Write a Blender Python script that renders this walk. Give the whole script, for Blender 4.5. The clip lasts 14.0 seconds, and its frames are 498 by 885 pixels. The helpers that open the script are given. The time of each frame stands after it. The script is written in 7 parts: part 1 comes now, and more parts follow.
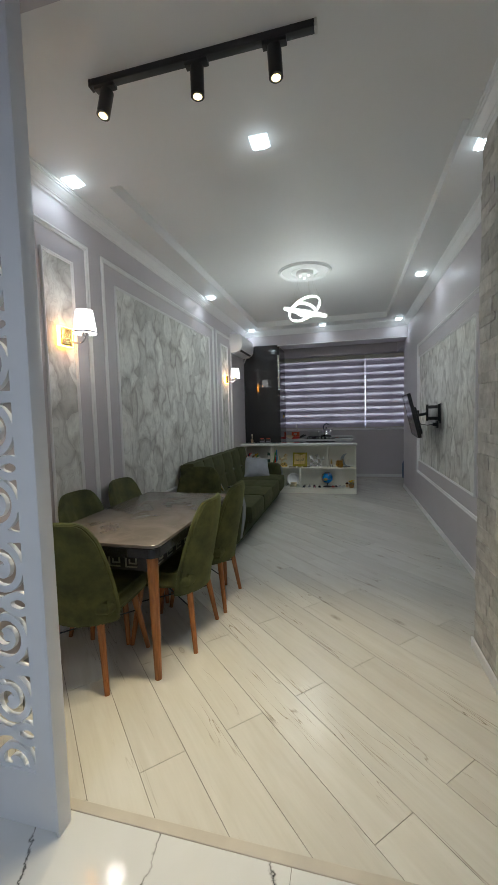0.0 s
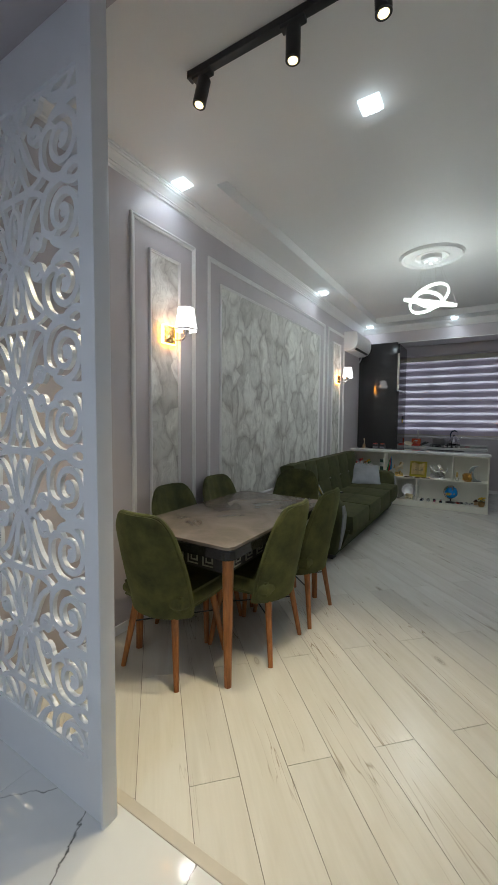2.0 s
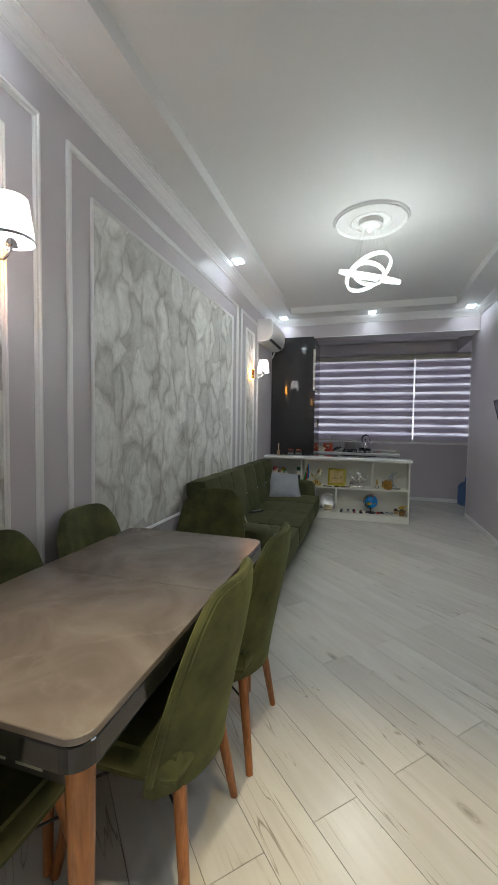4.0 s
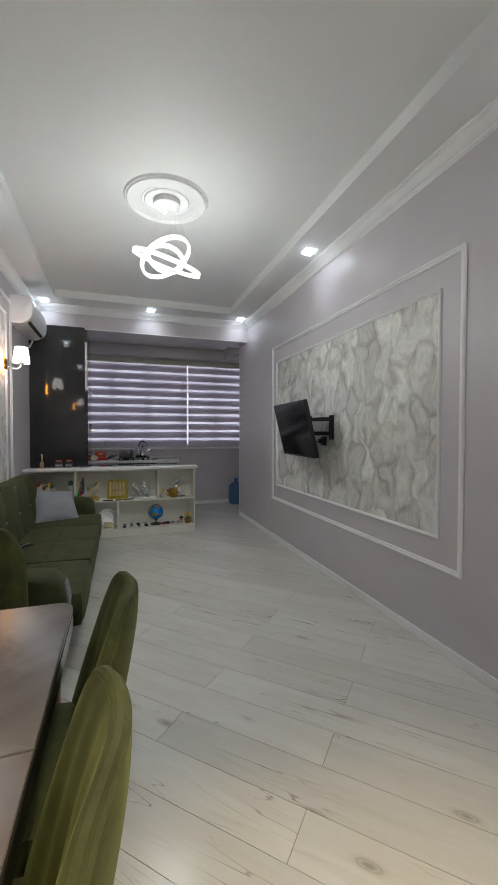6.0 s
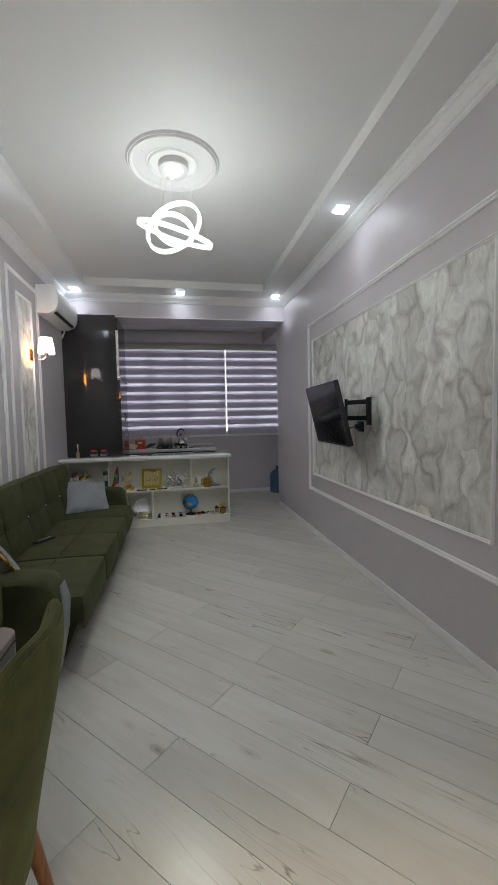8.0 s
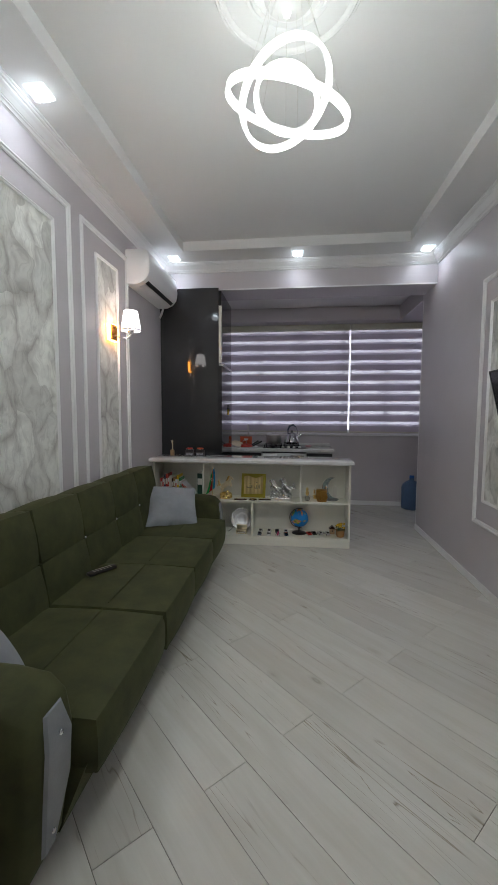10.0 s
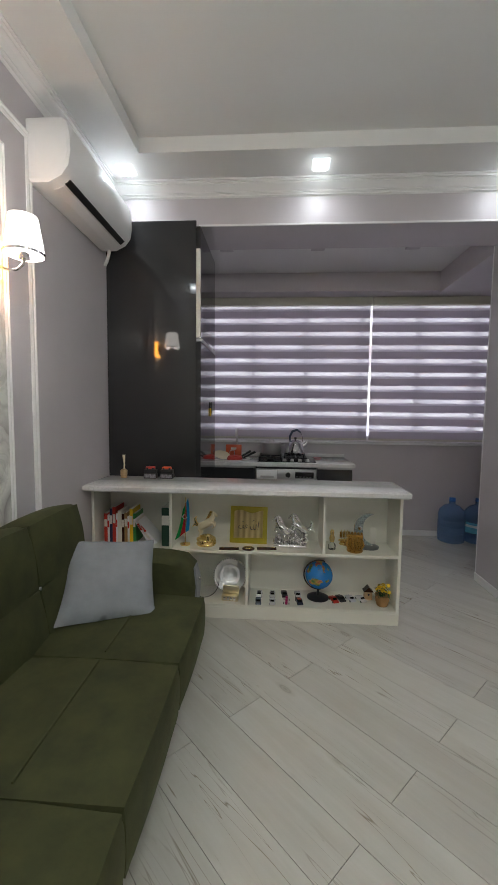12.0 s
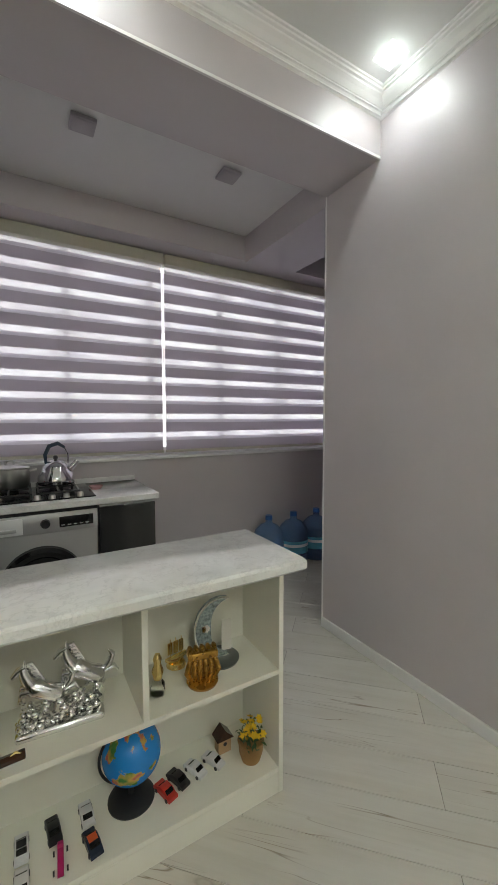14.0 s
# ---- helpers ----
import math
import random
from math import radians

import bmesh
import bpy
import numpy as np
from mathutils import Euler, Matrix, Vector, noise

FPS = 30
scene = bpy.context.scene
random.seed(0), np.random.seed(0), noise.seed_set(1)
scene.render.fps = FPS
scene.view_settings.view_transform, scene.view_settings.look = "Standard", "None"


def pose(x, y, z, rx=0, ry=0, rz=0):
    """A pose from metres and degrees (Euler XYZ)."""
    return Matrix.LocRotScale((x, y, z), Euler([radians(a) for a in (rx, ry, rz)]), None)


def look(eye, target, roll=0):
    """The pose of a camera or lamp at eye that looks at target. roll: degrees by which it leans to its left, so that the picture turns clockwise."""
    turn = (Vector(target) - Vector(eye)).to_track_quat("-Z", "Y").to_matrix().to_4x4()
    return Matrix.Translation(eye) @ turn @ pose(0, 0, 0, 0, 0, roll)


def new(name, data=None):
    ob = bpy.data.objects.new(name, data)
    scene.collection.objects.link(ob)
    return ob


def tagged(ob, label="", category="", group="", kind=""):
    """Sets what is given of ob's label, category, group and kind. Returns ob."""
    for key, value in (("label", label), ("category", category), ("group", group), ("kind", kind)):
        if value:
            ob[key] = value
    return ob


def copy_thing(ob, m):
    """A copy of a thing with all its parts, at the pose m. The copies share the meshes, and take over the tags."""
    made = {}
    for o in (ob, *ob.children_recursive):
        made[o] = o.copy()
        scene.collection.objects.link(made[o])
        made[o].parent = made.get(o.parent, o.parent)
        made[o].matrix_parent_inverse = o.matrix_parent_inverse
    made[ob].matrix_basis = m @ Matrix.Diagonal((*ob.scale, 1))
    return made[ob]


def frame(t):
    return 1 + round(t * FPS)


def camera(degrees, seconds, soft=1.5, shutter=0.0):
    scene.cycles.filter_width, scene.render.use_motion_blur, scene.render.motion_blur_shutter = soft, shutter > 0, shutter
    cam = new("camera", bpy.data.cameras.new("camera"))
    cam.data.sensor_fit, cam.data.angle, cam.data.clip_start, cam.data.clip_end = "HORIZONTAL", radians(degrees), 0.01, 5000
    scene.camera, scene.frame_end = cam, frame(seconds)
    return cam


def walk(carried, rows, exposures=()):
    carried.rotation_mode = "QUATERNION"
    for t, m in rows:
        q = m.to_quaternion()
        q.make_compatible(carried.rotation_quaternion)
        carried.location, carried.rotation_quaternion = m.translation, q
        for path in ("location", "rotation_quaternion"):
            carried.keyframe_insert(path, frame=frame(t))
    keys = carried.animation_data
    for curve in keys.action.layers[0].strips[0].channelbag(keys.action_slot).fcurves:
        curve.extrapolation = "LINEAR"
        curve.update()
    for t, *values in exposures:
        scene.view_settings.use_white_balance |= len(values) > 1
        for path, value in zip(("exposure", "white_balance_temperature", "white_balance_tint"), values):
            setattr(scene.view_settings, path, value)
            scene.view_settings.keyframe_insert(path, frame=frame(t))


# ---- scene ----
cam = camera(65.5, 14.0)
PATH = [
    (0, (-0.075, 0.008, 1.396), (-0.564, 1.942, 1.255), -1.5),
    (0.5, (0.032, 0.051, 1.399), (-0.88, 1.826, 1.262), -0.8),
    (1, (0.071, 0.066, 1.39), (-1.064, 1.706, 1.252), -0.3),
    (1.5, (0.084, 0.119, 1.382), (-1.07, 1.746, 1.247), 0.2),
    (2, (0.015, 0.229, 1.378), (-1.027, 1.932, 1.251), 0.5),
    (4.5, (-0.642, 1.434, 1.322), (-1.035, 3.393, 1.235), 0.6),
    (5, (-0.723, 1.623, 1.357), (-0.861, 3.617, 1.277), 0.4),
    (5.5, (-0.836, 1.673, 1.333), (-0.604, 3.658, 1.269), 0.3),
    (6, (-0.864, 1.659, 1.306), (-0.231, 3.556, 1.258), 0.1),
    (6.5, (-0.853, 1.634, 1.302), (0.071, 3.407, 1.25), -0.5),
    (7, (-0.825, 1.653, 1.309), (0.131, 3.408, 1.238), -0.8),
    (7.5, (-0.691, 1.735, 1.317), (-0.008, 3.612, 1.213), -1.0),
    (8, (-0.557, 1.879, 1.321), (-0.194, 3.842, 1.197), -1.2),
    (8.5, (-0.5, 2.111, 1.338), (-0.393, 4.103, 1.193), -1.0),
    (9, (-0.428, 2.363, 1.337), (-0.503, 4.356, 1.188), -1.0),
    (11.5, (-0.68, 3.972, 1.355), (-0.947, 5.948, 1.196), 0.6),
    (12, (-0.73, 4.342, 1.349), (-0.858, 6.332, 1.195), 0.7),
    (12.5, (-0.757, 4.706, 1.34), (-0.696, 6.7, 1.198), 0.6),
    (13, (-0.764, 5.067, 1.339), (-0.448, 7.037, 1.206), 0.4),
    (13.5, (-0.722, 5.414, 1.344), (-0.104, 7.312, 1.214), 0.2),
    (14, (-0.681, 5.707, 1.331), (0.328, 7.429, 1.206), -0.1),
]
walk(cam, [(t, look(eye, target, roll)) for t, eye, target, roll in PATH],
     exposures=[(0, 0.32, 6250, 5), (2, 0.36, 6250, 5), (4.5, 0.66, 6400, 8), (6.5, 0.60, 6450, 10), (9, 0.52, 6400, 10), (11.5, 0.82, 6650, 9), (13, 1.10, 7050, 5), (14, 1.25, 7200, 2)])
# ---- world and light ----
world = bpy.data.worlds.new("world")
scene.world = world
world.use_nodes = True
wn = world.node_tree
sky = wn.nodes.new("ShaderNodeTexSky")
sky.sky_type = "NISHITA"
sky.sun_disc = False
sky.sun_elevation = radians(28)
sky.sun_rotation = radians(150)
wn.links.new(sky.outputs[0], wn.nodes["Background"].inputs[0])
wn.nodes["Background"].inputs[1].default_value = 0.12

# room numbers, metres
LX, RX = -1.925, 0.945         # long side walls
HALL_Y, BEAM_Y0, BEAM_Y1, FAR_Y = 1.10, 7.15, 7.555, 8.70
SOFFIT, TRAY, BEAM_Z, KIT_Z = 2.93, 3.02, 2.655, 2.81
HALL_Z = 2.66
HALL_LX = -1.99
STONE_X, STONE_Y = 0.662, 2.44


def lamp(name, kind, loc, energy, colour, **kw):
    d = bpy.data.lights.new(name, kind)
    d.energy, d.color = energy, colour
    if "size" in kw:
        d.shape, d.size = "DISK", kw["size"]
    if "soft" in kw:
        d.shadow_soft_size = kw["soft"]
    if "spot" in kw:
        d.spot_size, d.spot_blend = radians(kw["spot"]), kw.get("blend", 0.5)
    if "spread" in kw:
        d.spread = radians(kw["spread"])
    ob = new(name, d)
    ob.matrix_world = look(loc, kw["aim"]) if "aim" in kw else Matrix.Translation(loc)
    return ob


COOL, WARM = (0.84, 0.92, 1.0), (1.0, 0.82, 0.54)
DOWNLIGHTS = [(-1.77, 2.27), (-0.535, 2.25), (0.715, 2.62), (-1.76, 4.86), (0.745, 4.80),
              (-1.725, 6.95), (-0.462, 6.95), (0.775, 6.95)]
for dx, dy in DOWNLIGHTS:
    lamp("downlight_lamp", "AREA", (dx, dy, SOFFIT - 0.034), 0.58, COOL, size=0.11, spread=155)
    lamp("downlight_halo_lamp", "POINT", (dx, dy, SOFFIT - 0.06), 0.16, COOL, soft=0.04)
HALL_LIGHTS = [(-0.75, -1.1), (-0.75, -2.1)]
for dx, dy in HALL_LIGHTS:
    lamp("hall_lamp", "AREA", (dx, dy, HALL_Z - 0.032), 13, COOL, size=0.12, spread=176)
CHX, CHY, CHZ = -0.525, 4.60, 2.58
TRACK_Y, TRACK_X0, TRACK_X1 = 1.665, -1.185, -0.185
SPOTS = [(-1.12, (-1.45, 1.15, 0.0)), (-0.68, (-0.70, 1.72, 0.0)), (-0.345, (-0.20, 1.72, 0.0))]

# ---- materials ----
def mat(name):
    m = bpy.data.materials.new(name)
    m.use_nodes = True
    n = m.node_tree
    return m, n, n.nodes["Principled BSDF"]


def node(n, kind, **kw):
    x = n.nodes.new("ShaderNode" + kind)
    for k, v in kw.items():
        if k == "op":
            x.operation = v
        elif k == "blend":
            x.blend_type = v
        elif k == "data":
            x.data_type = v
        else:
            x.inputs[k.replace("_", " ")].default_value = v
    return x


def coords(n, scale=(1, 1, 1), which="Object"):
    c = n.nodes.new("ShaderNodeTexCoord")
    mp = n.nodes.new("ShaderNodeMapping")
    mp.inputs["Scale"].default_value = scale
    n.links.new(c.outputs[which], mp.inputs[0])
    return mp.outputs[0]


def ramp(n, fac, stops):
    r = n.nodes.new("ShaderNodeValToRGB")
    e = r.color_ramp.elements
    while len(e) < len(stops):
        e.new(0.5)
    for el, (p, c) in zip(e, stops):
        el.position = p
        el.color = (*c, 1) if len(c) == 3 else c
    n.links.new(fac, r.inputs[0])
    return r.outputs[0]


def bump(n, b, height, strength=0.2, dist=0.01):
    bp = node(n, "Bump", Strength=strength, Distance=dist)
    n.links.new(height, bp.inputs["Height"])
    n.links.new(bp.outputs[0], b.inputs["Normal"])


def painted(name, colour, rough=0.5, metal=0.0, vary=0.06, scale=6.0, bumps=0.05, bscale=120.0, coat=0.0):
    """Paint, plaster, plastic or metal with faint unevenness at two scales."""
    m, n, b = mat(name)
    v = coords(n)
    a = node(n, "TexNoise", Scale=scale, Detail=4.0)
    f = node(n, "TexNoise", Scale=bscale, Detail=3.0)
    n.links.new(v, a.inputs["Vector"])
    n.links.new(v, f.inputs["Vector"])
    lo = tuple(c * (1 - vary) for c in colour)
    hi = tuple(min(1, c * (1 + vary)) for c in colour)
    n.links.new(ramp(n, a.outputs["Fac"], [(0.3, lo), (0.7, hi)]), b.inputs["Base Color"])
    rr = node(n, "MapRange", To_Min=max(0.02, rough * 0.85), To_Max=min(1, rough * 1.15))
    n.links.new(f.outputs["Fac"], rr.inputs[0])
    n.links.new(rr.outputs[0], b.inputs["Roughness"])
    b.inputs["Metallic"].default_value = metal
    b.inputs["Coat Weight"].default_value = coat
    if bumps:
        bump(n, b, f.outputs["Fac"], bumps, 0.003)
    return m


def glow(name, colour, strength):
    m, n, b = mat(name)
    b.inputs["Base Color"].default_value = (*colour, 1)
    b.inputs["Emission Color"].default_value = (*colour, 1)
    b.inputs["Emission Strength"].default_value = strength
    b.inputs["Roughness"].default_value = 0.4
    return m


WALL = painted("lilac_wall_paint", (0.545, 0.505, 0.53), 0.42, vary=0.03, scale=2.5, bumps=0.12, bscale=220)
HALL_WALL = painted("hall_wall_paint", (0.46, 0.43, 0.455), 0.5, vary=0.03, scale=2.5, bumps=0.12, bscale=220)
CEIL = painted("ceiling_paint", (0.76, 0.755, 0.75), 0.6, vary=0.015, scale=1.5, bumps=0.05, bscale=160)
TRIM = painted("white_trim_paint", (0.80, 0.79, 0.79), 0.38, vary=0.02, bumps=0.03)
SCREEN = painted("white_lacquered_board", (0.74, 0.76, 0.80), 0.32, vary=0.02, bumps=0.02)
WHITE_MELAMINE = painted("white_melamine", (0.80, 0.785, 0.70), 0.3, vary=0.02, bumps=0.02)
WHITE_PLASTIC = painted("white_plastic", (0.82, 0.82, 0.83), 0.3, vary=0.01, bumps=0.01)
BLACK = painted("black_metal", (0.015, 0.015, 0.017), 0.42, vary=0.15, bumps=0.03)
BLACK_GLOSS = painted("glossy_black_plastic", (0.01, 0.01, 0.012), 0.12, vary=0.1, bumps=0.0)
ANTHRACITE = painted("anthracite_lacquer", (0.024, 0.024, 0.026), 0.055, vary=0.05, bumps=0.0, coat=0.3)
STEEL = painted("brushed_steel", (0.66, 0.65, 0.62), 0.32, metal=1.0, vary=0.05, bumps=0.04)
CHROME = painted("chrome", (0.8, 0.8, 0.82), 0.07, metal=1.0, vary=0.02, bumps=0.0)
SILVER = painted("silver_plating", (0.86, 0.86, 0.87), 0.17, metal=1.0, vary=0.04, bumps=0.08, bscale=70)
PALE_GOLD = painted("embossed_pale_gold", (0.80, 0.72, 0.50), 0.33, metal=1.0, vary=0.1, bumps=0.2, bscale=60)
GOLD = painted("polished_gold", (0.86, 0.65, 0.27), 0.26, metal=1.0, vary=0.06, bumps=0.1, bscale=80)
GOLD_FRAME = painted("dull_gold_frame", (0.46, 0.38, 0.035), 0.42, metal=0.3, vary=0.08)
CREAM = painted("cream_ceramic", (0.72, 0.62, 0.42), 0.3, vary=0.05)
ALU = painted("silver_grey_panel", (0.50, 0.50, 0.51), 0.32, metal=0.6, vary=0.03)
RED = painted("red_plastic", (0.55, 0.035, 0.02), 0.35, vary=0.1)
ORANGE = painted("orange_red_box", (0.62, 0.09, 0.02), 0.4, vary=0.06)
BLUE_P = painted("blue_plastic", (0.02, 0.12, 0.42), 0.3, vary=0.08)
GREEN_P = painted("green_plastic", (0.03, 0.22, 0.05), 0.4, vary=0.08)
YELLOW = painted("yellow_petals", (0.80, 0.52, 0.02), 0.6, vary=0.12)
LEAF = painted("dark_green_leaf", (0.03, 0.085, 0.02), 0.55, vary=0.2)
TERRA = painted("tan_clay", (0.34, 0.19, 0.07), 0.7, vary=0.12, bumps=0.3)
BROWN = painted("dark_brown_lacquer", (0.05, 0.022, 0.012), 0.25, vary=0.1)
PAPER = painted("book_paper", (0.74, 0.71, 0.64), 0.8, vary=0.04)
MAGENTA = painted("magenta_plastic", (0.45, 0.01, 0.12), 0.35, vary=0.05)
THRESH = painted("beige_threshold", (0.50, 0.46, 0.40), 0.4, vary=0.1, bumps=0.05)
GROUT = painted("dark_joint", (0.23, 0.215, 0.19), 0.9, vary=0.1)
GLOW_COOL = glow("led_white", (0.88, 0.95, 1.0), 5.0)
GLOW_BULB = glow("small_bulb_white", (0.95, 0.98, 1.0), 1.4)
GLOW_RING = glow("led_ring_white", (0.97, 1.0, 0.93), 1.7)
GLOW_SPOT = glow("spot_lens", (1.0, 0.80, 0.42), 1.9)
GLOW_SHADE = glow("lamp_shade_lit", (1.0, 0.95, 0.93), 2.6)
GLOW_AMBER = glow("amber_backlight", (1.0, 0.40, 0.06), 17.0)


def fabric(name, a, bcol, rough=0.85, sheen=0.5, scale=3.0):
    m, n, b = mat(name)
    v = coords(n)
    big = node(n, "TexNoise", Scale=scale * 3, Detail=5.0, Roughness=0.6)
    fine = node(n, "TexNoise", Scale=260.0, Detail=2.0)
    n.links.new(v, big.inputs["Vector"])
    n.links.new(v, fine.inputs["Vector"])
    n.links.new(ramp(n, big.outputs["Fac"], [(0.32, a), (0.68, bcol)]), b.inputs["Base Color"])
    b.inputs["Roughness"].default_value = rough
    b.inputs["Sheen Weight"].default_value = sheen
    b.inputs["Sheen Roughness"].default_value = 0.4
    b.inputs["Sheen Tint"].default_value = (*[min(1, c * 3) for c in bcol], 1)
    bump(n, b, fine.outputs["Fac"], 0.25, 0.002)
    return m


VELVET = fabric("olive_green_velvet", (0.030, 0.034, 0.009), (0.088, 0.095, 0.026), sheen=0.4)
SOFA_FAB = fabric("dark_green_chenille", (0.030, 0.033, 0.010), (0.056, 0.061, 0.019), sheen=0.25)
CUSHION = fabric("grey_blue_cotton", (0.23, 0.245, 0.27), (0.285, 0.30, 0.33), sheen=0.1)
GREY_PANEL = fabric("grey_vinyl", (0.18, 0.19, 0.21), (0.24, 0.25, 0.27), rough=0.4, sheen=0.0)


def wood(name, dark, light, rough=0.4, axis=(1, 1, 14)):
    m, n, b = mat(name)
    v = coords(n, axis)
    a = node(n, "TexNoise", Scale=6.0, Detail=6.0, Distortion=0.6)
    n.links.new(v, a.inputs["Vector"])
    n.links.new(ramp(n, a.outputs["Fac"], [(0.3, dark), (0.7, light)]), b.inputs["Base Color"])
    b.inputs["Roughness"].default_value = rough
    bump(n, b, a.outputs["Fac"], 0.08, 0.003)
    return m


LEG_WOOD = wood("walnut_brown_leg", (0.21, 0.072, 0.018), (0.40, 0.15, 0.042), 0.35, (14, 14, 1.5))


def plank_material():
    """Pale bleached oak laminate: fine grain along the plank, dark mineral streaks and a few knots."""
    m, n, b = mat("bleached_oak_laminate")
    tc = n.nodes.new("ShaderNodeTexCoord")
    oi = n.nodes.new("ShaderNodeObjectInfo")
    mul = node(n, "VectorMath", op="SCALE")
    mul.inputs["Scale"].default_value = 37.0
    cmb = n.nodes.new("ShaderNodeCombineXYZ")
    for k in range(3):
        n.links.new(oi.outputs["Random"], cmb.inputs[k])
    n.links.new(cmb.outputs[0], mul.inputs[0])
    add = node(n, "VectorMath", op="ADD")
    n.links.new(tc.outputs["Object"], add.inputs[0])
    n.links.new(mul.outputs[0], add.inputs[1])

    def mapped(scale):
        mp = n.nodes.new("ShaderNodeMapping")
        mp.inputs["Scale"].default_value = scale
        n.links.new(add.outputs[0], mp.inputs[0])
        return mp.outputs[0]

    fine = node(n, "TexNoise", Scale=5.0, Detail=6.0, Roughness=0.55, Distortion=0.4)
    n.links.new(mapped((0.8, 13, 1)), fine.inputs["Vector"])
    broad = node(n, "TexNoise", Scale=2.0, Detail=4.0, Distortion=0.8)
    n.links.new(mapped((1.0, 6, 1)), broad.inputs["Vector"])
    streak = node(n, "TexNoise", Scale=3.0, Detail=6.0, Roughness=0.7, Distortion=1.4)
    n.links.new(mapped((0.7, 7, 1)), streak.inputs["Vector"])
    knot = node(n, "TexVoronoi", Scale=1.9, Randomness=1.0)
    n.links.new(mapped((1.0, 2.6, 1)), knot.inputs["Vector"])
    base = ramp(n, fine.outputs["Fac"], [(0.3, (0.66, 0.642, 0.592)), (0.62, (0.69, 0.672, 0.622))])
    bro = ramp(n, broad.outputs["Fac"], [(0.35, (0.93, 0.92, 0.90)), (0.65, (1, 1, 1))])
    mx = node(n, "MixRGB", blend="MULTIPLY", Fac=1.0)
    n.links.new(base, mx.inputs[1])
    n.links.new(bro, mx.inputs[2])
    st = ramp(n, streak.outputs["Fac"], [(0.65, (1, 1, 1)), (0.71, (0.70, 0.66, 0.60)), (0.77, (0.42, 0.37, 0.31))])
    mx2 = node(n, "MixRGB", blend="MULTIPLY", Fac=0.7)
    n.links.new(mx.outputs[0], mx2.inputs[1])
    n.links.new(st, mx2.inputs[2])
    lines = node(n, "TexNoise", Scale=2.2, Detail=2.0, Roughness=0.4, Distortion=0.7)
    n.links.new(mapped((0.55, 10, 1)), lines.inputs["Vector"])
    gate = node(n, "TexNoise", Scale=1.6, Detail=2.0)
    n.links.new(mapped((1.0, 3.5, 1)), gate.inputs["Vector"])
    thin = ramp(n, lines.outputs["Fac"], [(0.488, (1, 1, 1)), (0.5, (0.50, 0.45, 0.39)), (0.512, (1, 1, 1))])
    gk = ramp(n, gate.outputs["Fac"], [(0.50, (0, 0, 0)), (0.62, (1, 1, 1))])
    mxl = node(n, "MixRGB", blend="MULTIPLY")
    n.links.new(gk, mxl.inputs[0])
    n.links.new(mx2.outputs[0], mxl.inputs[1])
    n.links.new(thin, mxl.inputs[2])
    mx2 = mxl
    kn = ramp(n, knot.outputs["Distance"], [(0.0, (0.22, 0.19, 0.16)), (0.03, (0.34, 0.30, 0.26)), (0.055, (0.72, 0.69, 0.65)), (0.07, (0.5, 0.46, 0.41)), (0.09, (0.85, 0.83, 0.8)), (0.14, (1, 1, 1))])
    mx3 = node(n, "MixRGB", blend="MULTIPLY", Fac=0.6)
    n.links.new(mx2.outputs[0], mx3.inputs[1])
    n.links.new(kn, mx3.inputs[2])
    tone = node(n, "MapRange", To_Min=0.90, To_Max=1.04)
    n.links.new(oi.outputs["Random"], tone.inputs[0])
    mx4 = node(n, "VectorMath", op="SCALE")
    n.links.new(mx3.outputs[0], mx4.inputs[0])
    n.links.new(tone.outputs[0], mx4.inputs["Scale"])
    n.links.new(mx4.outputs[0], b.inputs["Base Color"])
    rr = node(n, "MapRange", To_Min=0.23, To_Max=0.28)
    n.links.new(fine.outputs["Fac"], rr.inputs[0])
    n.links.new(rr.outputs[0], b.inputs["Roughness"])
    bump(n, b, fine.outputs["Fac"], 0.03, 0.001)
    return m


PLANK = plank_material()


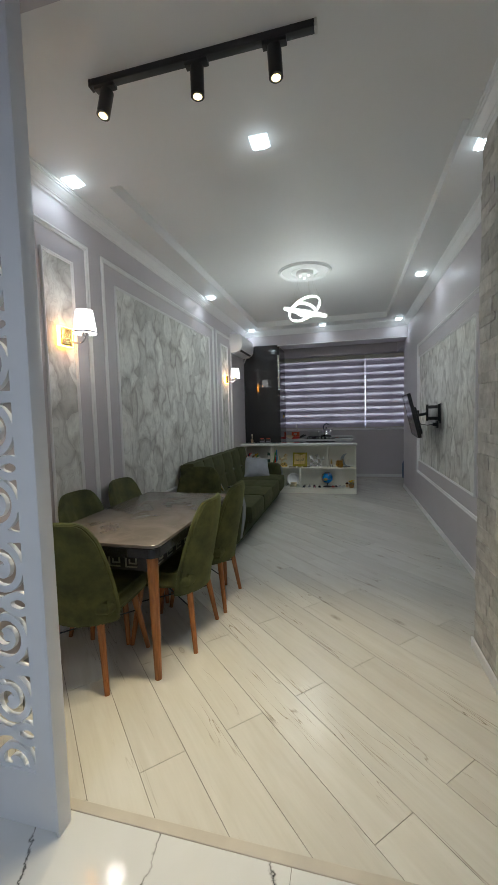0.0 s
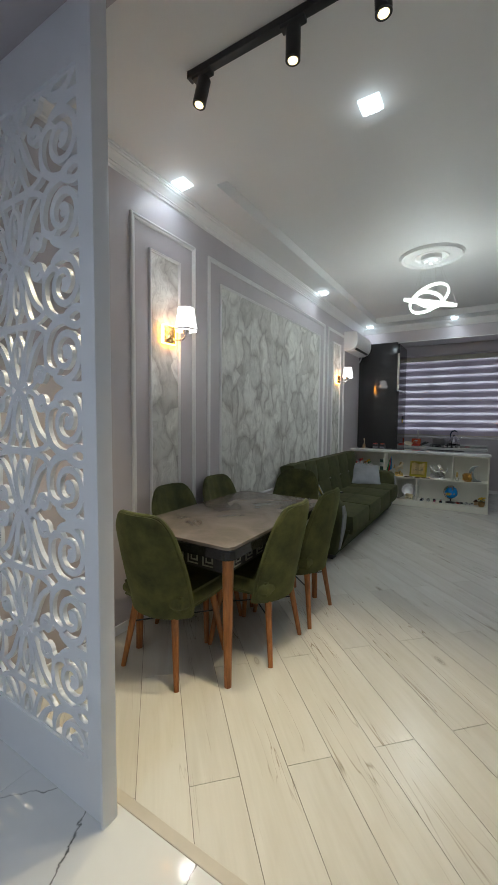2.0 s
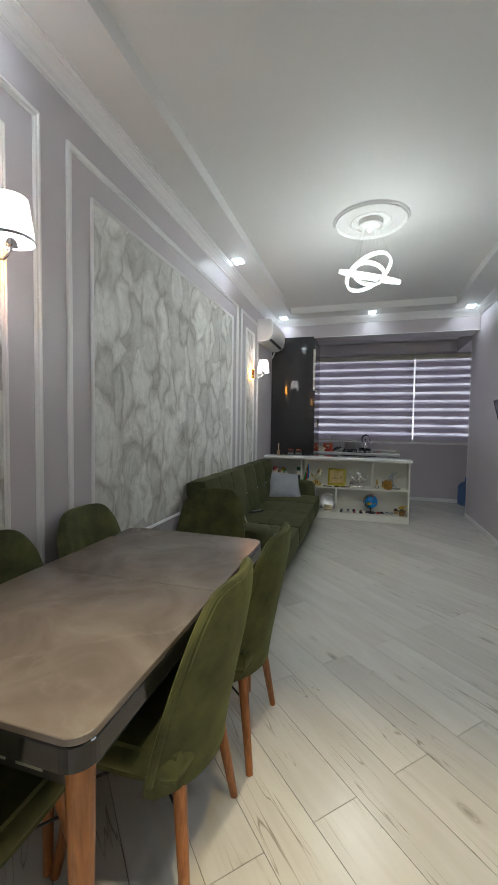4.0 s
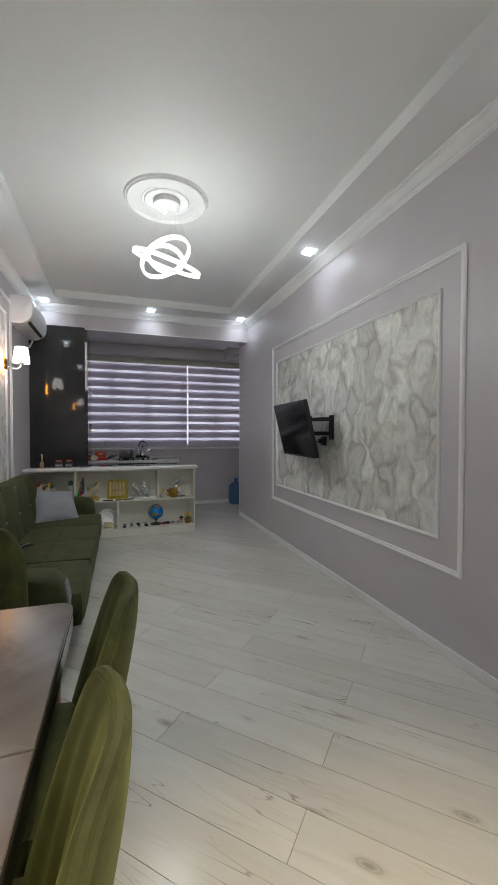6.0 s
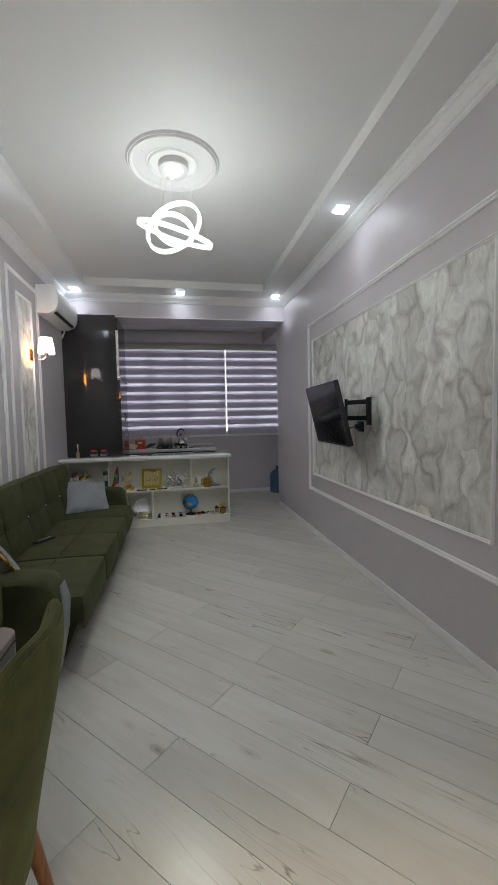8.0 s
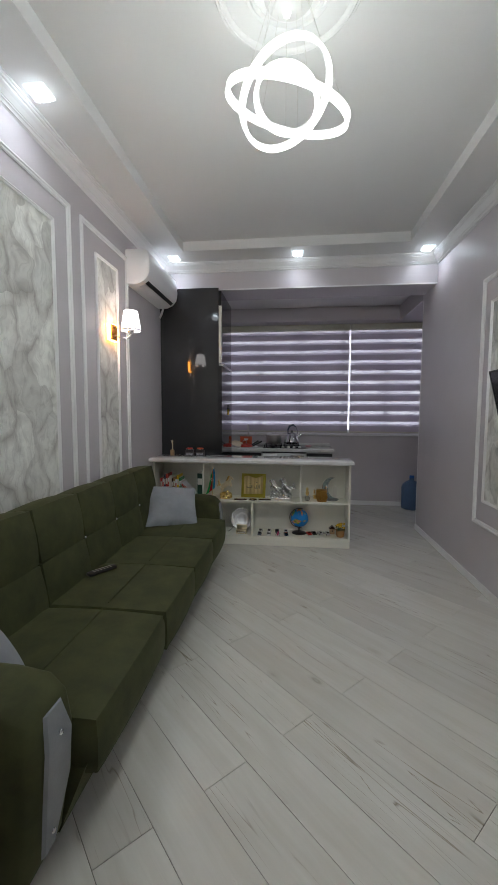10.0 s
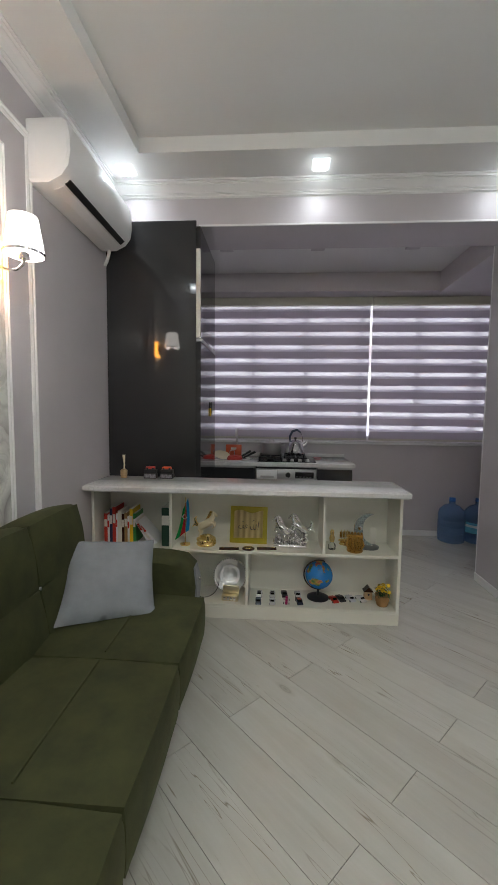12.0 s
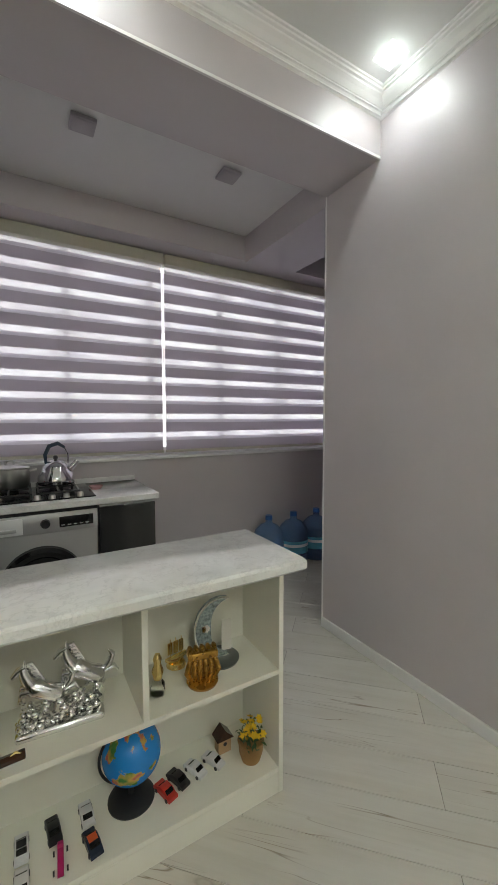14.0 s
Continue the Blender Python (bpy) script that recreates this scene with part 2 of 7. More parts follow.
def veined(name, base, base2, vein, scale, width, rough, warp=0.6, fac=1.0, cloud=1.5, ior=1.5):
    """Stone with branching veins: edges of stretched, warped cells."""
    m, n, b = mat(name)
    v = coords(n)
    w = node(n, "TexNoise", Scale=2.2 * scale, Detail=6.0, Roughness=0.6)
    n.links.new(v, w.inputs["Vector"])
    sub = node(n, "VectorMath", op="SUBTRACT")
    n.links.new(w.outputs["Color"], sub.inputs[0])
    sub.inputs[1].default_value = (0.5, 0.5, 0.5)
    sc = node(n, "VectorMath", op="SCALE")
    sc.inputs["Scale"].default_value = warp / scale
    n.links.new(sub.outputs[0], sc.inputs[0])
    ad = node(n, "VectorMath", op="ADD")
    n.links.new(v, ad.inputs[0])
    n.links.new(sc.outputs[0], ad.inputs[1])
    vo = node(n, "TexVoronoi", Scale=scale)
    vo.feature = "DISTANCE_TO_EDGE"
    n.links.new(ad.outputs[0], vo.inputs["Vector"])
    fade = node(n, "TexNoise", Scale=1.3 * scale, Detail=3.0)
    n.links.new(v, fade.inputs["Vector"])
    line = ramp(n, vo.outputs["Distance"], [(0.0, (1, 1, 1)), (width, (0.25, 0.25, 0.25)), (width * 2.2, (0, 0, 0))])
    keep = ramp(n, fade.outputs["Fac"], [(0.36, (0, 0, 0)), (0.50, (1, 1, 1))])
    ml = node(n, "MixRGB", blend="MULTIPLY", Fac=1.0)
    n.links.new(line, ml.inputs[1])
    n.links.new(keep, ml.inputs[2])
    cl = node(n, "TexNoise", Scale=cloud, Detail=6.0, Distortion=0.8)
    n.links.new(v, cl.inputs["Vector"])
    bc = ramp(n, cl.outputs["Fac"], [(0.35, base), (0.65, base2)])
    mx = node(n, "MixRGB", blend="MIX")
    fm = node(n, "Math", op="MULTIPLY")
    n.links.new(ml.outputs[0], fm.inputs[0])
    fm.inputs[1].default_value = fac
    n.links.new(fm.outputs[0], mx.inputs[0])
    n.links.new(bc, mx.inputs[1])
    mx.inputs[2].default_value = (*vein, 1)
    n.links.new(mx.outputs[0], b.inputs["Base Color"])
    b.inputs["Roughness"].default_value = rough
    b.inputs["IOR"].default_value = ior
    return m


HALL_TILE = veined("white_porcelain_black_veins", (0.66, 0.67, 0.68), (0.74, 0.745, 0.75), (0.015, 0.015, 0.017), 2.1, 0.0055, 0.07, warp=0.32)
WORKTOP = veined("white_marble_laminate", (0.70, 0.70, 0.69), (0.80, 0.80, 0.79), (0.26, 0.26, 0.27), 8.0, 0.045, 0.045, warp=2.4, fac=0.20, cloud=9, ior=1.8)
TABLE_TOP = veined("grey_brown_stone_laminate", (0.115, 0.096, 0.083), (0.19, 0.162, 0.14), (0.27, 0.23, 0.195), 2.4, 0.014, 0.2, warp=0.5, fac=0.16, cloud=4)


def wallpaper(name):
    """Grey marbled wallpaper: pale flame-shaped flakes with soft taupe edges and drawn-out streaks."""
    m, n, b = mat(name)
    v = coords(n)

    def warped(source, scale, amount, detail=2.0):
        w = node(n, "TexNoise", Scale=scale, Detail=detail, Roughness=0.45)
        n.links.new(source, w.inputs["Vector"])
        sub = node(n, "VectorMath", op="SUBTRACT")
        n.links.new(w.outputs["Color"], sub.inputs[0])
        sub.inputs[1].default_value = (0.5, 0.5, 0.5)
        sc = node(n, "VectorMath", op="SCALE")
        sc.inputs["Scale"].default_value = amount
        n.links.new(sub.outputs[0], sc.inputs[0])
        ad = node(n, "VectorMath", op="ADD")
        n.links.new(source, ad.inputs[0])
        n.links.new(sc.outputs[0], ad.inputs[1])
        return ad.outputs[0]

    def stretched(source, scale, tilt):
        mp = n.nodes.new("ShaderNodeMapping")
        mp.inputs["Scale"].default_value = scale
        mp.inputs["Rotation"].default_value = (radians(tilt), 0, 0)
        n.links.new(source, mp.inputs[0])
        return mp.outputs[0]

    bent = warped(v, 4.2, 0.26)
    flakes = stretched(bent, (0.3, 6.4, 3.5), 8)
    cells = node(n, "TexVoronoi", Scale=1.0, Randomness=1.0)
    n.links.new(flakes, cells.inputs["Vector"])
    sep = n.nodes.new("ShaderNodeSeparateColor")
    n.links.new(cells.outputs["Color"], sep.inputs[0])
    edge = node(n, "TexVoronoi", Scale=1.0, Randomness=1.0)
    edge.feature = "DISTANCE_TO_EDGE"
    n.links.new(flakes, edge.inputs["Vector"])
    tone = ramp(n, sep.outputs[0], [(0.10, (0.60, 0.59, 0.565)), (0.45, (0.74, 0.735, 0.71)), (0.80, (0.84, 0.84, 0.81))])
    rim = ramp(n, edge.outputs["Distance"], [(0.0, (0.60, 0.575, 0.57)), (0.07, (0.76, 0.745, 0.74)), (0.20, (1, 1, 1))])
    fade = node(n, "TexNoise", Scale=5.0, Detail=2.0)
    n.links.new(v, fade.inputs["Vector"])
    gate = ramp(n, fade.outputs["Fac"], [(0.38, (0.15, 0.15, 0.15)), (0.58, (1, 1, 1))])
    mx = node(n, "MixRGB", blend="MULTIPLY")
    n.links.new(gate, mx.inputs[0])
    n.links.new(tone, mx.inputs[1])
    n.links.new(rim, mx.inputs[2])
    streak = node(n, "TexNoise", Scale=3.0, Detail=3.0, Roughness=0.5, Distortion=0.9)
    n.links.new(stretched(bent, (0.3, 5.0, 1.5), -6), streak.inputs["Vector"])
    dark = ramp(n, streak.outputs["Fac"], [(0.44, (1, 1, 1)), (0.50, (0.70, 0.68, 0.675)), (0.535, (0.97, 0.965, 0.96)), (0.66, (1.06, 1.06, 1.05))])
    mx2 = node(n, "MixRGB", blend="MULTIPLY", Fac=0.5)
    n.links.new(mx.outputs[0], mx2.inputs[1])
    n.links.new(dark, mx2.inputs[2])
    wash = node(n, "TexNoise", Scale=16.0, Detail=5.0, Roughness=0.65)
    n.links.new(bent, wash.inputs["Vector"])
    wr = ramp(n, wash.outputs["Fac"], [(0.34, (0.87, 0.865, 0.86)), (0.58, (1.03, 1.03, 1.02))])
    mx3 = node(n, "MixRGB", blend="MULTIPLY", Fac=1.0)
    n.links.new(mx2.outputs[0], mx3.inputs[1])
    n.links.new(wr, mx3.inputs[2])
    n.links.new(mx3.outputs[0], b.inputs["Base Color"])
    gl = ramp(n, sep.outputs[1], [(0.3, (0.55, 0.55, 0.55)), (0.7, (0.34, 0.34, 0.34))])
    n.links.new(gl, b.inputs["Roughness"])
    bump(n, b, wash.outputs["Fac"], 0.12, 0.002)
    return m


PAPER_WALL = wallpaper("grey_marble_wallpaper")


def stone_material():
    m, n, b = mat("split_beige_stone")
    v = coords(n)
    oi = n.nodes.new("ShaderNodeObjectInfo")
    a = node(n, "TexNoise", Scale=14.0, Detail=8.0, Roughness=0.7)
    n.links.new(v, a.inputs["Vector"])
    col = ramp(n, a.outputs["Fac"], [(0.3, (0.46, 0.43, 0.39)), (0.7, (0.72, 0.69, 0.64))])
    t = node(n, "MapRange", To_Min=0.78, To_Max=1.12)
    n.links.new(oi.outputs["Random"], t.inputs[0])
    s = node(n, "VectorMath", op="SCALE")
    n.links.new(col, s.inputs[0])
    n.links.new(t.outputs[0], s.inputs["Scale"])
    n.links.new(s.outputs[0], b.inputs["Base Color"])
    b.inputs["Roughness"].default_value = 0.85
    bump(n, b, a.outputs["Fac"], 0.7, 0.02)
    return m


STONE = stone_material()


def clear(name, colour, rough=0.05, ior=1.45, trans=1.0):
    m, n, b = mat(name)
    b.inputs["Base Color"].default_value = (*colour, 1)
    b.inputs["Transmission Weight"].default_value = trans
    b.inputs["Roughness"].default_value = rough
    b.inputs["IOR"].default_value = ior
    return m


GLASS = clear("window_glass", (0.96, 0.98, 0.98), 0.0, 1.1)
CRYSTAL = clear("clear_glass", (0.97, 0.98, 0.98), 0.04, 1.12)
BOTTLE = clear("blue_bottle_plastic", (0.34, 0.53, 0.82), 0.12, 1.2, 0.7)


def blind_cloth(name, colour, through_):
    m, n, b = mat(name)
    b.inputs["Base Color"].default_value = (*colour, 1)
    b.inputs["Roughness"].default_value = 0.9
    tr = n.nodes.new("ShaderNodeBsdfTranslucent")
    tr.inputs[0].default_value = (*colour, 1)
    tp = n.nodes.new("ShaderNodeBsdfTransparent")
    mix = n.nodes.new("ShaderNodeMixShader")
    mix.inputs[0].default_value = 0.5
    n.links.new(b.outputs[0], mix.inputs[1])
    n.links.new(tr.outputs[0], mix.inputs[2])
    mix2 = n.nodes.new("ShaderNodeMixShader")
    mix2.inputs[0].default_value = through_
    n.links.new(mix.outputs[0], mix2.inputs[1])
    n.links.new(tp.outputs[0], mix2.inputs[2])
    w = node(n, "TexNoise", Scale=300.0)
    bump(n, b, w.outputs["Fac"], 0.2, 0.001)
    n.links.new(mix2.outputs[0], n.nodes["Material Output"].inputs[0])
    return m


BLIND_OPAQUE = blind_cloth("blind_lilac_band", (0.52, 0.485, 0.535), 0.0)
BLIND_SHEER = blind_cloth("blind_sheer_band", (0.78, 0.77, 0.82), 0.40)
BLIND_SEMI = blind_cloth("blind_pale_band", (0.74, 0.72, 0.77), 0.0)


# ---- mesh helpers ----
def thing(name, label, category, loc=(0, 0, 0), rz=0.0, group="", kind=""):
    ob = new(name)
    ob.empty_display_size = 0.1
    ob.matrix_world = pose(*loc, 0, 0, rz)
    return tagged(ob, label, category, group, kind)


def link_mesh(name, bm, material, smooth=False):
    bmesh.ops.recalc_face_normals(bm, faces=bm.faces[:])
    me = bpy.data.meshes.new(name)
    bm.to_mesh(me)
    bm.free()
    me.materials.append(material)
    if smooth:
        me.shade_smooth()
        me.set_sharp_from_angle(angle=radians(42))
    return new(name, me)


def part(name, bm, material, parent=None, label="", smooth=True, loc=None, mesh=None):
    if mesh is None:
        ob = link_mesh(name, bm, material, smooth)
    else:
        mesh.materials.append(material)
        ob = new(name, mesh)
    if loc is not None:
        ob.matrix_basis = loc
    if parent is not None:
        ob.parent = parent
    if label:
        ob["label"] = label
    return ob


def setting(name, bm, material, label, category, smooth=False):
    return tagged(link_mesh(name, bm, material, smooth), label, category, kind="structure")


def B():
    return bmesh.new()


def box(bm, x0, x1, y0, y1, z0, z1, bevel=0.0, seg=2):
    r = bmesh.ops.create_cube(bm, size=1.0)
    vs = r["verts"]
    for v in vs:
        v.co = Vector((x0 + (v.co.x + 0.5) * (x1 - x0), y0 + (v.co.y + 0.5) * (y1 - y0), z0 + (v.co.z + 0.5) * (z1 - z0)))
    if bevel > 0:
        es = list({e for v in vs for e in v.link_edges})
        bmesh.ops.bevel(bm, geom=es, offset=bevel, segments=seg, affect="EDGES", profile=0.5)
    return bm


def boxed(*a, **k):
    return box(B(), *a, **k)


def cyl(bm, p, q, r0, r1=None, seg=16, caps=True):
    """A cylinder or cone from p to q."""
    r1 = r0 if r1 is None else r1
    p, q = Vector(p), Vector(q)
    d = q - p
    m = Matrix.Translation((p + q) / 2) @ d.to_track_quat("Z", "Y").to_matrix().to_4x4()
    bmesh.ops.create_cone(bm, cap_ends=caps, segments=seg, radius1=r0, radius2=r1, depth=d.length, matrix=m)
    return bm


def lathe(bm, profile, seg=32, centre=(0, 0, 0), close=False):
    """Turns (radius, z) pairs round the z axis."""
    c = Vector(centre)
    rings = []
    for r, z in profile:
        if r < 1e-5:
            rings.append([bm.verts.new(c + Vector((0, 0, z)))])
        else:
            rings.append([bm.verts.new(c + Vector((r * math.cos(2 * math.pi * k / seg), r * math.sin(2 * math.pi * k / seg), z))) for k in range(seg)])
    pairs = list(zip(rings, rings[1:])) + ([(rings[-1], rings[0])] if close else [])
    for a, b in pairs:
        for k in range(seg):
            j = (k + 1) % seg
            if len(a) == 1 and len(b) == 1:
                continue
            if len(a) == 1:
                bm.faces.new((a[0], b[k], b[j]))
            elif len(b) == 1:
                bm.faces.new((a[k], a[j], b[0]))
            else:
                bm.faces.new((a[k], a[j], b[j], b[k]))
    return bm


def tube(bm, pts, r, seg=10, closed=False):
    """A round tube along points; r is one radius or one for each point."""
    pts = [Vector(p) for p in pts]
    n = len(pts)
    rs = r if isinstance(r, (list, tuple)) else [r] * n
    rings = []
    up = None
    for i, p in enumerate(pts):
        a = pts[(i - 1) % n] if (closed or i > 0) else p
        b = pts[(i + 1) % n] if (closed or i < n - 1) else p
        t = (b - a).normalized()
        if up is None:
            up = t.orthogonal().normalized()
        up = (up - t * up.dot(t)).normalized()
        side = t.cross(up)
        rings.append([bm.verts.new(p + rs[i] * (math.cos(2 * math.pi * k / seg) * up + math.sin(2 * math.pi * k / seg) * side)) for k in range(seg)])
    for i in range(n if closed else n - 1):
        a, b = rings[i], rings[(i + 1) % n]
        for k in range(seg):
            j = (k + 1) % seg
            bm.faces.new((a[k], a[j], b[j], b[k]))
    if not closed:
        bm.faces.new(rings[0][::-1])
        bm.faces.new(rings[-1])
    return bm


def sweep_profile(bm, prof, path, closed=False):
    """Sweeps a profile of (out, up) pairs along a path of (point, outward) pairs with mitred corners given by outward's length."""
    rings = []
    for p, o in path:
        p, o = Vector(p), Vector(o)
        rings.append([bm.verts.new(p + o * a + Vector((0, 0, b))) for a, b in prof])
    k = len(prof)
    n = len(rings)
    for i in range(n if closed else n - 1):
        a, b = rings[i], rings[(i + 1) % n]
        for j in range(k):
            jj = (j + 1) % k
            bm.faces.new((a[j], a[jj], b[jj], b[j]))
    if not closed:
        bm.faces.new(rings[0])
        bm.faces.new(rings[-1][::-1])
    return bm


def blob(bm, c, r, seg=12, rings=8, m=None):
    """An ellipsoid at c with radii r."""
    mm = Matrix.Translation(c) @ (m or Matrix.Identity(4)) @ Matrix.Diagonal((*r, 1))
    bmesh.ops.create_uvsphere(bm, u_segments=seg, v_segments=rings, radius=1.0, matrix=mm)
    return bm


def pillow_box(bm, x0, x1, y0, y1, z0, z1, r, puff=0.0, cuts=6, m=None):
    """A padded block: rounded edges and slightly swollen faces."""
    cx, cy, cz = (x0 + x1) / 2, (y0 + y1) / 2, (z0 + z1) / 2
    hx, hy, hz = (x1 - x0) / 2, (y1 - y0) / 2, (z1 - z0) / 2
    t = bmesh.new()
    bmesh.ops.create_cube(t, size=2.0)
    bmesh.ops.subdivide_edges(t, edges=t.edges[:], cuts=cuts, use_grid_fill=True)
    for v in t.verts:
        u = Vector(v.co)
        p = Vector((u.x * hx, u.y * hy, u.z * hz))
        core = Vector((max(-hx + r, min(hx - r, p.x)), max(-hy + r, min(hy - r, p.y)), max(-hz + r, min(hz - r, p.z))))
        d = p - core
        if d.length > 1e-6:
            p = core + d.normalized() * r
        if puff:
            f = puff * (1 - u.x ** 2 if abs(u.x) < 1 else 0.0 + (abs(u.x) >= 1)) * (1 - u.y ** 2 if abs(u.y) < 1 else 0.0 + (abs(u.y) >= 1)) * (1 - u.z ** 2 if abs(u.z) < 1 else 0.0 + (abs(u.z) >= 1))
            n = Vector((u.x if abs(u.x) >= 0.999 else 0, u.y if abs(u.y) >= 0.999 else 0, u.z if abs(u.z) >= 0.999 else 0))
            if n.length:
                p += n.normalized() * f
        v.co = p + Vector((cx, cy, cz))
    if m is not None:
        bmesh.ops.transform(t, matrix=m, verts=t.verts[:])
    me = bpy.data.meshes.new("tmp")
    t.to_mesh(me)
    t.free()
    bm.from_mesh(me)
    bpy.data.meshes.remove(me)
    return bm


def text_mesh(body, size, depth, material, parent, name, m):
    """Lettering in the built-in font, as a mesh."""
    cu = bpy.data.curves.new(name, "FONT")
    cu.body, cu.size, cu.extrude, cu.align_x = body, size, depth, "CENTER"
    tmp = bpy.data.objects.new("tmp_text", cu)
    scene.collection.objects.link(tmp)
    me = bpy.data.meshes.new_from_object(tmp.evaluated_get(bpy.context.evaluated_depsgraph_get()))
    bpy.data.objects.remove(tmp)
    me.materials.clear()
    me.materials.append(material)
    ob = new(name, me)
    ob.matrix_basis = m
    if parent is not None:
        ob.parent = parent
    return ob


# ---- structure ----
T = 0.15
setting("floor", boxed(-2.15, 2.75, 1.12, FAR_Y + 0.2, -0.15, -0.006), GROUT, "dark underlay beneath pale laminate planks", "floor")
setting("hall_floor", boxed(-2.15, 2.75, -2.6, 1.12, -0.15, -0.006), GROUT, "grout bed beneath glossy white hall tiles", "floor")
setting("threshold_trim", boxed(HALL_LX, STONE_X, 1.097, 1.137, -0.006, 0.004, bevel=0.003), THRESH, "beige threshold strip between tile and laminate", "trim")
setting("wall_left", boxed(LX - T, LX, 1.10, FAR_Y, 0, 3.2), WALL, "long lilac-grey painted wall behind sofa", "wall")
setting("wall_right", boxed(RX, RX + T, STONE_Y, BEAM_Y1, 0, 3.2), WALL, "long lilac-grey painted wall with television", "wall")
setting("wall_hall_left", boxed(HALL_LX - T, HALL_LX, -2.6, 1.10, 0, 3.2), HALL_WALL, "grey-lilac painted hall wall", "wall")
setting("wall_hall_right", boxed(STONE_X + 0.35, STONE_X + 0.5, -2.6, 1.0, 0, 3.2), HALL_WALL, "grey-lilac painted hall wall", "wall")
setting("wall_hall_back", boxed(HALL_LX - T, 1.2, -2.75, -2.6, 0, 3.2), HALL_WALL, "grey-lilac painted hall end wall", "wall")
setting("wall_stone", boxed(STONE_X, RX + T, 1.0, STONE_Y, 0, 3.2), STONE, "pier behind split stone cladding", "wall")
# kitchen end wall with the window opening
WX0, WX1, WZ0, WZ1 = -1.65, 2.35, 1.02, 2.62
setting("wall_window_sill", boxed(LX - T, 2.75, FAR_Y, FAR_Y + 0.2, 0, WZ0), WALL, "lilac wall under the kitchen window", "wall")
setting("wall_window_left", boxed(LX - T, WX0, FAR_Y, FAR_Y + 0.2, WZ0, WZ1), WALL, "lilac wall beside the kitchen window", "wall")
setting("wall_window_right", boxed(WX1, 2.75, FAR_Y, FAR_Y + 0.2, WZ0, WZ1), WALL, "lilac wall beside the kitchen window", "wall")
setting("wall_window_lintel", boxed(LX, 2.6, 8.53, FAR_Y + 0.2, WZ1, 3.2), WALL, "lilac boxed lintel above the blinds", "wall")
setting("wall_kitchen_right", boxed(2.6, 2.75, BEAM_Y1 - 0.15, FAR_Y, 0, 3.2), WALL, "lilac kitchen side wall", "wall")
setting("wall_kitchen_front", boxed(RX + T, 2.6, BEAM_Y1 - 0.15, BEAM_Y1, 0, 3.2), WALL, "lilac kitchen front wall", "wall")
setting("beam", boxed(LX, RX, BEAM_Y0, BEAM_Y1, BEAM_Z, 3.2), WALL, "lilac boxed beam between living room and kitchen", "beam")
setting("kitchen_beam", boxed(RX - 0.004, 1.42, BEAM_Y1, 8.53, 2.60, KIT_Z), WALL, "lilac boxed drop beam over the kitchen", "beam")
setting("ceiling_kitchen", boxed(LX, 2.6, BEAM_Y1, 8.53, KIT_Z, KIT_Z + 0.1), CEIL, "white painted kitchen ceiling", "ceiling")
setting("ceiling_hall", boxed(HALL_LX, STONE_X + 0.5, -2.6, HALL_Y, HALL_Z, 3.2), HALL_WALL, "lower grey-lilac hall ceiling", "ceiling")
TX0, TX1, TY0, TY1 = -1.59, 0.575, 2.40, 6.80
cb = B()
box(cb, LX, TX0, HALL_Y, BEAM_Y0, SOFFIT, 3.2)
box(cb, TX1, RX, HALL_Y, BEAM_Y0, SOFFIT, 3.2)
box(cb, TX0, TX1, HALL_Y, TY0, SOFFIT, 3.2)
box(cb, TX0, TX1, TY1, BEAM_Y0, SOFFIT, 3.2)
box(cb, TX0, TX1, TY0, TY1, TRAY, 3.2)
setting("ceiling", cb, CEIL, "white plaster ceiling with a recessed tray", "ceiling")
setting("roof_slab", boxed(-2.2, 2.8, -2.8, FAR_Y + 0.25, 3.2, 3.3), CEIL, "concrete slab above the rooms", "roof")

# crown moulding, profile out from the wall and down from the soffit
CROWN = [(0, 0), (0.082, 0), (0.082, -0.010), (0.074, -0.012), (0.072, -0.020), (0.062, -0.023), (0.060, -0.030), (0.046, -0.042), (0.030, -0.060),
         (0.026, -0.062), (0.026, -0.068), (0.018, -0.071), (0.014, -0.078), (0.014, -0.083), (0.007, -0.085), (0, -0.090)]
zs = SOFFIT - 0.001


def crown(name, path):
    setting(name, sweep_profile(B(), CROWN, path), TRIM, "white stepped crown moulding", "trim", smooth=False)


crown("trim_crown_left", [((LX, HALL_Y, zs), (1, 0, 0)), ((LX, BEAM_Y0, zs), (1, -1, 0)), ((RX, BEAM_Y0, zs), (-1, -1, 0)), ((RX, STONE_Y, zs), (-1, 1, 0)),
                          ((STONE_X, STONE_Y, zs), (-1, 1, 0)), ((STONE_X, HALL_Y, zs), (-1, 0, 0))])


def baseboard(name, x0, x1, y0, y1):
    setting(name, boxed(x0, x1, y0, y1, 0.0, 0.062, bevel=0.004), TRIM, "low white painted baseboard", "trim")


baseboard("baseboard_left", LX, LX + 0.013, 1.14, BEAM_Y0)
baseboard("baseboard_right", RX - 0.013, RX, STONE_Y + 0.002, BEAM_Y1 - 0.002)
baseboard("baseboard_stone_end", STONE_X, RX - 0.015, STONE_Y, STONE_Y + 0.013)
baseboard("baseboard_stone", STONE_X - 0.035, STONE_X - 0.022, 1.14, STONE_Y + 0.013)
baseboard("baseboard_far", 0.08, 2.6, FAR_Y - 0.013, FAR_Y)
baseboard("baseboard_kitchen_front", RX + 0.002, 2.6, BEAM_Y1, BEAM_Y1 + 0.013)
baseboard("baseboard_hall_left", HALL_LX, HALL_LX + 0.013, -2.6, 1.02)

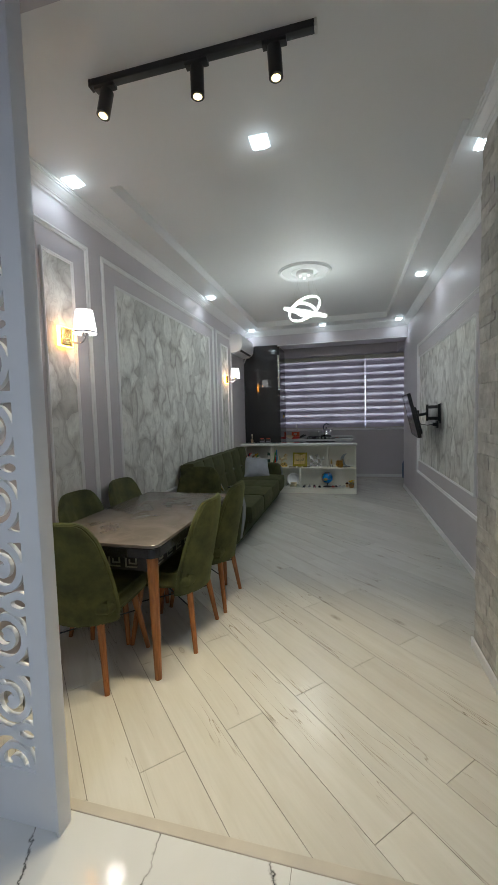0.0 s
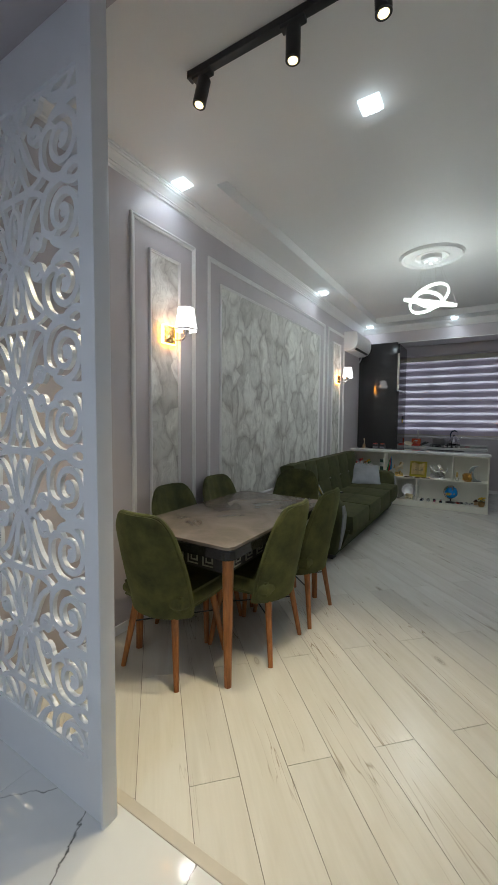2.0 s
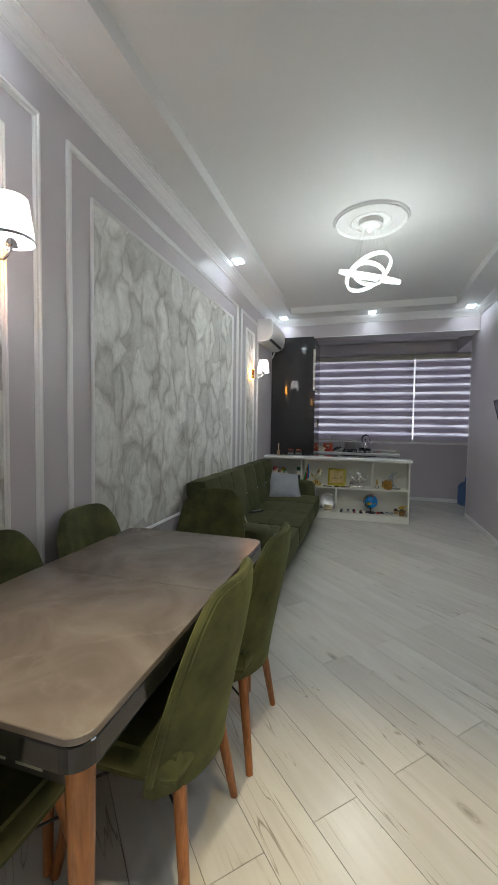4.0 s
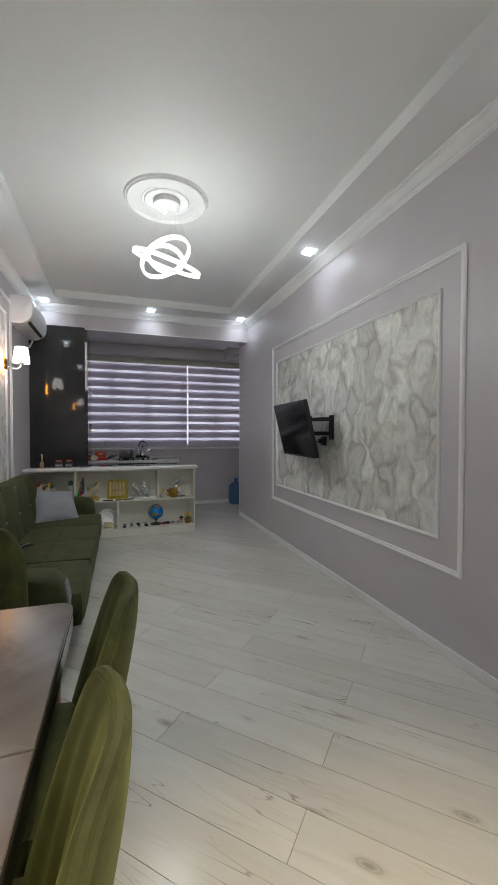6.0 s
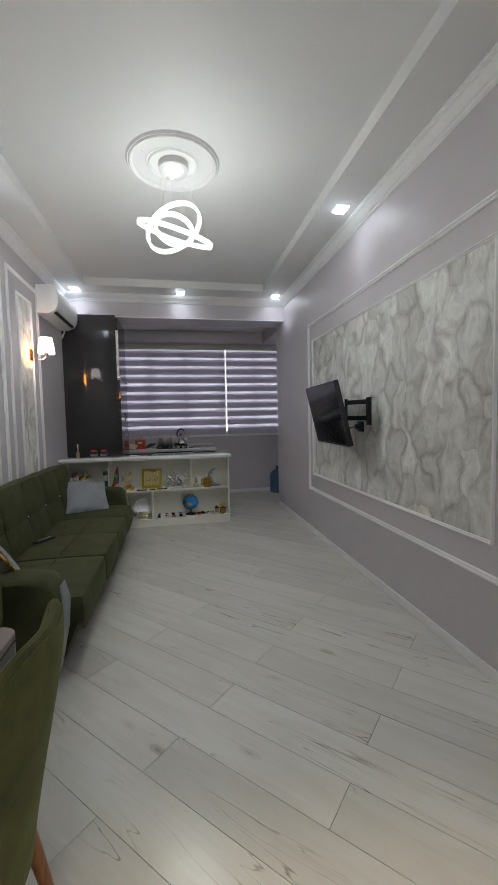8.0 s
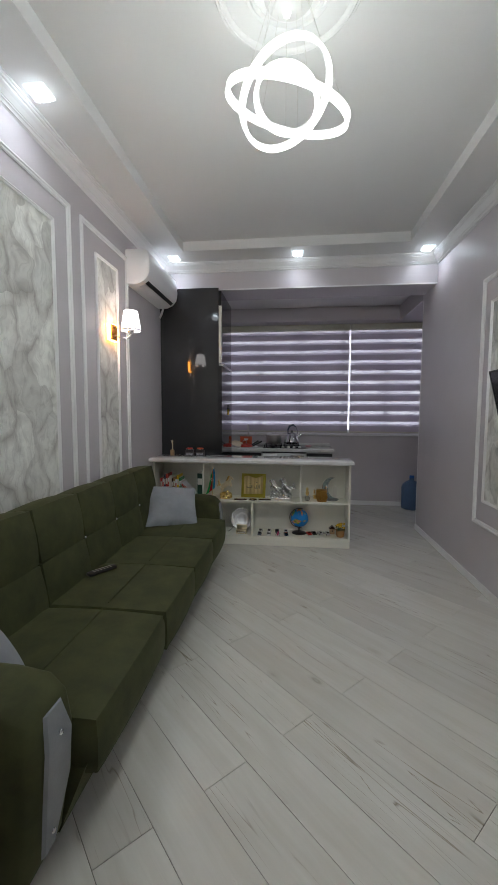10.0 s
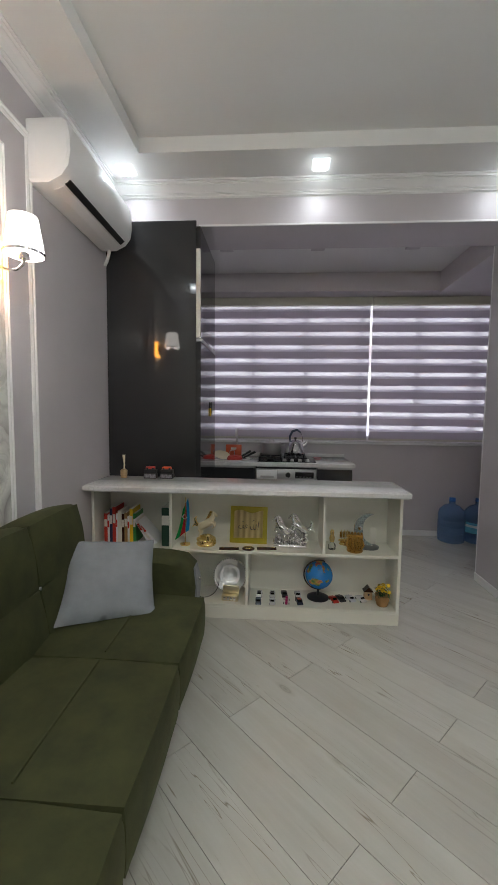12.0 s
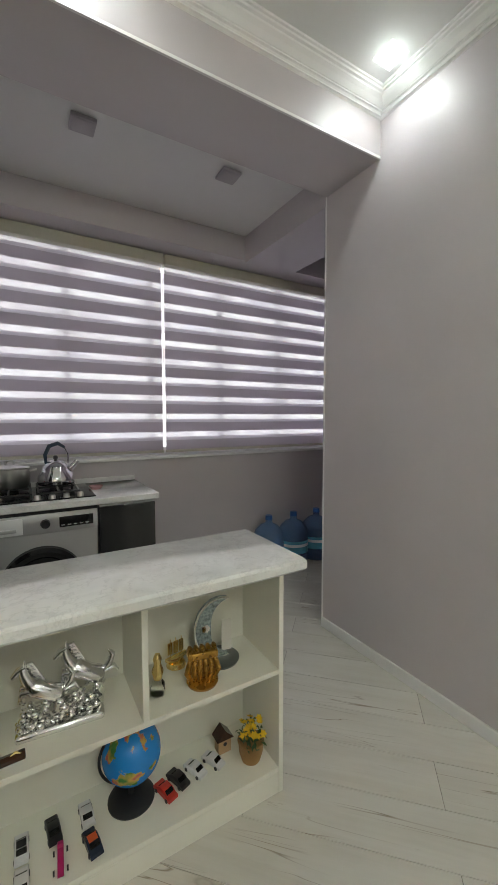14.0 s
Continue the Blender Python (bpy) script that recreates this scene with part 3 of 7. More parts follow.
# thin white corner beads that edge the beam and the wall end
setting("trim_beam_edge", boxed(-1.28, RX - 0.001, BEAM_Y0 - 0.004, BEAM_Y0 + 0.006, BEAM_Z - 0.004, BEAM_Z + 0.008), TRIM, "thin white corner bead", "trim")
setting("trim_wall_end", boxed(RX - 0.004, RX + 0.006, BEAM_Y1 - 0.006, BEAM_Y1 + 0.004, 0.06, BEAM_Z), TRIM, "thin white corner bead", "trim")


# wall panels: outer moulding, inner moulding, wallpaper
MOULD = [(0, 0), (0.030, 0), (0.030, 0.006), (0.024, 0.012), (0.016, 0.012), (0.012, 0.018), (0.006, 0.018), (0, 0.012)]


def picture_mould(name, wall_x, sign, y0, y1, z0, z1, w):
    bm = B()
    k = w / 0.030
    prof = [(a * k, h) for a, h in MOULD]
    rings = []
    for (y, z), (iy, iz) in (((y0, z0), (1, 1)), ((y1, z0), (-1, 1)), ((y1, z1), (-1, -1)), ((y0, z1), (1, -1))):
        rings.append([bm.verts.new((wall_x + sign * h, y + iy * a, z + iz * a)) for a, h in prof])
    for i in range(4):
        a, b = rings[i], rings[(i + 1) % 4]
        for j in range(len(prof)):
            jj = (j + 1) % len(prof)
            bm.faces.new((a[j], a[jj], b[jj], b[j]))
    setting(name, bm, TRIM, "white rectangular wall moulding", "trim")


def wall_panel(n, wall_x, sign, outer, inner):
    picture_mould(f"trim_outer_{n}", wall_x, sign, *outer, 0.034)
    picture_mould(f"trim_inner_{n}", wall_x, sign, *inner, 0.020)
    y0, y1, z0, z1 = inner
    a, b = sorted((wall_x, wall_x + sign * 0.004))
    setting(f"wallpaper_{n}", boxed(a, b, y0 + 0.018, y1 - 0.018, z0 + 0.018, z1 - 0.018), PAPER_WALL, "grey and white marbled wallpaper panel", "wallpaper")


wall_panel(1, LX, 1, (1.955, 2.585, 0.435, 2.658), (2.11, 2.41, 0.607, 2.488))
wall_panel(2, LX, 1, (2.745, 5.365, 0.435, 2.658), (2.915, 5.185, 0.607, 2.488))
wall_panel(3, LX, 1, (5.49, 6.225, 0.435, 2.66), (5.68, 6.03, 0.607, 2.492))
wall_panel(4, RX, -1, (3.312, 6.138, 0.492, 2.353), (3.482, 6.0, 0.676, 2.164))

# ---- hall screen ----
def bez(p0, p1, p2, p3, n=9):
    out = []
    for i in range(n + 1):
        t = i / n
        s = 1 - t
        out.append(tuple(s ** 3 * a + 3 * s * s * t * b + 3 * s * t * t * c + t ** 3 * d for a, b, c, d in zip(p0, p1, p2, p3)))
    return out


def spiral(cx, cz, r0, r1, a0, turns, n=20):
    return [(cx + (r0 + (r1 - r0) * i / n) * math.cos(a0 + 2 * math.pi * turns * i / n), cz + (r0 + (r1 - r0) * i / n) * math.sin(a0 + 2 * math.pi * turns * i / n)) for i in range(n + 1)]


def swell(n, a, b, c):
    """Widths of a stroke that grows from a to b and tapers to c."""
    return [a + (b - a) * math.sin(math.pi * min(1.0, i / n * 1.4) / 2) if i / n < 0.5 else b + (c - b) * (i / n - 0.5) * 2 for i in range(n + 1)]


def scroll_strokes(hw, h2):
    """A quarter of the lily motif: strokes of (points, widths), x from the middle outwards, z up from the knot."""
    out = []

    def add(pts, w):
        out.append((pts, w if isinstance(w, list) else [w] * len(pts)))
    big = (hw * 0.745, h2 * 0.50)
    add(spiral(*big, hw * 0.235, hw * 0.045, -2.0, 1.62, 30), [0.027 - 0.010 * i / 30 for i in range(31)])
    add([(big[0] + 0.006, big[1] - 0.004), (big[0] + 0.018, big[1] + 0.002)], 0.030)
    add(bez((hw * 1.02, h2 * 0.02), (hw * 0.80, h2 * 0.02), (hw * 0.66, h2 * 0.06), (hw * 0.60, h2 * 0.16)), 0.026)
    add(bez((hw * 1.02, h2 * 0.97), (hw * 0.92, h2 * 0.80), (hw * 0.86, h2 * 0.90), (hw * 0.78, h2 * 0.94)), 0.026)
    add(bez((hw * 0.80, h2 * 0.97), (hw * 0.50, h2 * 1.04), (hw * 0.42, h2 * 0.72), (hw * 0.46, h2 * 0.40)), swell(9, 0.022, 0.030, 0.016))
    add(bez((hw * 0.50, h2 * 0.78), (hw * 0.40, h2 * 1.0), (hw * 0.20, h2 * 0.98), (0.0, h2 * 0.99)), 0.020)
    add(bez((hw * 0.46, h2 * 0.42), (hw * 0.48, h2 * 0.25), (hw * 0.60, h2 * 0.18), (hw * 0.66, h2 * 0.30)), swell(9, 0.016, 0.030, 0.014))
    add(bez((hw * 0.06, h2 * 0.05), (hw * 0.20, h2 * 0.22), (hw * 0.18, h2 * 0.62), (hw * 0.40, h2 * 0.80)), swell(9, 0.014, 0.027, 0.020))
    add(bez((hw * 0.05, h2 * 0.08), (hw * 0.14, h2 * 0.40), (hw * 0.10, h2 * 0.70), (hw * 0.24, h2 * 0.97)), swell(9, 0.012, 0.022, 0.018))
    add(bez((0.0, h2 * 0.10), (hw * 0.13, h2 * 0.45), (hw * 0.10, h2 * 0.72), (0.0, h2 * 0.86)), swell(9, 0.012, 0.019, 0.012))
    add([(0.0, h2 * 0.42), (0.0, h2 * 0.55), (0.0, h2 * 0.68)], [0.006, 0.022, 0.008])
    add([(0.0, h2 * 0.84), (0.0, h2 * 1.0)], 0.016)
    add(spiral(hw * 0.095, 0.0, hw * 0.062, hw * 0.062, 0.0, 1.0, 18), 0.014)
    add([(0.0, 0.0), (0.0, h2 * 0.12)], [0.034, 0.020])
    add(bez((hw * 0.14, h2 * 0.02), (hw * 0.24, h2 * 0.02), (hw * 0.26, h2 * 0.10), (hw * 0.30, h2 * 0.12)), 0.018)
    add(spiral(hw * 0.365, h2 * 0.20, hw * 0.095, hw * 0.03, 3.6, -1.25, 20), [0.018 - 0.004 * i / 20 for i in range(21)])
    add([(hw * 0.365, h2 * 0.20), (hw * 0.375, h2 * 0.20)], 0.022)
    add(bez((hw * 0.45, h2 * 0.26), (hw * 0.46, h2 * 0.34), (hw * 0.45, h2 * 0.40), (hw * 0.46, h2 * 0.45)), 0.016)
    return out


def openwork(x0, x1, z0, z1, half):
    """A board from x0 to x1 and z0 to z1, cut through so that the lily motif is left standing."""
    pitch, knot = 0.46, z1 - 0.535
    cx, hw, h2 = (x0 + x1) / 2, (x1 - x0) / 2, pitch / 2
    step = 0.006
    xs = np.linspace(x0, x1, int(round((x1 - x0) / step)) + 1)
    zz = np.linspace(z0, z1, int(round((z1 - z0) / step)) + 1)
    gx, gz = np.meshgrid(np.abs(xs - cx), np.abs((zz - knot + h2) % pitch - h2), indexing="ij")
    field = np.full(gx.shape, 9.0)
    for pts, ws in scroll_strokes(hw, h2):
        for (ax, az), (bx, bz), wa, wb in zip(pts, pts[1:], ws, ws[1:]):
            dx, dz = bx - ax, bz - az
            t = np.clip(((gx - ax) * dx + (gz - az) * dz) / (dx * dx + dz * dz + 1e-12), 0, 1)
            d = np.hypot(gx - ax - t * dx, gz - az - t * dz) - (wa + (wb - wa) * t) / 2
            field = np.minimum(field, d)
    edge = np.minimum(hw - gx, np.minimum(zz - z0, z1 - zz)[None, :]) - 0.007
    field = np.where(np.abs(np.minimum(field, edge)) < 1e-6, -1e-6, np.minimum(field, edge))
    verts, faces, seen = [], [], {}

    def vert(key, x, z):
        if key not in seen:
            seen[key] = len(verts)
            verts.append((x, z))
        return seen[key]

    f = field.tolist()
    for i in range(len(xs) - 1):
        for j in range(len(zz) - 1):
            ring = ((i, j), (i + 1, j), (i + 1, j + 1), (i, j + 1))
            vals = [f[a][b] for a, b in ring]
            if min(vals) > 0:
                continue
            poly = []
            for k in range(4):
                (a, b), (c, d) = ring[k], ring[(k + 1) % 4]
                p, q = vals[k], vals[(k + 1) % 4]
                if p <= 0:
                    poly.append(vert((a, b), xs[a], zz[b]))
                if (p <= 0) != (q <= 0):
                    t = p / (p - q)
                    poly.append(vert(tuple(sorted(((a, b), (c, d)))), xs[a] + (xs[c] - xs[a]) * t, zz[b] + (zz[d] - zz[b]) * t))
            if len(poly) > 2:
                faces.append(poly)
    n = len(verts)
    sides = {(p[k], p[(k + 1) % len(p)]) for p in faces for k in range(len(p))}
    walls = [(b, a, a + n, b + n) for a, b in sides if (b, a) not in sides]
    me = bpy.data.meshes.new("scrollwork")
    me.from_pydata([(x, -half, z) for x, z in verts] + [(x, half, z) for x, z in verts], [], [tuple(p) for p in faces] + [tuple(k + n for k in p[::-1]) for p in faces] + sorted(walls))
    me.update()
    return me


def hall_screen():
    x0, x1, y0, y1 = HALL_LX + 0.002, -1.03, 1.02, 1.055
    ob = thing("openwork_screen", "white lacquered openwork screen with cut scrollwork beside the hall", "screen", ((x0 + x1) / 2, 1.0375, 0))
    half = (x1 - x0) / 2
    px0, px1, pz0, pz1 = -half + 0.10, half - 0.075, 0.20, 2.47
    a, b = -0.0175, 0.0175
    part("bottom_rail", boxed(-half, half, a, b, 0.0, pz0), SCREEN, ob, smooth=False)
    part("top_rail", boxed(-half, half, a, b, pz1, HALL_Z - 0.002), SCREEN, ob, smooth=False)
    part("stile", boxed(-half, px0, a, b, pz0, pz1), SCREEN, ob, smooth=False)
    part("stile", boxed(px1, half, a, b, pz0, pz1), SCREEN, ob, smooth=False)
    part("end_post", boxed(half, half + 0.012, a - 0.012, b + 0.012, 0.0, HALL_Z - 0.002, bevel=0.002), SCREEN, ob)
    part("scrollwork", None, SCREEN, ob, "cut scroll and lily openwork", smooth=False, mesh=openwork(px0, px1, pz0, pz1, 0.008))
    return ob


hall_screen()


# ---- lamps ----
STEEL_WHITE = painted("pearl_white_metal", (0.62, 0.61, 0.60), 0.35, vary=0.03)
GLOW_PLATE = glow("lit_crystal_plate", (0.80, 0.93, 1.0), 1.6)


def downlight(x, y, z=SOFFIT):
    ob = thing("downlight", "square crystal recessed downlight glowing cool white in the ceiling", "ceiling light", (x, y, z), group="recessed ceiling lights")
    bm = B()
    box(bm, -0.052, 0.052, -0.052, 0.052, -0.012, 0.0, bevel=0.003)
    part("plate", bm, GLOW_PLATE, ob, "softly lit crystal plate")
    for k in range(-1, 2):
        for j in range(-1, 2):
            part("crystal", boxed(k * 0.026 - 0.011, k * 0.026 + 0.011, j * 0.026 - 0.011, j * 0.026 + 0.011, -0.028, -0.013, bevel=0.004, seg=1), GLOW_COOL, ob, "glowing faceted crystal")
    return ob


for dx, dy in DOWNLIGHTS:
    downlight(dx, dy)
for dx, dy in HALL_LIGHTS:
    downlight(dx, dy, HALL_Z)


def kitchen_light(x, y):
    ob = thing("ceiling_panel_light", "small square ceiling light, switched off", "ceiling light", (x, y, KIT_Z), group="kitchen ceiling lights")
    part("frame", boxed(-0.06, 0.06, -0.06, 0.06, -0.02, 0.0, bevel=0.004), HALL_WALL, ob)
    part("lens", boxed(-0.048, 0.048, -0.048, 0.048, -0.022, -0.0195, bevel=0.002), HALL_WALL, ob)


for kx in (-1.18, -0.37, 0.45):
    kitchen_light(kx, 7.88)


def track_light():
    cx = (TRACK_X0 + TRACK_X1) / 2
    ob = thing("track_light", "black ceiling track with three adjustable cylinder spotlights, lit warm", "track light", (cx, TRACK_Y, SOFFIT))
    hl = (TRACK_X1 - TRACK_X0) / 2
    part("track", boxed(-hl, hl, -0.0175, 0.0175, -0.03, 0.0, bevel=0.002), BLACK, ob)
    part("end_cap", boxed(hl, hl + 0.012, -0.019, 0.019, -0.032, 0.0, bevel=0.002), STEEL, ob)
    part("end_cap", boxed(-hl - 0.012, -hl, -0.019, 0.019, -0.032, 0.0, bevel=0.002), BLACK, ob)
    for sx, aim in SPOTS:
        p = Vector((sx - cx, 0, -0.085))
        d = (Vector(aim) - Vector((sx, TRACK_Y, SOFFIT - 0.085))).normalized()
        bm = B()
        box(bm, p.x - 0.05, p.x + 0.05, -0.0165, 0.0165, -0.048, -0.03, bevel=0.002)
        cyl(bm, (p.x, 0, -0.05), (p.x, 0, -0.075), 0.008, seg=12)
        part("adapter", bm, BLACK, ob)
        bm = B()
        a, b = p - d * 0.03, p + d * 0.085
        cyl(bm, a, b, 0.029, seg=28)
        head = part("spot_head", bm, BLACK, ob, "matt black cylinder head")
        bm = B()
        cyl(bm, b - d * 0.012, b + d * 0.001, 0.0195, seg=24)
        part("lens", bm, GLOW_SPOT, head, "glowing warm lens")
        w = Vector((cx, TRACK_Y, SOFFIT)) + b + d * 0.012
        lamp("track_spot_lamp", "SPOT", w, 60, WARM, soft=0.014, spot=62, blend=0.75, aim=w + d)
    return ob


track_light()


def medallion():
    ob = thing("ceiling_medallion", "round white plaster ceiling medallion with stepped rings", "medallion", (CHX, CHY, TRAY))
    prof = [(0.0, -0.006), (0.145, -0.006), (0.150, -0.016), (0.160, -0.018), (0.166, -0.010), (0.176, -0.012), (0.184, -0.006), (0.262, -0.006),
            (0.268, -0.014), (0.276, -0.020), (0.286, -0.020), (0.290, -0.012), (0.297, -0.014), (0.302, -0.007), (0.306, 0.0), (0.0, 0.0)]
    part("disc", lathe(B(), prof, 72), CEIL, ob)
    part("outer_bead", tube(B(), [(0.281 * math.cos(a), 0.281 * math.sin(a), -0.019) for a in [2 * math.pi * i / 72 for i in range(72)]], 0.005, 8, closed=True), CEIL, ob)
    part("inner_bead", tube(B(), [(0.155 * math.cos(a), 0.155 * math.sin(a), -0.016) for a in [2 * math.pi * i / 60 for i in range(60)]], 0.005, 8, closed=True), CEIL, ob)


medallion()


def chandelier():
    ob = thing("ring_chandelier", "modern chandelier of three tilted glowing white rings hung on thin wires", "chandelier", (CHX, CHY, TRAY - 0.006))
    part("canopy", lathe(B(), [(0, -0.045), (0.092, -0.045), (0.098, -0.040), (0.098, 0.0), (0, 0)], 48), STEEL_WHITE, ob, "round white canopy")
    for a in (100, 210, 330):
        x, y = 0.055 * math.cos(radians(a)), 0.055 * math.sin(radians(a))
        part("canopy_bulb", lathe(B(), [(0, -0.062), (0.012, -0.058), (0.016, -0.046), (0, -0.045)], 20, (x, y, 0)), GLOW_BULB, ob, "small glowing bulb")
    low = CHZ - TRAY + 0.006
    rings = [((0.0, 0.0, low - 0.016), 0.245, (16, 15, 0)), ((-0.008, 0.0, low + 0.021), 0.190, (-17, -27, 0)), ((-0.006, 0.0, low + 0.011), 0.124, (-20, 13, 0))]
    for c, r, (rx, ry, rz) in rings:
        m = pose(*c, rx, ry, rz)
        bm = lathe(B(), [(r - 0.003, -0.014), (r + 0.008, -0.014), (r + 0.008, 0.014), (r - 0.003, 0.014)], 72, close=True)
        bmesh.ops.transform(bm, matrix=m, verts=bm.verts[:])
        ring = part("ring", bm, GLOW_RING, ob, "glowing white light ring")
        bm = lathe(B(), [(r - 0.0075, -0.0135), (r - 0.0035, -0.0135), (r - 0.0035, 0.0135), (r - 0.0075, 0.0135)], 72, close=True)
        bmesh.ops.transform(bm, matrix=m, verts=bm.verts[:])
        part("inner_band", bm, WHITE_PLASTIC, ring)
        for k in range(3):
            a = 2 * math.pi * k / 3 + r * 9
            e = m @ Vector((r * math.cos(a), r * math.sin(a), 0.014))
            bm = cyl(B(), (0.07 * math.cos(a), 0.07 * math.sin(a), -0.045), e, 0.0009, seg=6)
            part("wire", bm, STEEL, ob)
    return ob


chandelier()
lamp("chandelier_lamp", "POINT", (CHX, CHY, CHZ - 0.28), 16, (0.94, 1.0, 0.98), soft=0.16)


def sconce(y, z):
    ob = thing("wall_sconce", "lit chrome wall sconce with white shade and amber-lit gold plate", "wall lamp", (LX + 0.004, y, z), group="wall sconces")
    bm = B()
    box(bm, 0.016, 0.028, -0.055, 0.055, -0.06, 0.06, bevel=0.003)
    plate = part("backplate", bm, GOLD, ob, "ribbed gold backplate")
    bm = B()
    for k in range(9):
        box(bm, 0.027, 0.032, -0.045 + k * 0.0112 - 0.003, -0.045 + k * 0.0112 + 0.003, -0.05, 0.05)
    part("rib", bm, GOLD, plate)
    bm = B()
    for a, b, c, d in ((-0.062, 0.062, 0.058, 0.064), (-0.062, 0.062, -0.064, -0.058), (-0.062, -0.056, -0.058, 0.058), (0.056, 0.062, -0.058, 0.058)):
        box(bm, 0.001, 0.026, a, b, c, d)
    part("light_strip", bm, GLOW_AMBER, ob, "amber light strip")
    arm = [(0.03, 0.0, -0.02), (0.09, 0.0, -0.045), (0.13, 0.01, -0.045), (0.155, 0.015, -0.02), (0.16, 0.015, 0.01)]
    part("arm", tube(B(), arm, 0.006, 10), CHROME, ob, "curved chrome arm")
    part("cup", lathe(B(), [(0, -0.012), (0.022, -0.010), (0.026, 0.012), (0, 0.014)], 24, (0.16, 0.015, 0.008)), CHROME, ob)
    part("shade", lathe(B(), [(0.072, 0.02), (0.076, 0.022), (0.054, 0.165), (0.050, 0.165)], 40, (0.16, 0.015, 0.0), close=True), GLOW_SHADE, ob, "white glowing conical shade")
    part("shade_rim", lathe(B(), [(0.074, 0.014), (0.079, 0.014), (0.079, 0.024), (0.074, 0.024)], 40, (0.16, 0.015, 0.0), close=True), CHROME, ob)
    lamp("sconce_lamp", "POINT", (LX + 0.165, y + 0.015, z + 0.10), 1.3, (1.0, 0.93, 0.93), soft=0.03)
    return ob


sconce(2.28, 1.953)
sconce(5.90, 1.965)


# ---- dining table ----
DULL_SILVER = painted("dull_grey_inlay", (0.40, 0.40, 0.34), 0.45, metal=0.5, vary=0.1)


def slab(bm, x0, x1, y0, y1, z0, z1, r, edge=0.004, seg=8, square=""):
    """A rounded-corner plate."""
    pts = []
    for cx, cy, a0 in ((x1 - r, y1 - r, 0), (x0 + r, y1 - r, 90), (x0 + r, y0 + r, 180), (x1 - r, y0 + r, 270)):
        if (square == "far" and a0 < 180) or (square == "near" and a0 >= 180):
            pts.append((cx + (r if a0 in (0, 270) else -r), cy + (r if a0 < 180 else -r)))
            continue
        for k in range(seg + 1):
            a = radians(a0 + 90 * k / seg)
            pts.append((cx + r * math.cos(a), cy + r * math.sin(a)))
    mx, my = (x0 + x1) / 2, (y0 + y1) / 2
    rings = []
    for z, inset in ((z0, edge), (z0 + edge, 0), (z1 - edge, 0), (z1, edge)):
        rings.append([bm.verts.new((mx + (x - mx) * (1 - 2 * inset / (x1 - x0)), my + (y - my) * (1 - 2 * inset / (y1 - y0)), z)) for x, y in pts])
    n = len(pts)
    for a, b in zip(rings, rings[1:]):
        for k in range(n):
            bm.faces.new((a[k], a[(k + 1) % n], b[(k + 1) % n], b[k]))
    bm.faces.new(rings[0][::-1])
    bm.faces.new(rings[-1])
    return bm


def dining_table():
    x0, x1, y0, y1 = -1.76, -1.01, 1.74, 3.045
    ob = thing("dining_table", "extending dining table with grey-brown stone top, black edge and walnut legs", "table", ((x0 + x1) / 2, (y0 + y1) / 2, 0))
    hx, hy = (x1 - x0) / 2, (y1 - y0) / 2
    top = part("tabletop", slab(B(), -hx, hx, -hy, hy - 0.635, 0.732, 0.75, 0.05, 0.002, square="far"), TABLE_TOP, ob, "grey-brown stone-look leaf", smooth=False)
    part("tabletop", slab(B(), -hx, hx, hy - 0.633, hy, 0.732, 0.75, 0.05, 0.002, square="near"), TABLE_TOP, ob, "grey-brown stone-look leaf", smooth=False)
    part("edge_frame", slab(B(), -hx - 0.001, hx + 0.001, -hy - 0.001, hy + 0.001, 0.678, 0.7315, 0.052, 0.003), BLACK_GLOSS, ob, "black table edge", smooth=False)
    for s in (-1, 1):
        part("apron", boxed(-hx + 0.07, hx - 0.07, s * (hy - 0.075) - 0.01, s * (hy - 0.075) + 0.01, 0.585, 0.678), BLACK, ob, smooth=False)
        part("apron", boxed(s * (hx - 0.075) - 0.01, s * (hx - 0.075) + 0.01, -hy + 0.08, hy - 0.08, 0.585, 0.678), BLACK, ob, smooth=False)
        # light meander ornament on the apron
        for k in range(9):
            bm = B()
            o = -hy + 0.12 + k * 0.12
            for a, b, c, d in ((0.0, 0.07, 0.660, 0.669), (0.0, 0.009, 0.603, 0.669), (0.061, 0.07, 0.620, 0.669), (0.022, 0.07, 0.620, 0.628), (0.022, 0.03, 0.620, 0.647), (0.022, 0.048, 0.640, 0.647), (0.0, 0.07, 0.601, 0.608)):
                xx = s * (hx - 0.063)
                box(bm, min(xx, xx + s * 0.003), max(xx, xx + s * 0.003), o + a, o + b, c, d)
            part("ornament", bm, DULL_SILVER, ob, "silver meander ornament", smooth=False)
    for k in range(5):
        bm = B()
        o = 0.13 + k * 0.1
        for a, b, c, d in ((0.0, 0.07, 0.660, 0.669), (0.0, 0.009, 0.603, 0.669), (0.061, 0.07, 0.620, 0.669), (0.022, 0.07, 0.620, 0.628), (0.022, 0.03, 0.620, 0.647), (0.0, 0.07, 0.601, 0.608)):
            box(bm, -hx + o + a, -hx + o + b, -hy + 0.062, -hy + 0.0645, c, d)
        part("ornament", bm, DULL_SILVER, ob, "silver meander ornament", smooth=False)
    for sx in (-1, 1):
        for sy in (-1, 1):
            x, y = sx * (hx - 0.065), sy * (hy - 0.075)
            part("leg", cyl(B(), (x + sx * 0.012, y + sy * 0.012, 0.0), (x, y, 0.70), 0.019, 0.031, 24), LEG_WOOD, ob, "tapered walnut leg")
    return ob


dining_table()


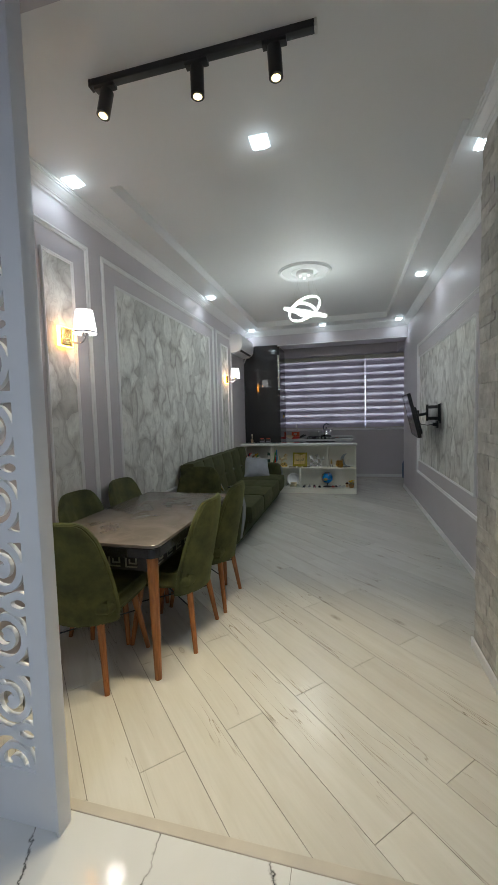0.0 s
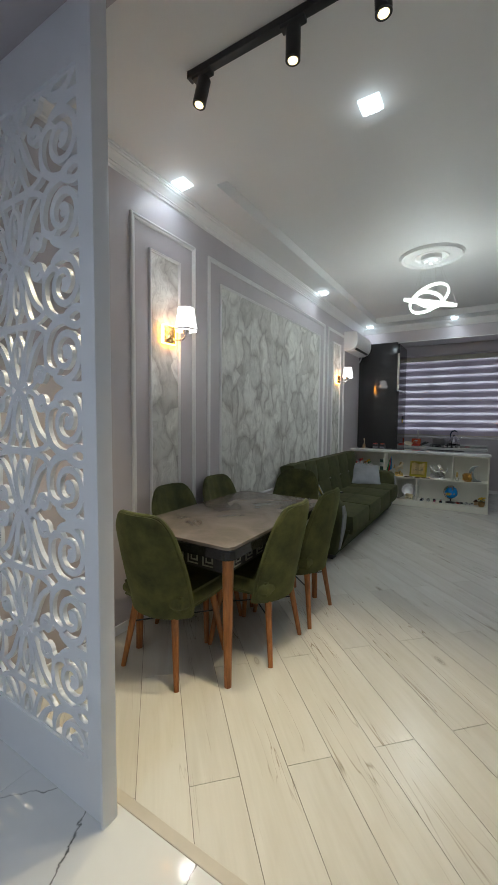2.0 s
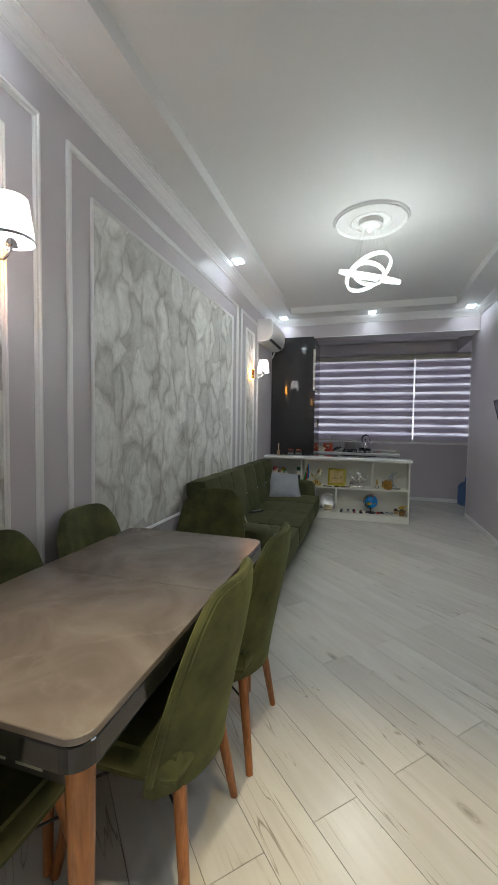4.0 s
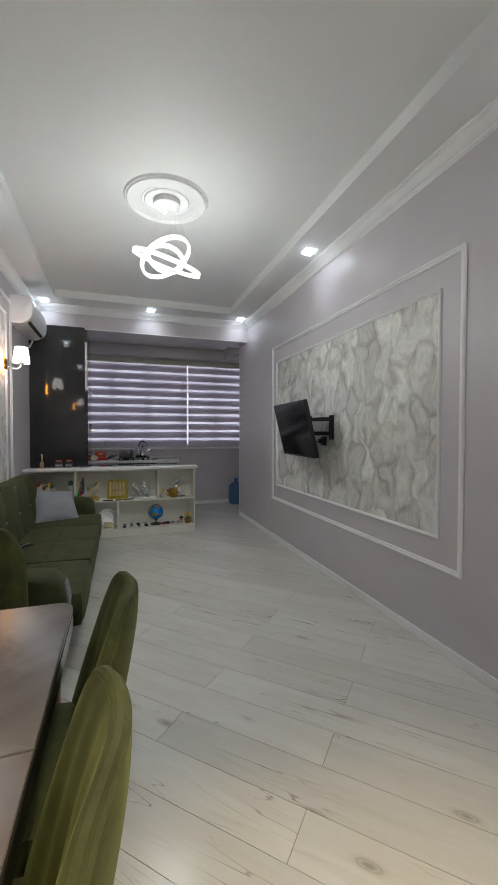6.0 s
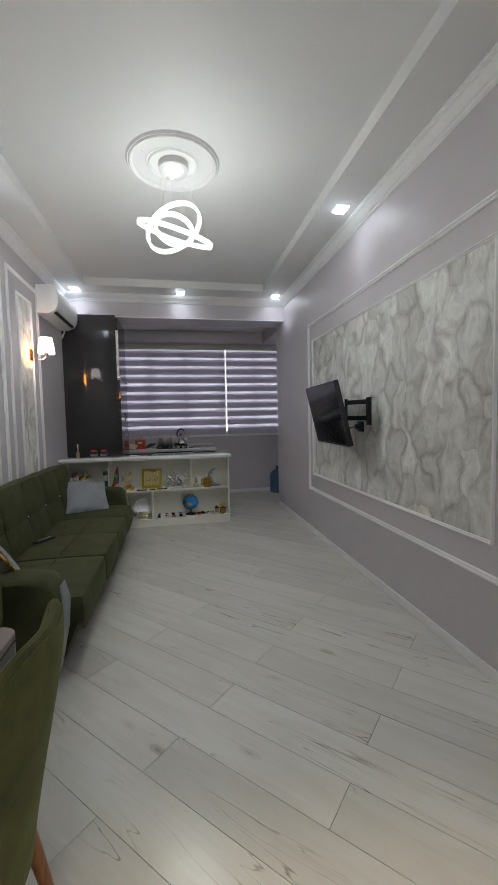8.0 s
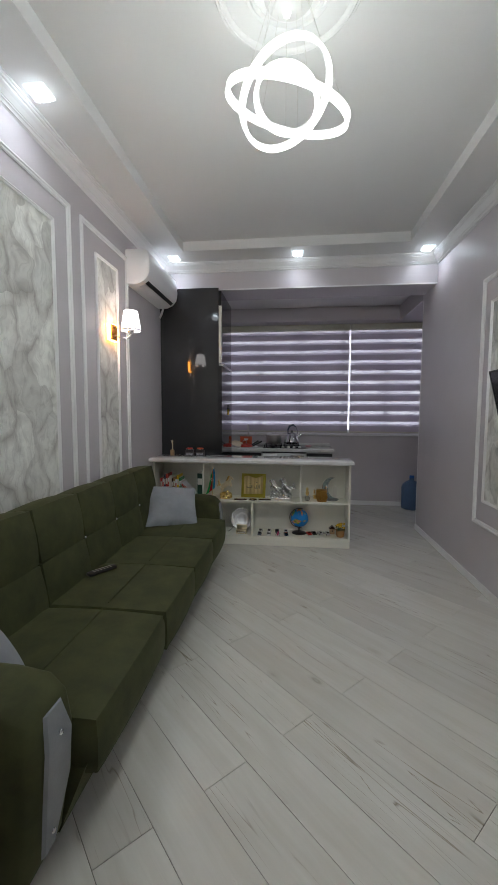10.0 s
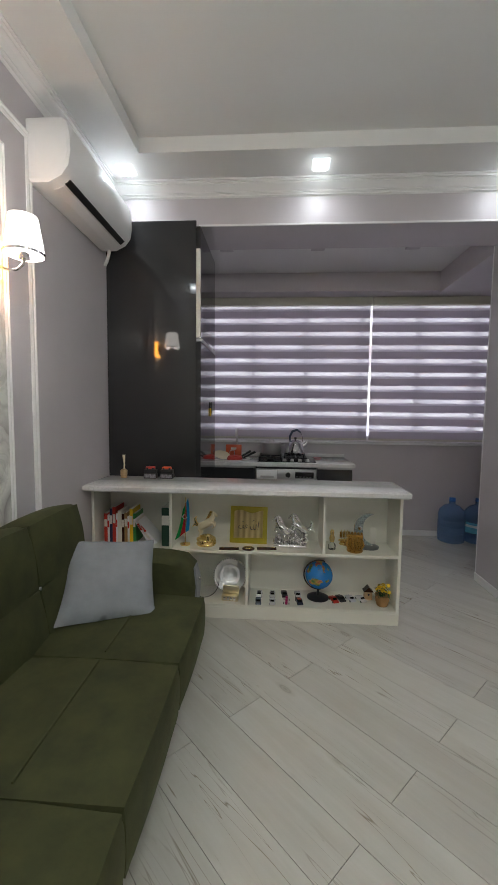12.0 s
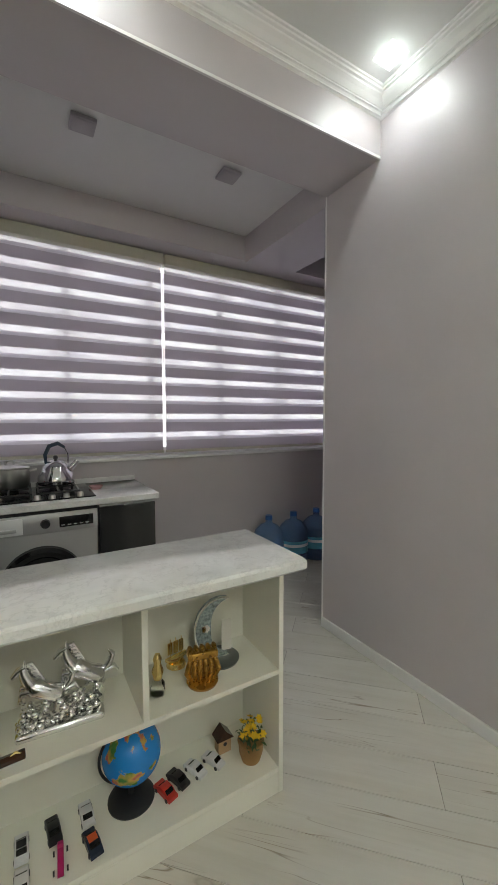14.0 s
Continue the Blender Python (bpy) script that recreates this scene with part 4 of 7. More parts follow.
# ---- chairs ----
def dining_chair():
    """Faces +y; origin on the floor under the seat."""
    ob = thing("dining_chair", "olive green velvet dining chair with tapered walnut legs at the table", "chair", group="chairs round the dining table")
    bm = B()
    pillow_box(bm, -0.215, 0.215, -0.20, 0.235, 0.385, 0.485, 0.045, 0.016, 8)
    part("seat", bm, VELVET, ob, "padded velvet seat")
    nu, nv = 24, 22
    bm = B()

    def shell(u, v, side):
        hw = 0.198 + 0.030 * math.sin(math.pi * min(1.0, 0.15 + v * 0.85)) - 0.008 * v
        top = 0.892 - 0.050 * abs(u) ** 6
        z = 0.345 + v * (top - 0.345)
        shrink = 1 - 0.10 * max(0.0, (v - 0.86) / 0.14) ** 2
        x = u * hw * shrink
        y = -0.195 - 0.105 * v ** 1.2 + 0.085 * u * u * (1 - 0.45 * v)
        th = 0.016 + 0.020 * (1 - abs(u) ** 5) * (1 - v ** 7)
        if side > 0:
            th += 0.0035 * math.cos(u * 5 * math.pi) * (1 - abs(u) ** 6) * (1 - v ** 8) * min(1, v * 4)
        return Vector((x, y + side * th, z))

    g = {s: [[bm.verts.new(shell(-1 + 2 * i / nu, j / nv, s)) for i in range(nu + 1)] for j in range(nv + 1)] for s in (-1, 1)}
    for s in (-1, 1):
        for j in range(nv):
            for i in range(nu):
                bm.faces.new((g[s][j][i], g[s][j][i + 1], g[s][j + 1][i + 1], g[s][j + 1][i]))
    for j in range(nv):
        for i in (0, nu):
            bm.faces.new((g[-1][j][i], g[1][j][i], g[1][j + 1][i], g[-1][j + 1][i]))
    for i in range(nu):
        for j in (0, nv):
            bm.faces.new((g[-1][j][i], g[1][j][i], g[1][j][i + 1], g[-1][j][i + 1]))
    part("backrest", bm, VELVET, ob, "curved channel-quilted velvet backrest")
    edge = [shell(-1, j / nv, -1) * 0.45 + shell(-1, j / nv, 1) * 0.55 for j in range(2, nv + 1)] + [shell(-1 + 2 * i / nu, 1, -1) * 0.45 + shell(-1 + 2 * i / nu, 1, 1) * 0.55 for i in range(1, nu)] + [shell(1, j / nv, -1) * 0.45 + shell(1, j / nv, 1) * 0.55 for j in range(nv, 1, -1)]
    part("piping", tube(B(), edge, 0.0125, 8), VELVET, ob)
    for sx in (-1, 1):
        for sy, yy in ((-1, -0.16), (1, 0.15)):
            part("leg", cyl(B(), (sx * 0.195, yy + sy * 0.055, 0.0), (sx * 0.135, yy, 0.395), 0.0135, 0.021, 18), LEG_WOOD, ob, "tapered walnut leg")
    part("brace", tube(B(), [(-0.16, -0.185, 0.25), (0.16, 0.17, 0.25)], 0.004, 8), BLACK, ob)
    part("brace", tube(B(), [(0.16, -0.185, 0.256), (-0.16, 0.17, 0.256)], 0.004, 8), BLACK, ob)
    return ob


chair = dining_chair()
CHAIRS = [(-1.456, 1.85, 0), (-1.165, 2.25, 90), (-1.135, 2.735, 90), (-1.60, 2.25, -90), (-1.60, 2.79, -90), (-1.46, 3.265, 180)]
chair.matrix_world = pose(CHAIRS[0][0], CHAIRS[0][1], 0, 0, 0, CHAIRS[0][2])
for cx_, cy_, cr_ in CHAIRS[1:]:
    copy_thing(chair, pose(cx_, cy_, 0, 0, 0, cr_))


# ---- sofa ----
def sofa():
    ob = thing("sofa", "long dark green fabric sofa with tufted back and grey arm panels", "sofa", (-1.525, 5.11, 0))
    bm = B()
    vs = [bm.verts.new((x, y, z)) for y in (-1.14, 1.14) for x, z in ((-0.33, 0.045), (0.335, 0.045), (0.425, 0.27), (-0.33, 0.27))]
    bmesh.ops.convex_hull(bm, input=vs)
    part("base", bm, SOFA_FAB, ob, smooth=False)
    for y0, y1 in ((-1.125, -0.482), (-0.478, 1.125)):
        w = (y1 - y0)
        count = 1 if w < 1.0 else 3
        for k in range(count):
            a, b = y0 + w * k / count, y0 + w * (k + 1) / count
            seat = part("seat_cushion", pillow_box(B(), -0.16, 0.462, a + 0.0005, b - 0.0005, 0.215, 0.415, 0.045 if count == 1 else 0.030, 0.010, 10), SOFA_FAB, ob, "wide padded seat")
            part("seam", tube(B(), [(0.452, a + 0.05, 0.375), (0.460, (a + b) / 2, 0.378), (0.452, b - 0.05, 0.375)], 0.004, 6), SOFA_FAB, seat)
            part("seam", tube(B(), [(0.16, a + 0.03, 0.4245), (0.162, (a + b) / 2, 0.4275), (0.16, b - 0.03, 0.4245)], 0.0035, 6), SOFA_FAB, seat)
        n = 2 if w < 1.0 else 4
        lean = Matrix.Translation((-0.19, 0, 0.36)) @ Matrix.Rotation(radians(-9), 4, "Y") @ Matrix.Translation((0.19, 0, -0.36))
        back = part("back_cushion", pillow_box(B(), -0.30, -0.13, y0, y1, 0.30, 0.855, 0.03, 0.0, 6, lean), SOFA_FAB, ob, "square-tufted back cushion")
        for k in range(n):
            a, b = y0 + w * k / n, y0 + w * (k + 1) / n
            part("tuft", pillow_box(B(), -0.29, -0.115, a + 0.001, b - 0.001, 0.30, 0.605, 0.030, 0.012, 7, lean), SOFA_FAB, back)
            part("tuft", pillow_box(B(), -0.29, -0.115, a + 0.001, b - 0.001, 0.600, 0.875, 0.036, 0.014, 7, lean), SOFA_FAB, back)
        for k in range(1, n):
            p = lean @ Vector((-0.122, y0 + w * k / n, 0.603))
            bm = B()
            blob(bm, p, (0.008, 0.011, 0.011), 10, 6)
            part("button", bm, CHROME, back, "crystal button")
    part("back_frame", boxed(-0.345, -0.27, -1.13, 1.13, 0.06, 0.80, bevel=0.02), SOFA_FAB, ob)
    for s in (-1, 1):
        bm = B()
        prof = [(-0.335, 0.05), (0.335, 0.05), (0.355, 0.10), (0.388, 0.30), (0.398, 0.44), (0.382, 0.53), (0.335, 0.575), (0.24, 0.59), (-0.25, 0.605), (-0.335, 0.59)]
        a, b = sorted((s * 1.13, s * 1.325))
        loops = []
        for y, k in ((a, 0.03), (a + 0.012, 0.012), (a + 0.03, 0.0), (b - 0.03, 0.0), (b - 0.012, 0.012), (b, 0.03)):
            cxm, czm = 0.0, 0.30
            loops.append([bm.verts.new((cxm + (x - cxm) * (1 - k * 2), y, czm + (z - czm) * (1 - k * 2))) for x, z in prof])
        for p, q in zip(loops, loops[1:]):
            for k in range(len(prof)):
                bm.faces.new((p[k], p[(k + 1) % len(prof)], q[(k + 1) % len(prof)], q[k]))
        bm.faces.new(loops[0])
        bm.faces.new(loops[-1][::-1])
        arm = part("arm", bm, SOFA_FAB, ob, "padded arm with rounded front")
        bm = B()
        strip = [(0.357, 0.10), (0.391, 0.30), (0.401, 0.44), (0.385, 0.53)]
        ym = (a + b) / 2
        ls = []
        for (x, z), hw in zip(strip, (0.030, 0.062, 0.060, 0.040)):
            ls.append([bm.verts.new((x, ym - hw, z)), bm.verts.new((x + 0.008, ym - hw + 0.008, z)), bm.verts.new((x + 0.008, ym + hw - 0.008, z)), bm.verts.new((x, ym + hw, z))])
        for p, q in zip(ls, ls[1:]):
            for k in range(3):
                bm.faces.new((p[k], p[k + 1], q[k + 1], q[k]))
        bm.faces.new(ls[0])
        bm.faces.new(ls[-1][::-1])
        panel = part("arm_panel", bm, GREY_PANEL, arm, "grey vinyl front panel")
        for z in (0.16, 0.46):
            bm = blob(B(), (0.376 if z < 0.3 else 0.410, ym, z), (0.006, 0.008, 0.008), 10, 6)
            part("arm_button", bm, CHROME, arm, "small crystal stud")
        for x in (-0.26, 0.26):
            part("foot", boxed(x - 0.05, x + 0.05, s * 1.23 - 0.05, s * 1.23 + 0.05, 0.0, 0.046, bevel=0.004), BLACK, ob, "low black foot with bright edge")
    for x in (0.27,):
        for y in (-0.48, 0.5):
            part("foot", boxed(x - 0.03, x + 0.03, y - 0.05, y + 0.05, 0.0, 0.046, bevel=0.004), BLACK, ob, "low black foot")
    return ob


sofa()


def cushion(m, label):
    ob = thing("cushion", label, "cushion", group="sofa cushions")
    ob.matrix_world = m
    bm = B()
    n = 18
    gr = {}
    for s in (-1, 1):
        for i in range(n + 1):
            for j in range(n + 1):
                u, v = -1 + 2 * i / n, -1 + 2 * j / n
                if s == -1 and (i in (0, n) or j in (0, n)):
                    gr[s, i, j] = gr[1, i, j] if (1, i, j) in gr else None
                    if gr[s, i, j] is not None:
                        continue
                pin = 1 - 0.07 * (1 - u * u) * v * v
                pin2 = 1 - 0.07 * (1 - v * v) * u * u
                t = ((1 - u * u) * (1 - v * v)) ** 0.42 * 0.07 + 0.006 * noise.noise(Vector((u * 2.2, v * 2.2, s)))
                gr[s, i, j] = bm.verts.new((u * 0.215 * pin2 * 1.0, s * max(t, 0.0), v * 0.215 * pin))
    for s in (-1, 1):
        for i in range(n):
            for j in range(n):
                f = [gr[s, i, j], gr[s, i + 1, j], gr[s, i + 1, j + 1], gr[s, i, j + 1]]
                if len(set(f)) == 4:
                    bm.faces.new(f)
    bmesh.ops.remove_doubles(bm, verts=bm.verts[:], dist=0.0004)
    part("cover", bm, CUSHION, ob, "grey-blue cotton cover")
    return ob


cushion(pose(-1.505, 6.10, 0.545, -50, 6, 24), "plain grey-blue square cushion leaning on the sofa arm")
near_cushion = cushion(pose(-1.55, 4.06, 0.60, 34, 8, -30), "grey-blue square cushion with gold edging on the sofa")
part("gold_edge", tube(B(), [(0.205, 0.0, -0.15), (0.212, 0.0, 0.0), (0.205, 0.0, 0.16), (0.17, 0.0, 0.205)], 0.012, 8), GOLD, near_cushion, "gold embroidered edge")
rc = thing("remote_control", "slim black remote control lying on the sofa seat", "remote", (-1.572, 5.0, 0.426), -32)
part("body", boxed(-0.022, 0.022, -0.085, 0.085, 0, 0.018, bevel=0.006), BLACK, rc)
bm = B()
for k in range(6):
    for j in range(3):
        cyl(bm, (-0.012 + j * 0.012, -0.05 + k * 0.02, 0.0175), (-0.012 + j * 0.012, -0.05 + k * 0.02, 0.020), 0.004, seg=8)
part("buttons", bm, STEEL, rc)


# ---- television ----
TV_C, TV_W, TV_H = (0.652, 4.925, 1.34), 0.78, 0.50


def television():
    ob = thing("television", "black flat-screen television tilted down on an articulated wall arm", "television")
    m = pose(*TV_C, 0, 0, -94) @ pose(0, 0, 0, 13.5, 0, 0)
    ob.matrix_world = m
    w, h = TV_W / 2, TV_H / 2
    part("housing", boxed(-w, w, 0.004, 0.035, -h, h, bevel=0.004), BLACK, ob)
    part("rear_box", boxed(-w * 0.6, w * 0.6, 0.034, 0.07, -h * 0.9, h * 0.35, bevel=0.012), BLACK, ob)
    part("screen", boxed(-w + 0.010, w - 0.010, 0.0, 0.0045, -h + 0.016, h - 0.010), BLACK_GLOSS, ob, "glossy dark screen", smooth=False)
    bm = B()
    box(bm, -w, w, -0.002, 0.006, h - 0.009, h)
    box(bm, -w, w, -0.002, 0.006, -h, -h + 0.015)
    box(bm, -w, -w + 0.009, -0.002, 0.006, -h + 0.015, h - 0.009)
    box(bm, w - 0.009, w, -0.002, 0.006, -h + 0.015, h - 0.009)
    part("bezel", bm, BLACK, ob, smooth=False)
    return ob


television()


def tv_mount():
    y, z = 4.72, 1.36
    ob = thing("tv_wall_mount", "black articulated steel wall mount holding the television", "tv mount", (RX, y, z))
    bm = B()
    box(bm, -0.010, -0.004, -0.035, 0.035, -0.11, 0.11)
    part("wall_plate", bm, BLACK, ob)
    elbow = Vector((-0.10, 0.22, 0.0))
    for dz in (0.075, -0.055):
        bm = B()
        a, b = Vector((-0.02, 0.0, dz)), Vector((elbow.x, elbow.y, dz + 0.0))
        d = (b - a).normalized()
        n = Vector((-d.y, d.x, 0)) * 0.009
        vs = [bm.verts.new(p + q + Vector((0, 0, s))) for p in (a, b) for q in (n, -n) for s in (-0.018, 0.018)]
        bmesh.ops.convex_hull(bm, input=vs)
        part("arm", bm, BLACK, ob, smooth=False)
    part("pivot", cyl(B(), (-0.02, 0, -0.085), (-0.02, 0, 0.105), 0.013, seg=16), BLACK, ob)
    part("pivot", cyl(B(), (elbow.x, elbow.y, -0.085), (elbow.x, elbow.y, 0.105), 0.013, seg=16), BLACK, ob)
    tip = Vector((TV_C[0] + 0.075 - RX, TV_C[1] - y, TV_C[2] - z))
    part("fore_arm", cyl(B(), elbow + Vector((0, 0, 0.0)), tip, 0.017, seg=14), BLACK, ob)
    bm = B()
    box(bm, tip.x - 0.02, tip.x + 0.02, tip.y - 0.06, tip.y + 0.06, tip.z - 0.06, tip.z + 0.06, bevel=0.003)
    part("tilt_head", bm, BLACK, ob)
    ob2 = thing("wall_socket", "black wall socket with plug under the television mount", "socket", (RX - 0.004, 4.86, 1.235))
    part("plate", boxed(-0.010, 0.0, -0.05, 0.05, -0.042, 0.042, bevel=0.003), BLACK, ob2)
    part("plug", boxed(-0.05, -0.009, -0.02, 0.02, -0.02, 0.02, bevel=0.005), BLACK, ob2)
    part("cable", tube(B(), [(-0.05, 0, 0), (-0.10, 0.03, -0.01), (-0.16, 0.08, 0.0), (-0.20, 0.12, 0.05)], 0.004, 8), BLACK, ob2)


tv_mount()


# ---- air conditioner ----
def air_conditioner():
    y0, y1 = 6.20, 7.02
    z = 2.435
    ob = thing("air_conditioner", "white wall-mounted split air conditioner above the sofa end", "air conditioner", (LX, (y0 + y1) / 2, z))
    hl = (y1 - y0) / 2
    prof = [(0.004, 0.0), (0.10, 0.0), (0.165, 0.03), (0.20, 0.075), (0.212, 0.14), (0.208, 0.22), (0.195, 0.275), (0.17, 0.29), (0.004, 0.29)]
    bm = B()
    loops = []
    for y, k in ((-hl, 0.012), (-hl + 0.012, 0.0), (hl - 0.012, 0.0), (hl, 0.012)):
        loops.append([bm.verts.new((max(0.004, x - k), y, zz + (k if zz < 0.1 else -k))) for x, zz in prof])
    for p, q in zip(loops, loops[1:]):
        for k in range(len(prof)):
            bm.faces.new((p[k], p[(k + 1) % len(prof)], q[(k + 1) % len(prof)], q[k]))
    bm.faces.new(loops[0])
    bm.faces.new(loops[-1][::-1])
    part("body", bm, WHITE_PLASTIC, ob)
    bm = B()
    vs = [bm.verts.new(p) for p in ((0.150, -hl + 0.07, 0.0215), (0.150, hl - 0.07, 0.0215), (0.176, hl - 0.07, 0.042), (0.176, -hl + 0.07, 0.042), (0.155, -hl + 0.07, 0.015), (0.155, hl - 0.07, 0.015), (0.182, hl - 0.07, 0.037), (0.182, -hl + 0.07, 0.037))]
    bmesh.ops.convex_hull(bm, input=vs)
    part("air_slot", bm, BLACK, ob, "dark air outlet slot", smooth=False)
    bm = B()
    vs = [bm.verts.new((x, s * (hl - 0.075), zz)) for s in (-1, 1) for x, zz in ((0.095, -0.004), (0.145, 0.014), (0.143, 0.018), (0.093, 0.0))]
    bmesh.ops.convex_hull(bm, input=vs)
    part("louvre", bm, WHITE_PLASTIC, ob, smooth=False)
    part("drain_hose", tube(B(), [(0.06, hl - 0.03, 0.0), (0.05, hl - 0.02, -0.03), (0.03, hl + 0.0, -0.06), (0.012, hl + 0.005, -0.09)], 0.011, 10), WHITE_PLASTIC, ob)


air_conditioner()


# ---- tall cabinet ----
def tall_cabinet():
    x0, x1 = LX + 0.004, -1.285
    ob = thing("tall_cabinet", "tall glossy anthracite kitchen cabinet that reflects the sconce", "cabinet", ((x0 + x1) / 2, 7.40, 0))
    h = (x1 - x0) / 2
    part("side_panel", boxed(-h, h, -0.335, -0.317, 0.0, 2.655, bevel=0.0015), ANTHRACITE, ob, "glossy anthracite end panel", smooth=False)
    part("top_filler", boxed(-h, h - 0.02, -0.316, -0.252, 2.0, 2.655), ANTHRACITE, ob, smooth=False)
    part("carcass", boxed(-h, h - 0.022, -0.316, 0.36, 0.0, 2.636), WHITE_MELAMINE, ob, smooth=False)
    part("edge_strip", boxed(h + 0.0005, h + 0.028, -0.332, -0.305, 1.87, 2.47), WHITE_MELAMINE, ob, "white carcass edge", smooth=False)
    part("upper_door", boxed(h - 0.021, h + 0.024, -0.303, 0.36, 1.87, 2.63, bevel=0.0015), ANTHRACITE, ob, smooth=False)
    low = part("lower_door", boxed(h - 0.021, h + 0.030, -0.315, 0.355, 0.10, 1.845, bevel=0.002), ANTHRACITE, ob, smooth=False)
    part("grip_rail", boxed(h - 0.02, h + 0.038, -0.312, 0.355, 1.846, 1.866, bevel=0.002), ALU, ob, "metal grip rail", smooth=False)
    part("plinth", boxed(h - 0.06, h - 0.03, -0.31, 0.355, 0.0, 0.098), BLACK, ob, smooth=False)
    part("end_edge", boxed(h - 0.02, h + 0.026, 0.357, 0.366, 0.1, 1.85), WHITE_MELAMINE, ob, "white door edge", smooth=False)
    k = thing("key_bunch", "bunch of keys with yellow and black tags on cabinet door", "keys", (x1 + 0.032, 7.50, 1.40))
    part("ring", tube(B(), [(0.004, 0.014 * math.cos(a), 0.014 * math.sin(a)) for a in [2 * math.pi * i / 16 for i in range(16)]], 0.0018, 6, closed=True), CHROME, k)
    part("tag", boxed(0.0, 0.008, -0.03, -0.004, -0.085, -0.02, bevel=0.003), YELLOW, k, "yellow tag")
    part("tag", boxed(0.0, 0.010, 0.0, 0.03, -0.06, 0.03, bevel=0.004), BLACK, k, "black fob")


tall_cabinet()


# ---- shelf unit and worktops ----
SH_X0, SH_X1, SH_Y0, SH_Y1 = LX + 0.006, 0.083, 6.775, 7.045
MID_Z, LOW_Z, TOP_Z = 0.455, 0.094, 0.845


def shelf_unit():
    ob = thing("shelf_unit", "low white open shelf unit with ornaments dividing the kitchen", "shelf", ((SH_X0 + SH_X1) / 2, (SH_Y0 + SH_Y1) / 2, 0))
    cx, cy = (SH_X0 + SH_X1) / 2, (SH_Y0 + SH_Y1) / 2
    t = 0.018

    def bx(name, x0, x1, y0, y1, z0, z1):
        part(name, boxed(x0 - cx, x1 - cx, y0 - cy, y1 - cy, z0, z1, bevel=0.0008, seg=1), WHITE_MELAMINE, ob, smooth=False)
    bx("side_panel", SH_X0, SH_X0 + t, SH_Y0, SH_Y1, 0, TOP_Z)
    bx("side_panel", SH_X1 - t, SH_X1, SH_Y0, SH_Y1, 0, TOP_Z)
    bx("back_panel", SH_X0 + t, SH_X1 - t, SH_Y1 - 0.012, SH_Y1, 0.0, TOP_Z)
    bx("shelf", SH_X0 + t, SH_X1 - t, SH_Y0 + 0.002, SH_Y1 - 0.012, MID_Z - t, MID_Z)
    bx("bottom_shelf", SH_X0 + t, SH_X1 - t, SH_Y0 + 0.002, SH_Y1 - 0.012, LOW_Z - t, LOW_Z)
    bx("plinth", SH_X0 + t, SH_X1 - t, SH_Y0 + 0.001, SH_Y0 + 0.019, 0, LOW_Z - t)
    bx("top_panel", SH_X0 + t, SH_X1 - t, SH_Y0 + 0.002, SH_Y1 - 0.012, TOP_Z - t, TOP_Z)
    for x in (-1.392, -0.399):
        bx("divider", x - t / 2, x + t / 2, SH_Y0 + 0.001, SH_Y1 - 0.012, MID_Z, TOP_Z - t)
    bx("divider", -0.89 - t / 2, -0.89 + t / 2, SH_Y0 + 0.001, SH_Y1 - 0.012, LOW_Z, MID_Z - t)


shelf_unit()
wt = thing("bar_worktop", "glossy white marbled worktop lying on the shelf unit", "worktop", (-0.9, 6.86, TOP_Z + 0.0005))
part("slab", slab(B(), SH_X0 + 0.9 - 0.005, 0.095 + 0.9, 6.655 - 6.86, 7.052 - 6.86, 0.0, 0.038, 0.012, 0.008), WORKTOP, wt)

CT_Y, CT_Z = 8.09, 0.865


def base_cabinet(x0, x1, label):
    ob = thing("base_cabinet", label, "cabinet", ((x0 + x1) / 2, 8.40, 0), group="kitchen base cabinets")
    h = (x1 - x0) / 2
    part("body", boxed(-h, h, -0.27, 0.285, 0.0, CT_Z - 0.04), ANTHRACITE, ob, smooth=False)
    part("door", boxed(-h + 0.002, h - 0.002, -0.29, -0.271, 0.10, CT_Z - 0.06, bevel=0.0015), ANTHRACITE, ob, "glossy anthracite door", smooth=False)
    part("grip", boxed(-h + 0.002, h - 0.002, -0.285, -0.271, CT_Z - 0.058, CT_Z - 0.042), ALU, ob, smooth=False)


base_cabinet(-1.345, -0.912, "anthracite kitchen base cabinet under the sink")
base_cabinet(-0.30, 0.035, "narrow anthracite base cabinet at the end of the counter")
kw = thing("kitchen_worktop", "white marbled kitchen worktop with low upstand", "worktop", (-0.65, 8.38, CT_Z - 0.038))
part("slab", slab(B(), LX + 0.004 + 0.65, 0.055 + 0.65, CT_Y - 8.38 - 0.01, FAR_Y - 0.003 - 8.38, 0.0, 0.038, 0.01, 0.004), WORKTOP, kw)
part("upstand", boxed(LX + 0.66, 0.05 + 0.65, FAR_Y - 0.02 - 8.38, FAR_Y - 0.004 - 8.38, 0.0385, 0.075, bevel=0.003), WORKTOP, kw)
part("return", boxed(LX + 0.66, -1.31 + 0.65, 7.77 - 8.38, CT_Y - 8.38 - 0.011, 0.0, 0.038, bevel=0.003), WORKTOP, kw)
rc2 = thing("corner_cabinet", "anthracite kitchen corner cabinet", "cabinet", (-1.61, 7.93, 0))
part("body", boxed(-0.27, 0.28, -0.155, 0.15, 0.0, CT_Z - 0.04), ANTHRACITE, rc2, smooth=False)


